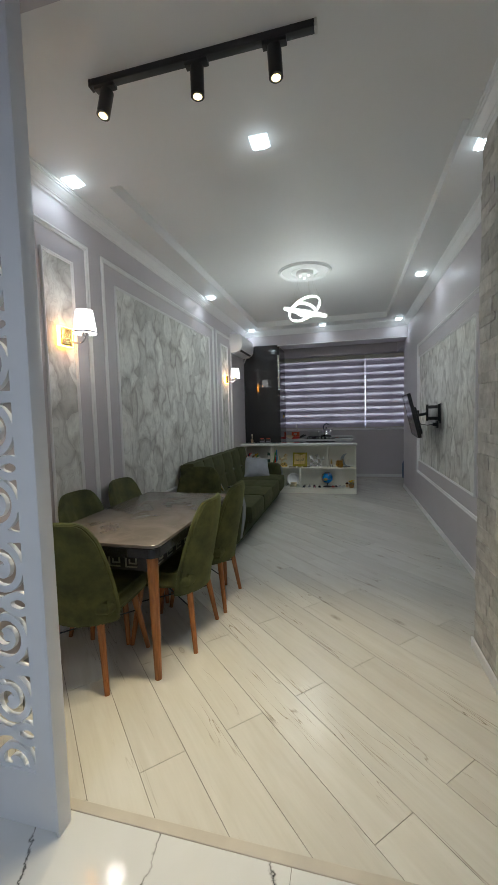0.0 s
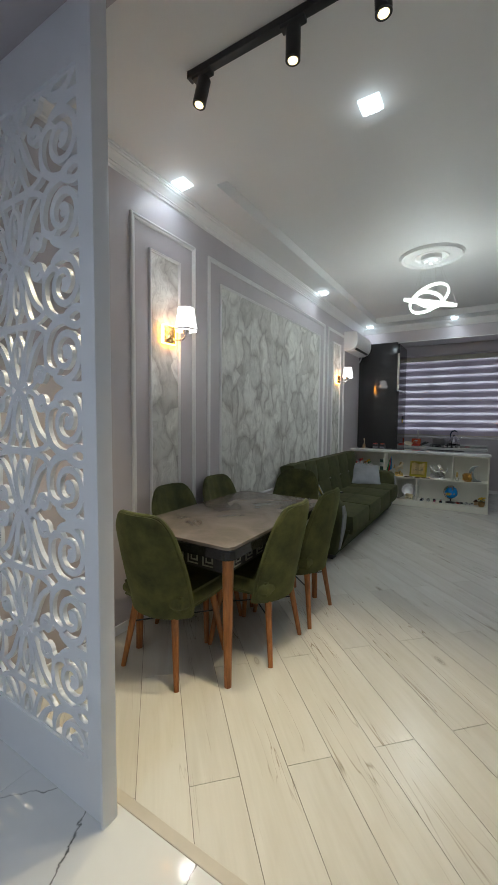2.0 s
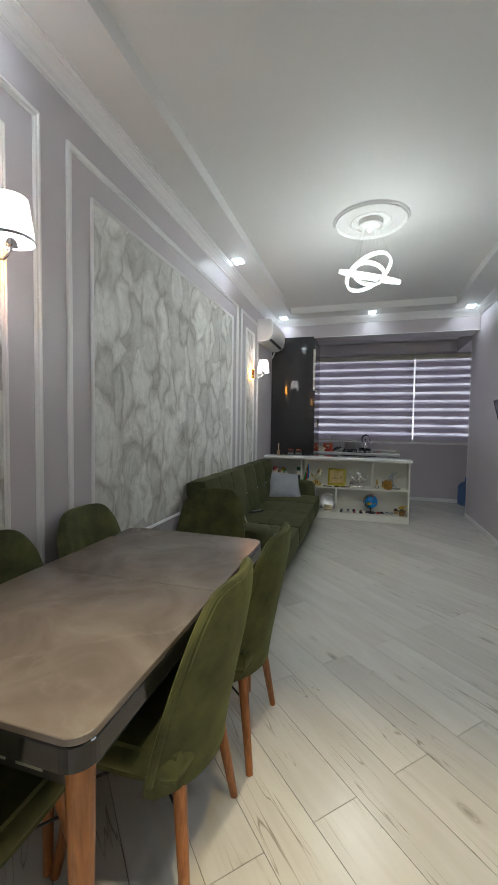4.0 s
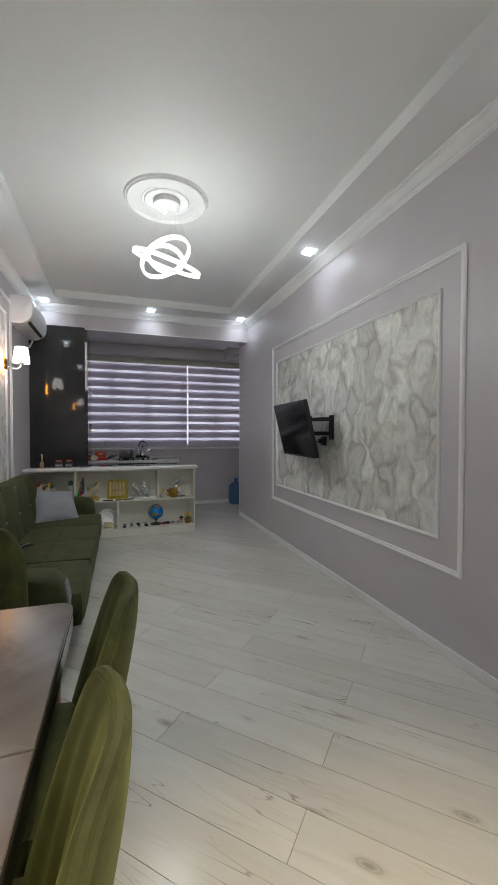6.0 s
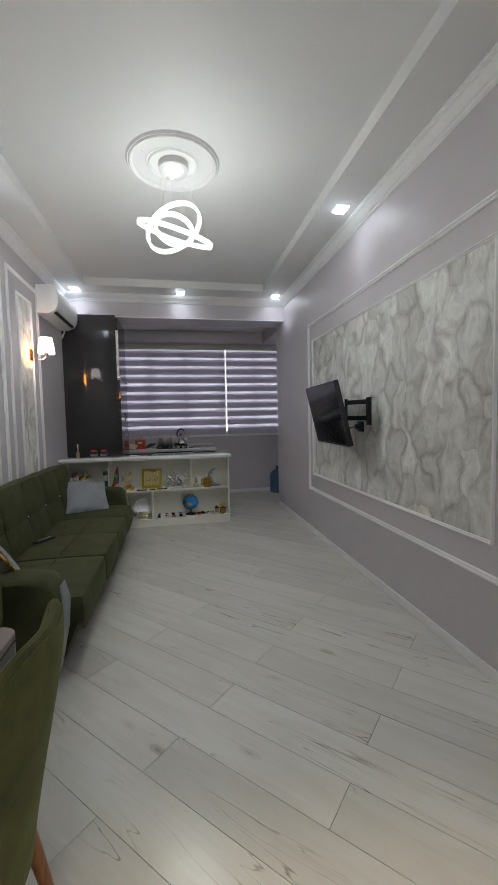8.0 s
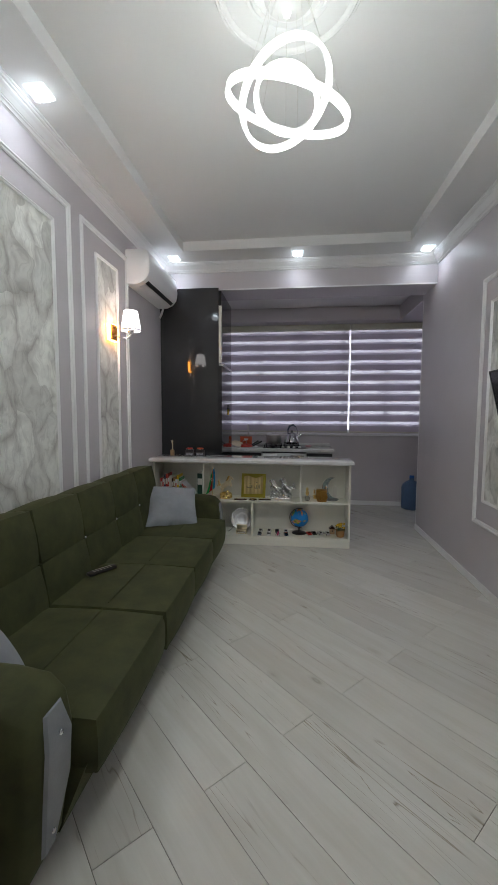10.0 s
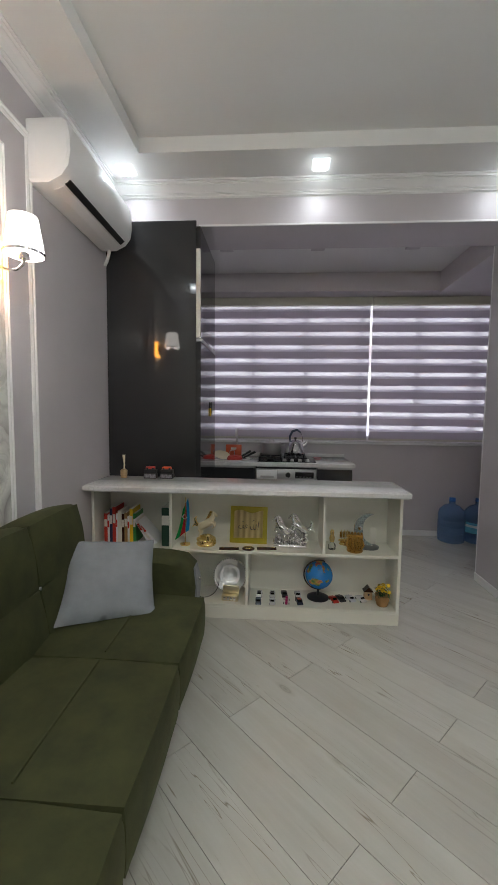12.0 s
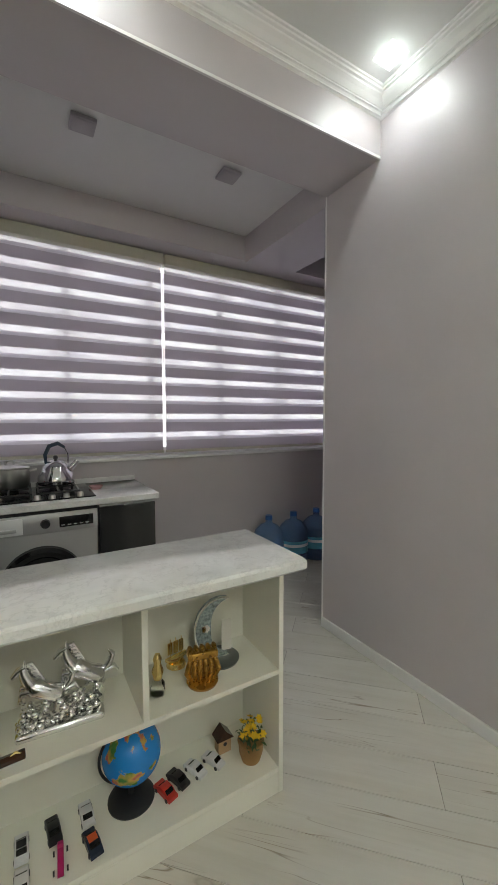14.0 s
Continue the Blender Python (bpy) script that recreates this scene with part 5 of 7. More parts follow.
def washing_machine():
    x0, x1 = -0.906, -0.306
    ob = thing("washing_machine", "silver-grey front-loading washing machine built under the counter", "washing machine", ((x0 + x1) / 2, 8.40, 0))
    part("body", boxed(-0.297, 0.297, -0.26, 0.28, 0.012, 0.822, bevel=0.006), ALU, ob)
    part("control_panel", boxed(-0.295, 0.295, -0.285, -0.259, 0.69, 0.80, bevel=0.004), ALU, ob)
    part("top_trim", boxed(-0.295, 0.295, -0.282, -0.259, 0.802, 0.82), BLACK, ob, smooth=False)
    part("drawer", boxed(-0.285, -0.09, -0.290, -0.284, 0.70, 0.79, bevel=0.003), WHITE_PLASTIC, ob, "detergent drawer")
    part("drawer_grip", boxed(-0.25, -0.12, -0.293, -0.2895, 0.715, 0.735, bevel=0.002), ALU, ob)
    part("knob", lathe(B(), [(0.0, 0.024), (0.022, 0.024), (0.026, 0.0), (0, 0)], 28), BLACK, ob, loc=pose(0.02, -0.284, 0.745, 90, 0, 0))
    part("display", boxed(0.09, 0.27, -0.288, -0.284, 0.715, 0.775, bevel=0.002), BLACK_GLOSS, ob, "dark display")
    bm = B()
    for k in range(5):
        box(bm, 0.10 + k * 0.032, 0.118 + k * 0.032, -0.2895, -0.2875, 0.725, 0.73)
    part("display_marks", bm, WHITE_PLASTIC, ob, smooth=False)
    d = part("door_ring", lathe(B(), [(0.155, 0.0), (0.215, 0.0), (0.21, 0.03), (0.19, 0.045), (0.165, 0.04), (0.15, 0.02)], 48, close=True), BLACK_GLOSS, ob, "round black door ring", loc=pose(0, -0.259, 0.40, 90, 0, 0))
    part("door_glass", lathe(B(), [(0, 0.028), (0.10, 0.026), (0.152, 0.018), (0.152, 0.0), (0, 0.0)], 40), BLACK_GLOSS, ob, "dark door glass", loc=pose(0, -0.2595, 0.40, 90, 0, 0))


washing_machine()


# ---- window, blinds, distance ----
def window():
    ob = tagged(thing("window_1", "white plastic kitchen window behind the blinds", "window", (0, FAR_Y + 0.15, 0)), kind="structure")
    part("sill", boxed(WX0, WX1, -0.19, 0.05, WZ0 - 0.004, WZ0 + 0.016, bevel=0.004), TRIM, ob)
    for z0, z1 in ((WZ0 + 0.017, WZ0 + 0.075), (WZ1 - 0.06, WZ1 - 0.002)):
        part("window_frame", boxed(WX0 + 0.002, WX1 - 0.002, -0.025, 0.035, z0, z1, bevel=0.004), TRIM, ob)
    xs = [WX0 + 0.03, -0.98, -0.38, 0.24, 0.86, 1.48, WX1 - 0.03]
    for x in xs:
        part("mullion", boxed(x - 0.020, x + 0.020, -0.022, 0.032, WZ0 + 0.076, WZ1 - 0.061, bevel=0.004), TRIM, ob)
    for a, b in zip(xs, xs[1:]):
        g = part("pane", boxed(a + 0.035, b - 0.035, -0.002, 0.004, WZ0 + 0.076, WZ1 - 0.061), GLASS, ob, smooth=False)
        g.visible_shadow = False


window()


def blind(x0, x1, label):
    ob = thing("zebra_blind", label, "blind", ((x0 + x1) / 2, 8.66 + 0.12, 0), group="kitchen window blinds")
    h = (x1 - x0) / 2
    part("cassette", boxed(-h, h, -0.06, 0.03, WZ1 - 0.085, WZ1 - 0.003, bevel=0.008), CREAM_CAS, ob, "pale beige cassette")
    z = 1.075
    part("bottom_rail", boxed(-h + 0.004, h - 0.004, -0.012, 0.012, z - 0.022, z, bevel=0.004), CREAM_CAS, ob)
    pitch, sheer = 0.1475, 0.070
    k = 0
    while z < WZ1 - 0.09:
        top = min(z + (pitch - sheer), WZ1 - 0.086)
        part("opaque_band", boxed(-h + 0.006, h - 0.006, -0.001, 0.001, z, top), BLIND_OPAQUE, ob, "lilac-grey opaque band", smooth=False)
        z = top
        for name, hh, cloth, words in (("pale_band", 0.026, BLIND_SEMI, "pale half-opaque band"), ("sheer_band", sheer - 0.026, BLIND_SHEER, "sheer bright band")):
            if z < WZ1 - 0.09:
                top = min(z + hh, WZ1 - 0.086)
                part(name, boxed(-h + 0.006, h - 0.006, -0.0005, 0.0005, z, top), cloth, ob, words, smooth=False)
                z = top
    part("chain", tube(B(), [(h - 0.003, -0.03, WZ1 - 0.09), (h - 0.003, -0.03, 1.3)], 0.002, 6), WHITE_PLASTIC, ob)


CREAM_CAS = painted("beige_cassette", (0.55, 0.53, 0.44), 0.4, vary=0.02)
blind(-1.56, 0.315, "lilac-grey zebra roller blind, half open, before the window")
blind(0.328, 2.33, "lilac-grey zebra roller blind, half open, before the window")


def backdrop():
    m, n, b = mat("hazy_daylight_distance")
    v = coords(n, (0.25, 1, 0.7))
    a = node(n, "TexNoise", Scale=1.2, Detail=4.0)
    n.links.new(v, a.inputs["Vector"])
    haze = ramp(n, a.outputs["Fac"], [(0.35, (0.62, 0.57, 0.62)), (0.5, (0.86, 0.86, 0.98)), (0.7, (0.97, 0.98, 1.0))])
    turn = n.nodes.new("ShaderNodeMapping")
    turn.inputs["Rotation"].default_value = (radians(90), 0, 0)
    n.links.new(coords(n), turn.inputs[0])
    rows = node(n, "TexBrick", Scale=1.0, Mortar_Size=0.32)
    rows.inputs["Brick Width"].default_value = 2.1
    rows.inputs["Row Height"].default_value = 1.55
    rows.inputs["Color1"].default_value = (0.46, 0.47, 0.60, 1)
    rows.inputs["Color2"].default_value = (0.66, 0.58, 0.62, 1)
    rows.inputs["Mortar"].default_value = (1, 1, 1, 1)
    n.links.new(turn.outputs[0], rows.inputs["Vector"])
    far = node(n, "MixRGB", blend="MULTIPLY", Fac=0.8)
    n.links.new(haze, far.inputs[1])
    n.links.new(rows.outputs["Color"], far.inputs[2])
    c = far.outputs[0]
    n.links.new(c, b.inputs["Emission Color"])
    b.inputs["Emission Strength"].default_value = 1.2
    b.inputs["Base Color"].default_value = (0, 0, 0, 1)
    setting("backdrop", boxed(-30, 34, 22, 22.2, -12, 22), m, "hazy bright distance outside the window", "backdrop")


backdrop()

# ---- ornaments in the shelf unit ----
def two_tone(name, bm_list, mats, label, category, m, group=""):
    """One plain mesh out of several shapes, each with its own finish."""
    me = bpy.data.meshes.new(name)
    out = bmesh.new()
    for i, b in enumerate(bm_list):
        bmesh.ops.recalc_face_normals(b, faces=b.faces[:])
        for f in b.faces:
            f.material_index = i
        tmp = bpy.data.meshes.new("tmp")
        b.to_mesh(tmp)
        b.free()
        out.from_mesh(tmp)
        bpy.data.meshes.remove(tmp)
    out.to_mesh(me)
    out.free()
    for x in mats:
        me.materials.append(x)
    me.shade_smooth()
    me.set_sharp_from_angle(angle=radians(50))
    ob = new(name, me)
    ob.matrix_world = m
    return tagged(ob, label, category, group)


def horse_shape(bm, x, y, z, s, face=1, rear=35, fat=1.0):
    """A rearing horse of height about s, facing +x or -x."""
    q = s * fat

    def p(a, b, c):
        return Vector((x + face * a * s, y + b * s, z + c * s))
    r = radians(rear)
    hip, chest = (-0.20, 0, 0.36), (0.10, 0, 0.36 + 0.30 * math.tan(r) * 0.6)
    tube(bm, [p(-0.27, 0, 0.33), p(*hip), p(-0.05, 0, 0.44), p(*chest), p(0.17, 0, chest[2] + 0.05)], [0.05 * q, 0.115 * q, 0.105 * q, 0.12 * q, 0.07 * q], 12)
    tube(bm, [p(0.12, 0, chest[2] + 0.02), p(0.21, 0, chest[2] + 0.17), p(0.24, 0, chest[2] + 0.30)], [0.095 * q, 0.065 * q, 0.05 * q], 10)
    tube(bm, [p(0.21, 0, chest[2] + 0.31), p(0.29, 0, chest[2] + 0.27), p(0.37, 0, chest[2] + 0.19)], [0.05 * q, 0.045 * q, 0.025 * q], 10)
    for b in (-0.05, 0.05):
        tube(bm, [p(-0.22, b, 0.30), p(-0.17, b, 0.17), p(-0.25, b, 0.08), p(-0.22, b, 0.0)], [0.07 * q, 0.045 * q, 0.028 * q, 0.03 * q], 8)
        tube(bm, [p(0.12, b, chest[2] - 0.03), p(0.26, b * 1.4, chest[2] - 0.02), p(0.28, b * 1.4, chest[2] - 0.14), p(0.22, b * 1.4, chest[2] - 0.18)], [0.05 * q, 0.034 * q, 0.024 * q, 0.024 * q], 8)
        cyl(bm, p(0.22, b * 0.5, chest[2] + 0.33), p(0.215, b * 0.6, chest[2] + 0.39), 0.018 * q, 0.003 * q, 6)


def mane_tail(bm, x, y, z, s, face=1, rear=35, plume=True):
    def p(a, b, c):
        return Vector((x + face * a * s, y + b * s, z + c * s))
    c = 0.36 + 0.30 * math.tan(radians(rear)) * 0.6
    for k in range(5):
        t = k / 4
        tube(bm, [p(0.19 - 0.10 * t, 0, c + 0.34 - 0.22 * t), p(0.13 - 0.12 * t, 0.02, c + 0.34 - 0.24 * t), p(0.08 - 0.12 * t, 0.0, c + 0.28 - 0.24 * t)], [0.03 * s, 0.032 * s, 0.01 * s], 7)
    if plume:
        tube(bm, [p(-0.26, 0, 0.40), p(-0.36, 0, 0.50), p(-0.40, 0, 0.62), p(-0.34, 0, 0.70)], [0.03 * s, 0.05 * s, 0.045 * s, 0.012 * s], 8)
    tube(bm, [p(-0.28, 0, 0.38), p(-0.42, 0.02, 0.42), p(-0.48, 0.0, 0.34)], [0.03 * s, 0.04 * s, 0.012 * s], 8)


b0, b1 = B(), B()
horse_shape(b0, 0, 0, 0.045, 0.205, 1, 45, 1.2)
mane_tail(b1, 0, 0, 0.045, 0.205, 1, 45)
lathe(b1, [(0, 0), (0.062, 0), (0.068, 0.012), (0.058, 0.03), (0.062, 0.045), (0.035, 0.062), (0, 0.066)], 20)
for k in range(9):
    a = k * 0.7
    blob(b1, (0.05 * math.cos(a), 0.05 * math.sin(a), 0.03 + 0.004 * (k % 3)), (0.018, 0.018, 0.014), 8, 6)
blob(b1, (0.03, -0.045, 0.055), (0.02, 0.014, 0.035), 10, 8)
two_tone("horse_figurine", [b0, b1], [CREAM, GOLD], "cream rearing horse figurine with gold mane and base", "figurine", pose(-1.175, 6.885, MID_Z, 0, 0, -8))

b0 = B()
for hx_, hy_, hz_, hs_ in ((-0.045, -0.012, 0.03, 0.195), (0.062, 0.012, 0.035, 0.205)):
    horse_shape(b0, hx_, hy_, hz_, hs_, -1, 47, 1.15)
    mane_tail(b0, hx_, hy_, hz_, hs_, -1, 47)
box(b0, -0.115, 0.115, -0.04, 0.04, 0.0, 0.022, bevel=0.009)
rng = random.Random(7)
for k in range(110):
    u = rng.uniform(-1, 1)
    top = 0.105 - 0.045 * abs(u) ** 2
    blob(b0, (u * 0.108, rng.uniform(-0.034, 0.03), rng.uniform(0.02, top)), (rng.uniform(0.007, 0.015), 0.011, rng.uniform(0.005, 0.011)), 7, 5, Matrix.Rotation(rng.uniform(-1, 1), 4, "Y"))
two_tone("horse_pair_figurine", [b0], [SILVER], "silver figurine of two rearing horses on rocks", "figurine", pose(-0.61, 6.90, MID_Z, 0, 0, -4))


def table_flag():
    ob = thing("table_flag", "small blue, red and green table flag on a gold stand", "flag", (-1.315, 6.865, MID_Z))
    part("stand", lathe(B(), [(0, 0), (0.033, 0), (0.034, 0.008), (0.010, 0.014), (0.004, 0.02), (0, 0.02)], 24), GOLD, ob, "round gold stand")
    part("pole", cyl(B(), (0, 0, 0.015), (0.0, 0, 0.325), 0.0022, seg=8), GOLD, ob)
    mats = (painted("flag_blue", (0.0, 0.32, 0.72), 0.7), painted("flag_red", (0.62, 0.015, 0.04), 0.7), painted("flag_green", (0.0, 0.42, 0.10), 0.7))
    for k, mt in enumerate(mats):
        bm = B()
        n = 10
        g = []
        for i in range(n + 1):
            row = []
            for j in range(5):
                t = (k + j / 4) / 3          # across the flag, top stripe to bottom
                u = i / n                    # along the fly, which hangs down
                x = -0.004 - (t * 0.10) * (0.35 + 0.65 * u) + 0.012 * math.sin(u * 2.4) + 0.024
                y = -0.010 * math.sin(t * 7 + u * 2)
                z = 0.318 - u * 0.215 - t * 0.075
                row.append(bm.verts.new((x, y, z)))
            g.append(row)
        for i in range(n):
            for j in range(4):
                bm.faces.new((g[i][j], g[i + 1][j], g[i + 1][j + 1], g[i][j + 1]))
        r = bmesh.ops.solidify(bm, geom=bm.faces[:], thickness=0.0012)
        part("stripe", bm, mt, ob)
    bm = B()
    arc = [(0.0 + 0.014 * math.cos(a), -0.0165, 0.195 + 0.014 * math.sin(a)) for a in [radians(60 + 240 * i / 12) for i in range(13)]]
    tube(bm, arc, [0.001 + 0.0028 * math.sin(math.pi * i / 12) for i in range(13)], 6)
    blob(bm, (0.012, -0.0165, 0.19), (0.004, 0.001, 0.004), 8, 6)
    part("crescent", bm, WHITE_PLASTIC, ob, "white crescent and star")


table_flag()


def gold_plaque():
    ob = thing("calligraphy_plaque", "olive gold square plaque with a wavy gold sheet and black calligraphy", "plaque")
    ob.matrix_world = pose(-0.895, 6.925, MID_Z + 0.001, -12, 0, -3)
    part("board", boxed(-0.128, 0.128, 0.0, 0.016, 0.0, 0.25, bevel=0.003), GOLD_FRAME, ob)
    bm = B()
    n = 30
    top, bot = [], []
    for i in range(n + 1):
        u = i / n
        x = -0.100 + 0.200 * u
        y = -0.006 - 0.003 * math.cos(u * 10 * math.pi)
        top.append(bm.verts.new((x, y, 0.216 + 0.010 * math.sin(u * math.pi * 2.5))))
        bot.append(bm.verts.new((x, y, 0.034 + 0.008 * u)))
    for i in range(n):
        bm.faces.new((top[i], top[i + 1], bot[i + 1], bot[i]))
    bmesh.ops.solidify(bm, geom=bm.faces[:], thickness=0.002)
    part("gold_sheet", bm, painted("satin_gold_sheet", (0.86, 0.70, 0.34), 0.32, metal=0.75, vary=0.08), ob, "wavy polished gold sheet")
    strokes = [[(0.072, 0.155), (0.068, 0.125), (0.066, 0.095)], [(0.054, 0.135), (0.052, 0.100), (0.040, 0.094), (0.034, 0.104), (0.032, 0.130)], [(0.032, 0.10), (0.022, 0.094), (0.014, 0.106), (0.018, 0.118)],
               [(-0.006, 0.118), (-0.016, 0.128), (-0.020, 0.112), (-0.008, 0.106)], [(-0.006, 0.106), (-0.03, 0.102), (-0.038, 0.116), (-0.030, 0.124)], [(-0.036, 0.106), (-0.055, 0.098), (-0.070, 0.108), (-0.060, 0.122)],
               [(0.046, 0.152), (0.036, 0.158), (0.028, 0.150)], [(-0.03, 0.145), (-0.045, 0.150)]]
    bm = B()
    for st in strokes:
        pts = [(x, -0.0105, z) for x, z in st]
        tube(bm, pts, [0.0012] + [0.0028] * (len(pts) - 2) + [0.0014], 6)
    tagged(part("calligraphy", bm, BLACK, ob, "black calligraphy strokes"), kind="stuff")
    return ob


gold_plaque()


def small_plaque(x, y, rz, oval):
    ob = thing("small_plaque", "small dark brown oval plaque with gold relief" if oval else "small dark brown bar plaque with gold relief", "plaque", (x, y, MID_Z), rz, group="small plaques")
    if oval:
        b = lathe(B(), [(0, 0), (0.040, 0), (0.042, 0.006), (0.036, 0.011), (0, 0.012)], 28)
        bmesh.ops.transform(b, matrix=Matrix.Diagonal((1, 0.72, 1, 1)), verts=b.verts[:])
        part("body", b, BROWN, ob)
        for r in (0.030, 0.017):
            part("relief", tube(B(), [(r * math.cos(a), 0.72 * r * math.sin(a), 0.0125) for a in [2 * math.pi * i / 24 for i in range(24)]], 0.002, 6, closed=True), GOLD, ob, "gold ring relief")
    else:
        part("body", boxed(-0.064, 0.064, -0.014, 0.014, 0, 0.012, bevel=0.003), BROWN, ob)
        for k in (-0.042, 0.042):
            part("relief", tube(B(), [(k - 0.012, 0, 0.0125), (k, 0.004, 0.0135), (k + 0.012, -0.003, 0.0125)], [0.001, 0.0045, 0.001], 6), GOLD, ob, "gold leaf relief")


small_plaque(-1.01, 6.80, 4, False)
small_plaque(-0.885, 6.815, 0, True)
small_plaque(-0.765, 6.825, 3, False)


def book(x, w, d, h, colour, lean=0.0, z=MID_Z, y=6.93):
    ob = thing("book", "closed book standing on the white shelf", "book", group="books on the shelf")
    ob.matrix_world = pose(x, y, z, 0, lean, 0)
    part("cover", boxed(0, w, -d / 2, d / 2, 0, h, bevel=0.001, seg=1), colour, ob, smooth=False)
    part("pages", boxed(0.0025, w - 0.0025, -d / 2 + 0.003, d / 2 + 0.0015, 0.0025, h + 0.0008), PAPER, ob, smooth=False)
    part("spine_label", boxed(0.002, w - 0.002, -d / 2 - 0.0008, -d / 2, h * 0.55, h * 0.8), PAPER if colour is not WHITE_PLASTIC else RED, ob, smooth=False)
    return ob


TEALG = painted("dark_green_cover", (0.012, 0.05, 0.028), 0.5)
NAVY = painted("navy_cover", (0.02, 0.03, 0.08), 0.5)
bx_ = -1.872
for w, h, c in ((0.022, 0.20, RED), (0.014, 0.19, WHITE_PLASTIC), (0.018, 0.235, NAVY), (0.022, 0.245, RED), (0.012, 0.20, WHITE_PLASTIC), (0.026, 0.22, PAPER), (0.016, 0.20, BROWN), (0.020, 0.21, TERRA), (0.014, 0.185, WHITE_PLASTIC), (0.022, 0.235, YELLOW), (0.018, 0.205, GREEN_P)):
    book(bx_, w, 0.15, h, c)
    bx_ += w + 0.0015
lean_books = [book(-1.56 + k * 0.022, 0.018, 0.15, 0.195, (WHITE_PLASTIC, PAPER, WHITE_PLASTIC)[k], -32 - k * 5, MID_Z + 0.001, 6.92) for k in range(3)]
book(-1.463, 0.052, 0.17, 0.26, TEALG, 0, MID_Z, 6.90)


def perfume(x, y):
    ob = thing("glass_figurine", "small glass and gold ornament", "ornament", (x, y, MID_Z))
    part("base", lathe(B(), [(0, 0), (0.024, 0), (0.024, 0.03), (0.014, 0.045), (0, 0.046)], 6), CRYSTAL, ob, smooth=False)
    part("figure", lathe(B(), [(0, 0.045), (0.013, 0.05), (0.019, 0.075), (0.011, 0.10), (0.014, 0.115), (0.008, 0.13), (0, 0.133)], 16), GOLD, ob)


perfume(-0.335, 6.875)
b0 = B()
lathe(b0, [(0, 0), (0.050, 0), (0.053, 0.008), (0.042, 0.014), (0, 0.016)], 24)
for k in range(6):
    a = -0.038 + k * 0.0152
    tube(b0, [(a, -0.006, 0.014), (a * 1.35, -0.012, 0.045), (a * 1.15, -0.008, 0.075), (a * 0.85, 0.0, 0.092)], [0.008, 0.011, 0.009, 0.006], 8)
box(b0, -0.05, 0.05, -0.022, 0.022, 0.088, 0.112, bevel=0.005)
for k in range(5):
    blob(b0, (-0.04 + k * 0.02, 0, 0.118), (0.009, 0.02, 0.008), 8, 6)
two_tone("treasure_figurine", [b0], [painted("antique_gold", (0.42, 0.23, 0.05), 0.28, metal=0.85)], "antique gold figurine of cupped hands holding a chest", "figurine", pose(-0.19, 6.855, MID_Z, 0, 0, -12))
b0 = B()
lathe(b0, [(0, 0), (0.035, 0), (0.03, 0.015), (0, 0.018)], 20)
tube(b0, [(-0.04, 0, 0.03), (0, 0, 0.02), (0.04, 0, 0.035)], [0.006, 0.018, 0.006], 10)
for k in range(3):
    cyl(b0, (-0.022 + k * 0.022, 0, 0.03), (-0.022 + k * 0.022, 0, 0.10), 0.0015, seg=6)
    box(b0, -0.032 + k * 0.022, -0.014 + k * 0.022, -0.001, 0.001, 0.045, 0.088)
two_tone("ship_figurine", [b0], [GOLD], "small gold sailing ship figurine", "figurine", pose(-0.235, 6.985, MID_Z, 0, 0, 10))


def crescent_clock():
    ob = thing("crescent_ornament", "glittering silver and turquoise crescent moon ornament on a foot", "ornament", (-0.085, 6.94, MID_Z), -8)
    glit = painted("glitter_turquoise", (0.33, 0.40, 0.41), 0.3, metal=0.5, vary=0.5, scale=90, bumps=0.4, bscale=200)
    part("foot", lathe(B(), [(0, 0), (0.070, 0), (0.072, 0.006), (0.05, 0.014), (0, 0.016)], 30), painted("gun_metal", (0.22, 0.23, 0.24), 0.3, metal=0.8), ob)
    n = 24
    pts = []
    bm = B()
    front, back = [], []
    for s, yy in ((0, -0.012), (1, 0.012)):
        ring = []
        for i in range(n + 1):
            a = radians(75 + 210 * i / n)
            ring.append(bm.verts.new((0.005 + 0.098 * math.cos(a), yy, 0.122 + 0.108 * math.sin(a))))
        for i in range(n, -1, -1):
            a = radians(75 + 210 * i / n)
            k = math.sin(math.pi * i / n)
            r = 0.108 - 0.062 * k
            ring.append(bm.verts.new((0.005 + (0.098 - 0.058 * k) * math.cos(a) , yy, 0.122 + r * math.sin(a))))
        (front if s == 0 else back).extend(ring)
    m2 = len(front)
    for i in range(m2):
        bm.faces.new((front[i], front[(i + 1) % m2], back[(i + 1) % m2], back[i]))
    for side in (front, back):
        for i in range(n):
            bm.faces.new((side[i], side[i + 1], side[m2 - 2 - i], side[m2 - 1 - i]))
    bmesh.ops.remove_doubles(bm, verts=bm.verts[:], dist=0.0005)
    part("crescent", bm, glit, ob, "glitter-covered crescent")
    part("edge_beads", tube(B(), [(0.005 + 0.1 * math.cos(radians(75 + 210 * i / n)), -0.013, 0.122 + 0.11 * math.sin(radians(75 + 210 * i / n))) for i in range(n + 1)], 0.004, 6), SILVER, ob)
    part("card", boxed(0.012, 0.05, 0.010, 0.013, 0.02, 0.135), PAPER, ob, "small paper card", smooth=False)
    part("star", lathe(B(), [(0, 0.004), (0.016, 0.0), (0, -0.004)], 5), SILVER, ob, loc=pose(-0.055, -0.016, 0.13, 90, 0, 0))


crescent_clock()


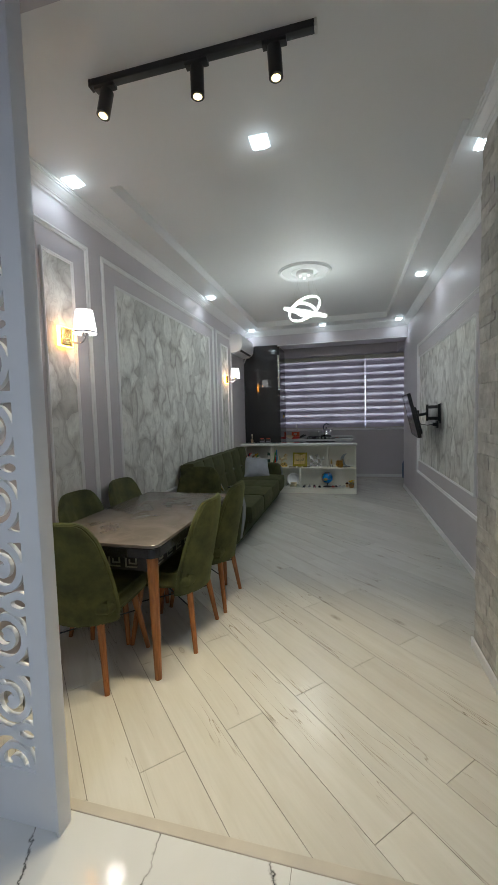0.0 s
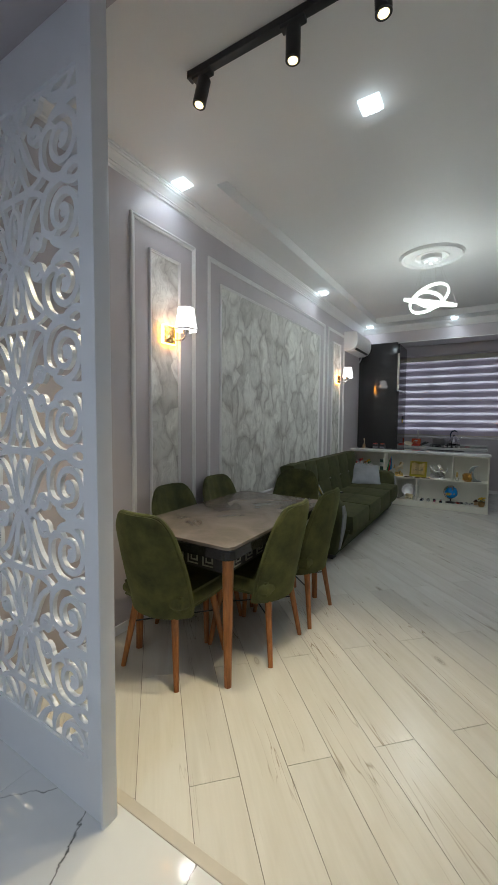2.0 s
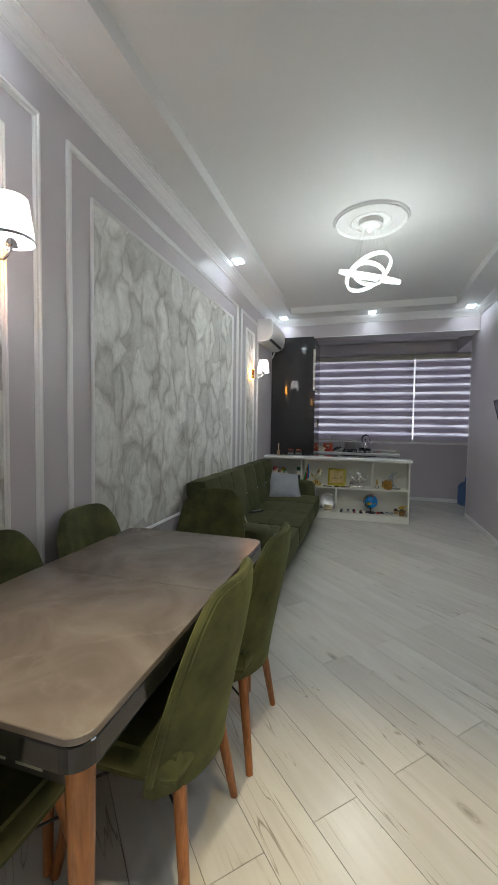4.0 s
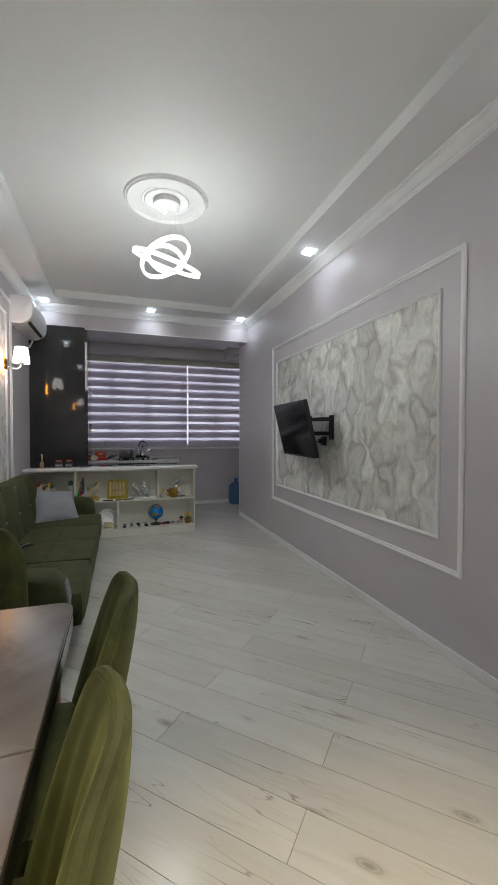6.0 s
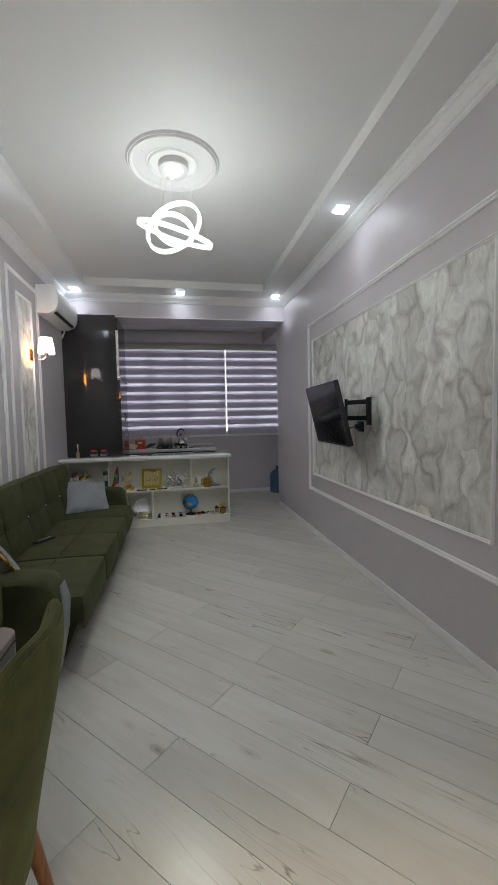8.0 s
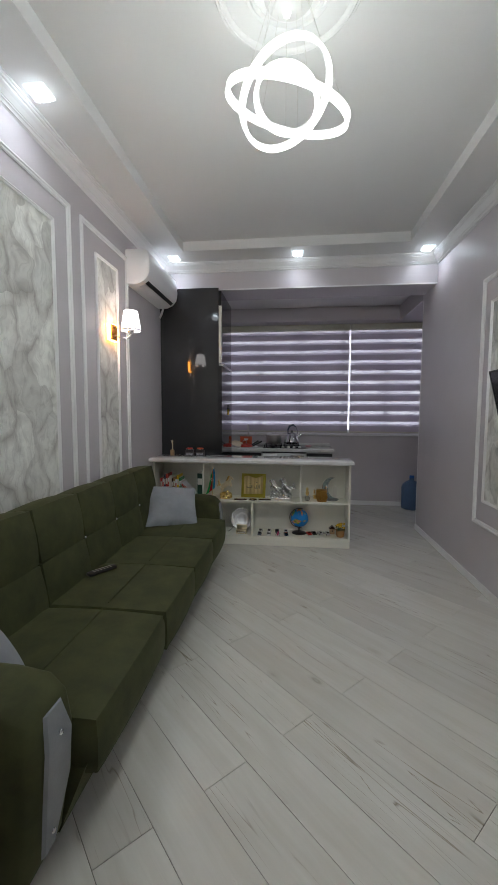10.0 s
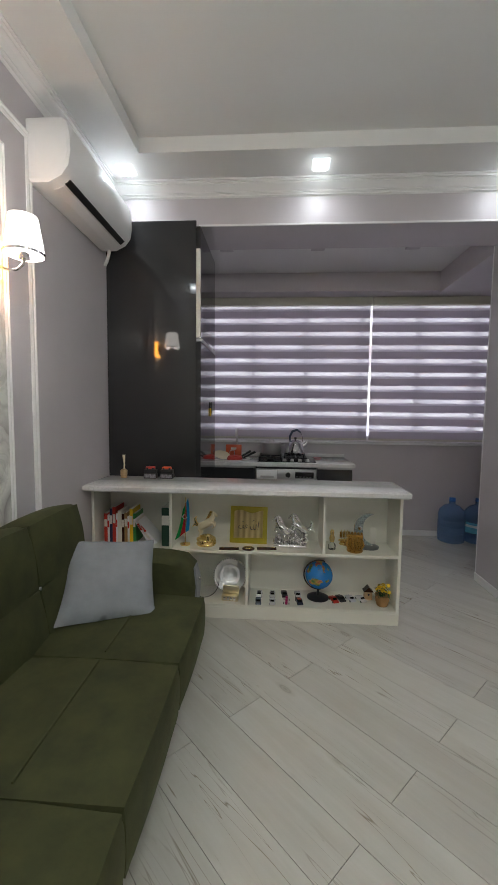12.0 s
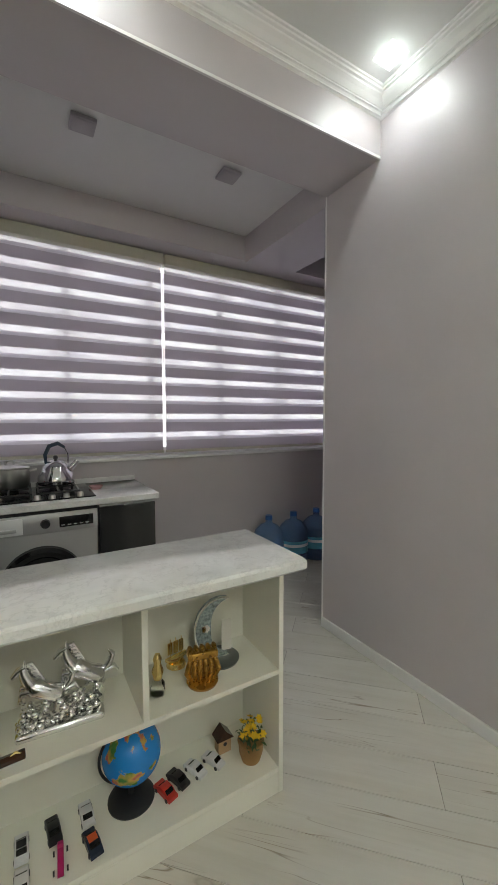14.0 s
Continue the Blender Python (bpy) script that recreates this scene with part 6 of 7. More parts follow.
def round_tray():
    ob = thing("round_tray", "embossed round silver tray leaning in the shelf", "tray")
    ob.matrix_world = pose(-1.02, 6.965, LOW_Z + 0.118, 74, 0, 4)
    prof = [(0, 0), (0.068, 0.0), (0.075, 0.006), (0.106, 0.010), (0.116, 0.014), (0.118, 0.009), (0.10, 0.004), (0, -0.004)]
    part("dish", lathe(B(), prof, 48), painted("embossed_silver", (0.78, 0.78, 0.78), 0.42, metal=1.0, vary=0.12, bumps=0.25, bscale=45), ob)
    bm = B()
    for k in range(44):
        a = 2 * math.pi * k / 44
        blob(bm, (0.113 * math.cos(a), 0.113 * math.sin(a), 0.012), (0.0062, 0.0062, 0.004), 8, 5)
    tagged(part("beaded_rim", bm, SILVER, ob, "beaded silver rim"), kind="stuff")


round_tray()
gb = thing("gold_box", "small open gold plastic box before the tray", "box", (-1.005, 6.85, LOW_Z), -4)
part("base", boxed(-0.055, 0.055, -0.03, 0.03, 0, 0.036, bevel=0.003), PALE_GOLD, gb)
part("lid", boxed(-0.055, 0.055, 0.012, 0.030, 0.0365, 0.085, bevel=0.003), PALE_GOLD, gb)
for k in range(4):
    part("clasp", boxed(-0.04 + k * 0.022, -0.026 + k * 0.022, -0.033, -0.030, 0.008, 0.028, bevel=0.001), CHROME, gb)
bw = thing("glass_bowl", "clear glass bowl tilted on the shelf", "bowl")
bw.matrix_world = pose(-1.20, 6.92, LOW_Z + 0.075, 48, 0, 20)
part("bowl", lathe(B(), [(0, -0.055), (0.045, -0.052), (0.09, -0.02), (0.105, 0.02), (0.101, 0.02), (0.085, -0.018), (0.042, -0.048), (0, -0.051)], 36), CRYSTAL, bw)
gr = thing("green_bag", "bright green plastic bag lying on the shelf", "bag", (-1.50, 6.90, LOW_Z))
part("bag", pillow_box(B(), -0.16, 0.16, -0.08, 0.08, 0.0, 0.30, 0.07, 0.01, 6), painted("lime_plastic", (0.14, 0.30, 0.03), 0.4, vary=0.15, bumps=0.3, bscale=20), gr)


def toy_car(x, y, rz, paint, label, roof=None, racer=False):
    ob = thing("toy_car", label, "toy car", (x, y, LOW_Z), rz, group="toy cars on the shelf")
    l, w = 0.043, 0.018
    bm = B()
    prof = [(-l, 0.006), (-l, 0.015), (-l * 0.93, 0.019), (-l * 0.55, 0.020), (-l * 0.30, 0.029), (l * 0.35, 0.029), (l * 0.62, 0.020), (l * 0.97, 0.017), (l, 0.012), (l, 0.006)]
    if racer:
        prof = [(-l, 0.007), (-l, 0.022), (-l * 0.8, 0.022), (-l * 0.7, 0.013), (-l * 0.1, 0.019), (l * 0.1, 0.016), (l, 0.009), (l, 0.006)]
    ls = []
    for xx, k in ((-w, 0.82), (-w * 0.86, 1.0), (w * 0.86, 1.0), (w, 0.82)):
        ls.append([bm.verts.new((xx * (0.45 if racer else 1), yy, 0.006 + (zz - 0.006) * k)) for yy, zz in prof])
    for p, q in zip(ls, ls[1:]):
        for k in range(len(prof)):
            bm.faces.new((p[k], p[(k + 1) % len(prof)], q[(k + 1) % len(prof)], q[k]))
    bm.faces.new(ls[0])
    bm.faces.new(ls[-1][::-1])
    part("body", bm, paint, ob)
    if not racer:
        bm = B()
        for s0, s1, z0, z1 in ((-l * 0.56, -l * 0.30, 0.0206, 0.0288), (l * 0.35, l * 0.62, 0.0288, 0.0206)):
            vs = [bm.verts.new((sx * w * 0.74, yy, zz + 0.0006)) for sx in (-1, 1) for yy, zz in ((s0, z0), (s1, z1))]
            bm.faces.new((vs[0], vs[1], vs[3], vs[2]))
        bmesh.ops.solidify(bm, geom=bm.faces[:], thickness=0.0004)
        part("window", bm, BLACK_GLOSS, ob, smooth=False)
        if roof is not None:
            part("roof_panel", boxed(-w * 0.7, w * 0.7, -l * 0.25, l * 0.3, 0.0292, 0.0300), roof, ob, smooth=False)
    for sx in (-1, 1):
        for yy in (-l * 0.62, l * 0.62):
            part("wheel", cyl(B(), (sx * (w - 0.003), yy, 0.0065), (sx * (w + 0.0015), yy, 0.0065), 0.0065, seg=14), BLACK, ob)


WPAINT = painted("white_car_paint", (0.75, 0.75, 0.76), 0.2, vary=0.03)
SPAINT = painted("silver_blue_paint", (0.28, 0.33, 0.40), 0.25, metal=0.5)
DPAINT = painted("dark_blue_paint", (0.02, 0.03, 0.06), 0.25)
for args in ((-0.812, 6.920, 178, WPAINT, "white toy police car on the shelf", BLACK), (-0.815, 6.820, 182, SPAINT, "silver-blue toy car on the shelf", None),
             (-0.722, 6.925, 180, WPAINT, "white toy car with black windows", BLACK), (-0.722, 6.825, 180, WPAINT, "plain white toy car on the shelf", None),
             (-0.640, 6.935, 186, BLACK, "black toy jeep on the shelf", None), (-0.548, 6.935, 183, WPAINT, "white toy van on the shelf", None), (-0.545, 6.840, 190, DPAINT, "dark blue toy car with orange roof", ORANGE),
             (-0.312, 6.885, 198, RED, "red toy sports car", None), (-0.262, 6.905, 200, BLACK, "black toy car on the shelf", None), (-0.197, 6.910, 202, WPAINT, "white toy saloon car on the shelf", None), (-0.128, 6.910, 204, WPAINT, "larger white toy saloon car", None)):
    toy_car(*args[:5], roof=args[5])
toy_car(-0.628, 6.84, 176, MAGENTA, "magenta toy racing car", racer=True)


def globe():
    ob = thing("desk_globe", "blue desk globe on a round black foot in the shelf", "globe", (-0.412, 6.93, LOW_Z))
    m, n, b = mat("globe_map")
    v = coords(n)
    a = node(n, "TexNoise", Scale=14.0, Detail=5.0)
    n.links.new(v, a.inputs["Vector"])
    c = node(n, "TexNoise", Scale=22.0, Detail=2.0)
    n.links.new(v, c.inputs["Vector"])
    land = ramp(n, c.outputs["Fac"], [(0.38, (0.06, 0.22, 0.05)), (0.5, (0.50, 0.36, 0.08)), (0.6, (0.45, 0.12, 0.10))])
    k = ramp(n, a.outputs["Fac"], [(0.555, (0, 0, 0)), (0.57, (1, 1, 1))])
    mx = node(n, "MixRGB", blend="MIX")
    n.links.new(k, mx.inputs[0])
    mx.inputs[1].default_value = (0.012, 0.22, 0.62, 1)
    n.links.new(land, mx.inputs[2])
    n.links.new(mx.outputs[0], b.inputs["Base Color"])
    b.inputs["Roughness"].default_value = 0.25
    part("foot", lathe(B(), [(0, 0.018), (0.02, 0.018), (0.06, 0.012), (0.074, 0.004), (0.074, 0), (0, 0)], 36), BLACK, ob, "round black foot")
    part("stem", cyl(B(), (0, 0, 0.015), (0, 0, 0.065), 0.009, 0.007, 16), BLACK, ob)
    c0 = Vector((0.004, 0, 0.160))
    part("ball", blob(B(), c0, (0.092, 0.092, 0.092), 40, 24), m, ob, "blue map globe")
    arc = [c0 + Vector((0.101 * math.cos(a), 0, 0.101 * math.sin(a))) for a in [radians(68 + 215 * i / 22) for i in range(23)]]
    part("meridian_arm", tube(B(), arc, 0.0045, 8), BLACK, ob, "black half-ring arm")


globe()


def flower_pot():
    ob = thing("flower_pot", "tan woven pot of small yellow artificial flowers", "flower pot", (0.0, 6.86, LOW_Z))
    part("pot", lathe(B(), [(0, 0), (0.034, 0), (0.043, 0.03), (0.046, 0.066), (0.049, 0.07), (0.044, 0.072), (0.040, 0.06), (0, 0.056)], 28), TERRA, ob)
    rng = random.Random(3)
    leaves, flowers = B(), B()
    for k in range(70):
        a, r, z = rng.uniform(0, 6.28), rng.uniform(0.01, 0.052), rng.uniform(0.065, 0.125)
        mm = pose(r * math.cos(a), r * math.sin(a), z, rng.uniform(-60, 60), rng.uniform(-60, 60), rng.uniform(0, 360))
        vs = [leaves.verts.new(mm @ Vector(p)) for p in ((0, -0.014, 0), (0.006, 0, 0.002), (0, 0.014, 0), (-0.006, 0, 0.002))]
        leaves.faces.new(vs)
    for k in range(24):
        a, r, z = rng.uniform(0, 6.28), rng.uniform(0.0, 0.05), rng.uniform(0.095, 0.135)
        base = pose(r * math.cos(a), r * math.sin(a), z, rng.uniform(-50, 50), rng.uniform(-50, 50), 0)
        for j in range(6):
            w = base @ pose(0, 0, 0, 0, 0, j * 60)
            vs = [flowers.verts.new(w @ Vector(p)) for p in ((0, 0, 0), (0.005, 0.007, 0.002), (0, 0.015, 0.003), (-0.005, 0.007, 0.002))]
            flowers.faces.new(vs)
    tagged(part("leaves", leaves, LEAF, ob, "dark green leaves", smooth=False), kind="stuff")
    tagged(part("flowers", flowers, YELLOW, ob, "yellow blossoms", smooth=False), kind="stuff")
    h = thing("toy_house", "small brown wooden toy house behind the flowers", "toy house", (-0.072, 6.945, LOW_Z))
    part("body", boxed(-0.025, 0.025, -0.02, 0.02, 0, 0.055, bevel=0.002), painted("pale_wood_toy", (0.50, 0.32, 0.17), 0.5), h)
    bm = B()
    vs = [bm.verts.new((x, y, z)) for y in (-0.026, 0.026) for x, z in ((-0.033, 0.054), (0.033, 0.054), (0, 0.088))]
    bmesh.ops.convex_hull(bm, input=vs)
    part("roof", bm, BROWN, h, smooth=False)
    part("window", cyl(B(), (0, -0.0215, 0.035), (0, -0.0195, 0.035), 0.007, seg=12), BLACK, h)


flower_pot()

# ---- on the bar worktop ----
BAR_Z = TOP_Z + 0.0387
vz = thing("brush_holder", "small turned wooden holder with a pale brush", "holder", (-1.775, 6.97, BAR_Z))
part("cup", lathe(B(), [(0, 0), (0.022, 0), (0.024, 0.05), (0.015, 0.062), (0.012, 0.06), (0, 0.01)], 20), wood("pale_turned_wood", (0.30, 0.19, 0.09), (0.45, 0.30, 0.15)), vz)
part("brush", tube(B(), [(0, 0, 0.02), (0.003, 0, 0.10), (0.0, 0, 0.16)], [0.006, 0.005, 0.011], 10), CREAM, vz)


def car_box(x, y, rz, colour):
    ob = thing("model_car_box", "model car in a small dark display box on the worktop", "model car", (x, y, BAR_Z), rz, group="model car boxes")
    part("base", boxed(-0.045, 0.045, -0.022, 0.022, 0, 0.035, bevel=0.003), BLACK, ob)
    part("print", boxed(-0.04, 0.04, -0.0235, -0.0222, 0.006, 0.03), painted("printed_card", (0.20, 0.20, 0.22), 0.4, vary=0.6, scale=60), ob, smooth=False)
    part("upper_box", boxed(-0.042, 0.042, -0.02, 0.02, 0.036, 0.062, bevel=0.003), BLACK, ob)
    bm = B()
    pillow_box(bm, -0.032, 0.032, -0.014, 0.014, 0.066, 0.082, 0.007, 0.002, 4)
    part("car_body", bm, colour, ob, "painted model car body")
    for sx in (-0.02, 0.02):
        part("wheel", cyl(B(), (sx, -0.016, 0.069), (sx, 0.016, 0.069), 0.0065, seg=12), BLACK, ob)


car_box(-1.585, 6.975, 3, RED)
car_box(-1.470, 6.98, -4, ORANGE)


# ---- kitchen things ----
def gas_hob():
    ob = thing("gas_hob", "black glass gas hob with cast grates set in the worktop", "hob", (-0.60, 8.40, CT_Z))
    part("glass", slab(B(), -0.29, 0.29, -0.25, 0.25, 0.0005, 0.008, 0.012, 0.002), BLACK_GLOSS, ob, smooth=False)
    for x, y, r in ((-0.16, 0.10, 0.05), (-0.16, -0.12, 0.035), (0.10, 0.10, 0.04), (0.10, -0.12, 0.04)):
        part("burner", lathe(B(), [(0, 0.024), (r * 0.8, 0.024), (r, 0.02), (r, 0.008), (0, 0.008)], 24, (x, y, 0)), BLACK, ob)
    for x0, x1 in ((-0.27, -0.05), (-0.01, 0.20)):
        bm = B()
        for y in (-0.21, 0.0, 0.20):
            box(bm, x0, x1, y - 0.006, y + 0.006, 0.034, 0.044, bevel=0.002, seg=1)
        for x in (x0, (x0 + x1) / 2, x1):
            box(bm, x - 0.006, x + 0.006, -0.21, 0.20, 0.034, 0.044, bevel=0.002, seg=1)
        for x in (x0, x1):
            for y in (-0.205, 0.195):
                box(bm, x - 0.006, x + 0.006, y - 0.006, y + 0.006, 0.008, 0.034)
        part("grate", bm, BLACK, ob, "cast iron grate", smooth=False)
    for k in range(4):
        part("knob", lathe(B(), [(0, 0.032), (0.016, 0.032), (0.02, 0.008), (0, 0.008)], 18, (-0.02 + k * 0.075, -0.225, 0)), STEEL, ob, "metal knob")


gas_hob()


def cooking_pot():
    ob = thing("cooking_pot", "stainless steel pot with lid on the hob", "pot", (-0.755, 8.50, CT_Z + 0.044))
    part("body", lathe(B(), [(0, 0), (0.098, 0), (0.105, 0.008), (0.105, 0.115), (0.110, 0.118), (0.102, 0.118), (0.10, 0.01), (0, 0.008)], 40), STEEL, ob)
    lid = part("lid", lathe(B(), [(0.108, 0.119), (0.104, 0.126), (0.05, 0.136), (0, 0.138), (0, 0.132), (0.104, 0.119)], 40), STEEL, ob)
    part("lid_knob", tube(B(), [(-0.022, 0, 0.138), (-0.016, 0, 0.162), (0.016, 0, 0.162), (0.022, 0, 0.138)], 0.005, 8), STEEL, lid)
    for s in (-1, 1):
        part("handle", tube(B(), [(s * 0.103, -0.03, 0.095), (s * 0.142, -0.022, 0.10), (s * 0.142, 0.022, 0.10), (s * 0.103, 0.03, 0.095)], 0.006, 8), STEEL, ob)


cooking_pot()


def kettle():
    ob = thing("kettle", "shiny steel whistling kettle with dark blue handle on the hob", "kettle", (-0.50, 8.50, CT_Z + 0.044))
    part("body", lathe(B(), [(0, 0), (0.105, 0), (0.112, 0.012), (0.108, 0.055), (0.085, 0.085), (0.078, 0.11), (0.05, 0.145), (0.02, 0.155), (0, 0.156)], 40), CHROME, ob)
    part("lid_knob", lathe(B(), [(0, 0.185), (0.012, 0.182), (0.014, 0.165), (0.006, 0.155), (0, 0.155)], 16), BLACK, ob)
    part("spout", tube(B(), [(0.08, 0, 0.09), (0.112, 0, 0.12), (0.128, 0, 0.145)], [0.024, 0.018, 0.014], 14), CHROME, ob)
    part("handle", tube(B(), [(-0.055, 0, 0.12), (-0.06, 0, 0.19), (-0.035, 0, 0.245), (0.015, 0, 0.262), (0.055, 0, 0.235)], [0.007, 0.012, 0.014, 0.013, 0.008], 12), painted("dark_blue_handle", (0.01, 0.03, 0.06), 0.3), ob, "dark blue grip")
    part("bracket", tube(B(), [(0.055, 0, 0.235), (0.075, 0, 0.19), (0.075, 0, 0.13)], 0.006, 8), CHROME, ob)


kettle()


def sink():
    ob = thing("kitchen_sink", "round steel sink filled with dishes and a red cloth", "sink", (-1.19, 8.36, CT_Z))
    part("bowl", lathe(B(), [(0.215, 0.0005), (0.218, 0.006), (0.185, 0.007), (0.178, 0.003), (0.178, -0.02), (0, -0.03), (0, -0.034), (0.2, -0.026)], 44), STEEL, ob)
    t = thing("kitchen_tap", "tall curved brushed steel kitchen tap", "tap", (-1.14, 8.62, CT_Z))
    part("spout", tube(B(), [(0, 0, 0), (0, 0, 0.24), (0.0, -0.015, 0.285), (0.0, -0.05, 0.30), (0.0, -0.085, 0.28), (0.0, -0.095, 0.22)], 0.0125, 14), STEEL, t)
    part("base", lathe(B(), [(0, 0), (0.026, 0), (0.024, 0.04), (0, 0.042)], 20), STEEL, t)
    part("lever", tube(B(), [(0.02, 0, 0.06), (0.05, 0, 0.10)], 0.006, 8), STEEL, t)
    o = thing("orange_box", "orange cardboard sponge box standing behind the sink", "box", (-1.17, 8.585, CT_Z), 0)
    part("carton", boxed(-0.085, 0.085, -0.018, 0.018, 0, 0.13, bevel=0.002), ORANGE, o)
    part("label_bar", boxed(-0.03, 0.03, -0.0195, -0.0182, 0.075, 0.10), PAPER, o, smooth=False)
    d = thing("dish", "pale plate leaning in the sink", "plate")
    d.matrix_world = pose(-1.27, 8.33, CT_Z + 0.03, 22, 14, 0)
    part("plate", lathe(B(), [(0, 0), (0.05, 0), (0.085, 0.014), (0.087, 0.017), (0.05, 0.005), (0, 0.004)], 30), CREAM, d)
    c = thing("dish_cloth", "crumpled red dish cloth in the sink", "cloth", (-1.13, 8.30, CT_Z - 0.018))
    part("cloth", pillow_box(B(), -0.07, 0.07, -0.03, 0.03, 0.0, 0.055, 0.024, 0.012, 6, Matrix.Rotation(radians(12), 4, "Z")), RED, c)
    g = thing("drinking_glass", "clear drinking glass upside down among the dishes", "glass", (-1.17, 8.40, CT_Z - 0.025))
    part("tumbler", lathe(B(), [(0.034, 0), (0.028, 0.11), (0, 0.112), (0, 0.108), (0.026, 0.106), (0.031, 0)], 24), CRYSTAL, g)
    for k, (x, y, a) in enumerate(((-1.09, 8.38, 30), (-1.05, 8.36, 10))):
        p = thing("frying_pan", "black pan handle jutting from the sink", "pan", (x, y, CT_Z - 0.01), a, group="pans in the sink")
        part("handle", tube(B(), [(0, 0, 0.02), (0.06, 0, 0.05), (0.13, 0, 0.085)], [0.008, 0.011, 0.013], 10), BLACK, p)
        part("pan", lathe(B(), [(0, 0), (0.05, 0), (0.06, 0.03), (0.056, 0.03), (0.047, 0.004), (0, 0.004)], 24, (-0.05, 0, 0)), BLACK, p)
    pk = thing("pink_dish", "small pink glass dish on the worktop", "dish", (-0.27, 8.42, CT_Z))
    part("dish", lathe(B(), [(0, 0), (0.03, 0), (0.045, 0.022), (0.042, 0.022), (0.028, 0.004), (0, 0.004)], 24), painted("pink_glass", (0.55, 0.32, 0.33), 0.2), pk)


sink()


def water_bottle(x, y, label, with_label):
    ob = thing("water_bottle", label, "water bottle", (x, y, 0), group="large water bottles")
    prof = [(0, 0.004), (0.10, 0.0), (0.128, 0.015), (0.134, 0.05), (0.134, 0.10), (0.128, 0.108), (0.134, 0.116), (0.134, 0.165), (0.128, 0.173), (0.134, 0.181), (0.134, 0.235), (0.128, 0.243),
            (0.134, 0.251), (0.134, 0.30), (0.120, 0.345), (0.075, 0.39), (0.034, 0.405), (0.030, 0.42), (0.030, 0.445)]
    part("bottle", lathe(B(), prof + [(r - 0.003 if r > 0.004 else 0, z) for r, z in prof[::-1]], 40), BOTTLE, ob, "ribbed blue plastic bottle")
    part("cap", lathe(B(), [(0, 0.478), (0.030, 0.476), (0.033, 0.44), (0, 0.438)], 24), BLUE_P, ob, "blue cap")
    if with_label:
        lb = part("label", lathe(B(), [(0.1345, 0.12), (0.1352, 0.12), (0.1352, 0.23), (0.1345, 0.23)], 40, close=True), painted("sky_label", (0.10, 0.40, 0.55), 0.4, vary=0.4, scale=12), ob, "blue and green printed label")
        part("label_band", lathe(B(), [(0.1353, 0.18), (0.1358, 0.18), (0.1358, 0.205), (0.1353, 0.205)], 40, close=True), WHITE_PLASTIC, lb)


water_bottle(1.175, 8.53, "large ribbed blue water bottle on the floor", False)
water_bottle(1.445, 8.53, "large blue water bottle with printed label", True)
water_bottle(1.715, 8.53, "large blue water bottle with printed label", True)

# ---- floor planks and tiles ----
PW, PL = 0.193, 1.33
U0, V0 = 0.285, -0.86 - 0.665      # one joint of the laminate, across and along the planks
R2 = math.sqrt(2)


def clip_poly(poly, x0, x1, y0, y1):
    for axis, lim, sign in ((0, x0, 1), (0, x1, -1), (1, y0, 1), (1, y1, -1)):
        out = []
        for i, p in enumerate(poly):
            q = poly[(i + 1) % len(poly)]
            dp, dq = sign * (p[axis] - lim), sign * (q[axis] - lim)
            if dp >= 0:
                out.append(p)
            if (dp >= 0) != (dq >= 0):
                t = dp / (dp - dq)
                out.append((p[0] + (q[0] - p[0]) * t, p[1] + (q[1] - p[1]) * t))
        poly = out
        if len(poly) < 3:
            return []
    return poly


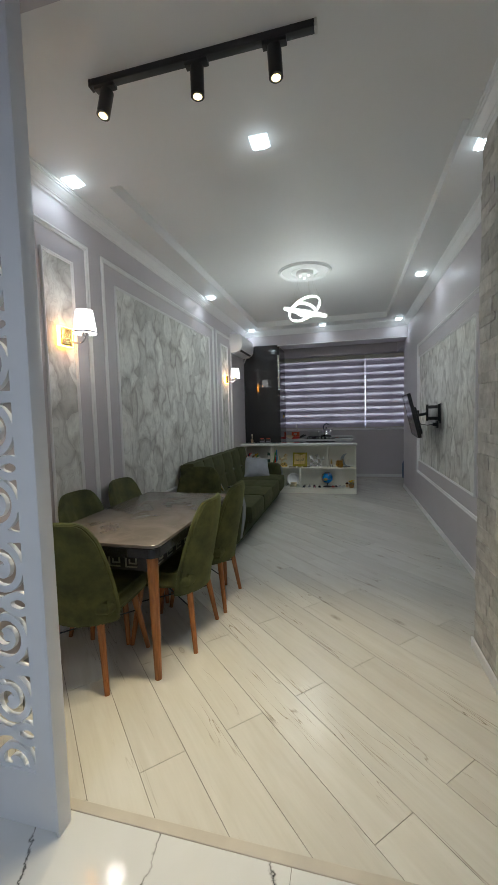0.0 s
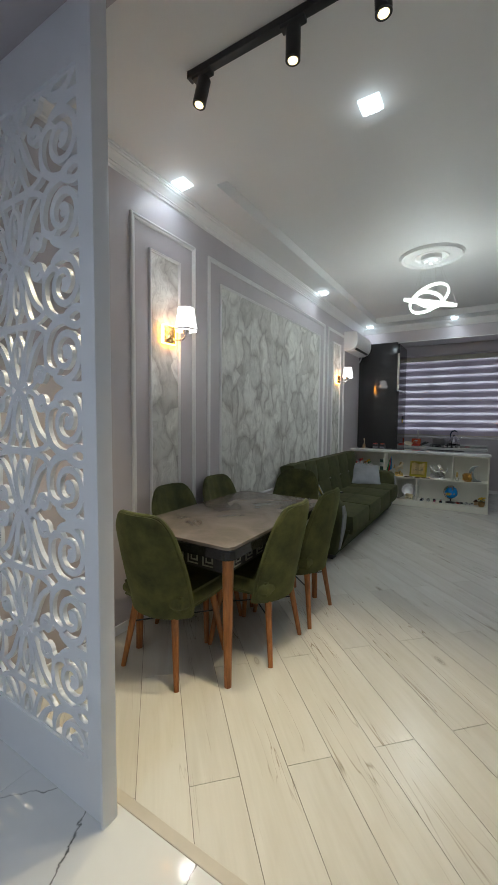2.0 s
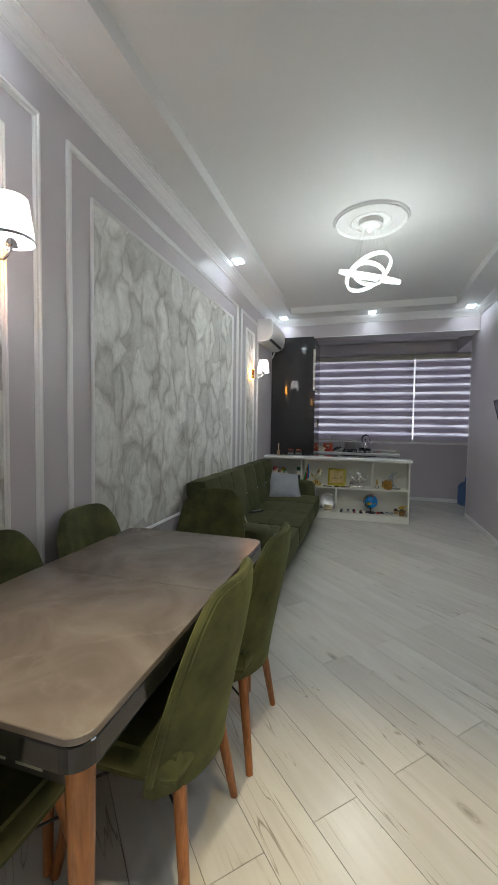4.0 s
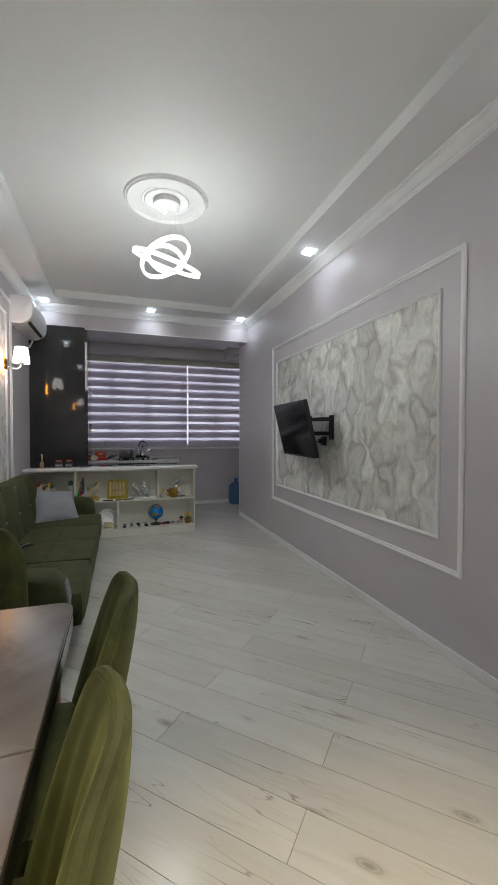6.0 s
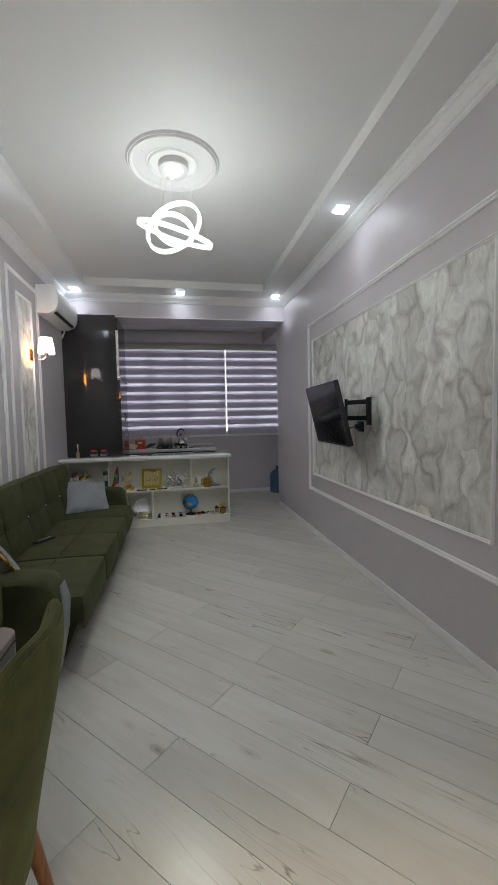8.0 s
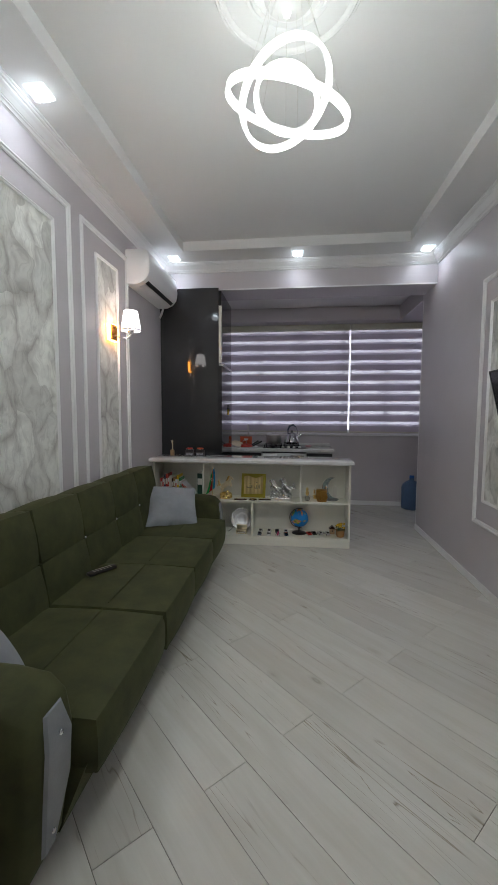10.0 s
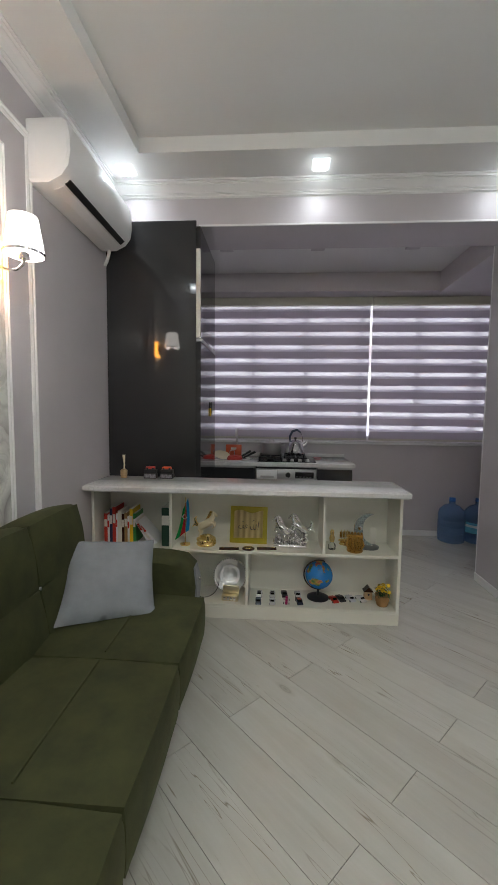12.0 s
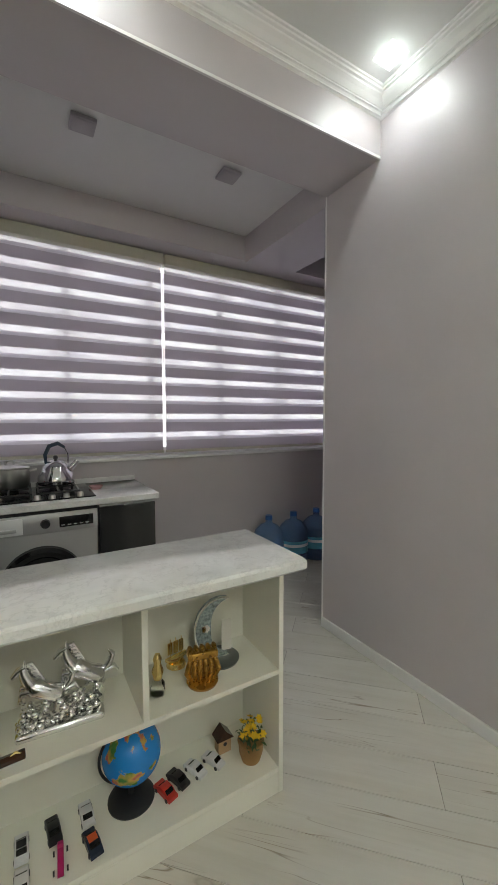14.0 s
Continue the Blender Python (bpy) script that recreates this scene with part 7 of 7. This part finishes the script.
def planks():
    floor_ob = bpy.data.objects["floor"]
    g = 0.0012
    turn = Matrix.Rotation(radians(-45), 4, "Z")
    k = -12
    while k < 46:
        u0 = U0 + k * PW
        off = V0 if k % 2 == 0 else V0 + PL / 2
        j = -6
        while j < 8:
            va = off + j * PL
            j += 1
            uc, vc = u0 + PW / 2, va + PL / 2
            cx, cy = (uc + vc) / R2, (uc - vc) / R2
            corners = [((u + v) / R2, (u - v) / R2) for u, v in ((u0 + g, va + g), (u0 + PW - g, va + g), (u0 + PW - g, va + PL - g), (u0 + g, va + PL - g))]
            polys = [clip_poly(corners, LX - 0.01, RX + 0.02, 1.125, BEAM_Y1), clip_poly(corners, LX - 0.01, 2.62, BEAM_Y1, FAR_Y + 0.01)]
            polys = [p for p in polys if len(p) >= 3]
            if not polys:
                continue
            inv = (Matrix.Translation((cx, cy, 0)) @ turn).inverted()
            verts, faces = [], []
            for p in polys:
                n = len(p)
                b = len(verts)
                for z in (0.0, -0.005):
                    for x, y in p:
                        w = inv @ Vector((x, y, z))
                        verts.append((w.x, w.y, w.z))
                faces.append(tuple(range(b, b + n)))
                for i in range(n):
                    faces.append((b + i, b + n + i, b + n + (i + 1) % n, b + (i + 1) % n))
            me = bpy.data.meshes.new("plank")
            me.from_pydata(verts, [], faces)
            bm = bmesh.new()
            bm.from_mesh(me)
            bmesh.ops.recalc_face_normals(bm, faces=bm.faces[:])
            if max(f.normal.z for f in bm.faces) < 0.5:
                bmesh.ops.reverse_faces(bm, faces=bm.faces[:])
            bm.to_mesh(me)
            bm.free()
            me.materials.append(PLANK)
            ob = new("plank", me)
            ob.matrix_basis = Matrix.Translation((cx, cy, 0)) @ turn
            ob.parent = floor_ob
        k += 1


planks()


def hall_tiles():
    floor_ob = bpy.data.objects["hall_floor"]
    xs = [-2.0, -1.45, -0.25, 0.95, 1.2]
    ys = [-2.6, -1.8, -1.2, -0.6, 0.0, 0.6, 1.098]
    for x0, x1 in zip(xs, xs[1:]):
        for y0, y1 in zip(ys, ys[1:]):
            bm = boxed(x0 + 0.0008, x1 - 0.0008, y0 + 0.0008, y1 - 0.0008, -0.006, 0.0, bevel=0.0006, seg=1)
            part("tile", bm, HALL_TILE, floor_ob, smooth=False)


hall_tiles()


def stones():
    """Split stone pieces set in uneven courses over the pier."""
    rng = random.Random(4)
    wall = bpy.data.objects["wall_stone"]
    z = 0.0
    while z < 2.80:
        h = min(rng.uniform(0.045, 0.085), 2.808 - z)
        y = STONE_Y + 0.022
        while y > 1.14:
            l = rng.uniform(0.10, 0.26)
            y1 = max(1.14, y - l)
            d = rng.uniform(0.006, 0.016)
            bm = B()
            box(bm, STONE_X - d, STONE_X + 0.001, y1 + 0.001, y - 0.001, z + 0.001, z + h - 0.001)
            bmesh.ops.subdivide_edges(bm, edges=bm.edges[:], cuts=1, use_grid_fill=True)
            for v in bm.verts:
                if v.co.x < STONE_X - 0.003:
                    v.co.x += rng.uniform(-0.003, 0.003)
            part("stone", bm, STONE, wall, smooth=False)
            y = y1
        z += h


stones()
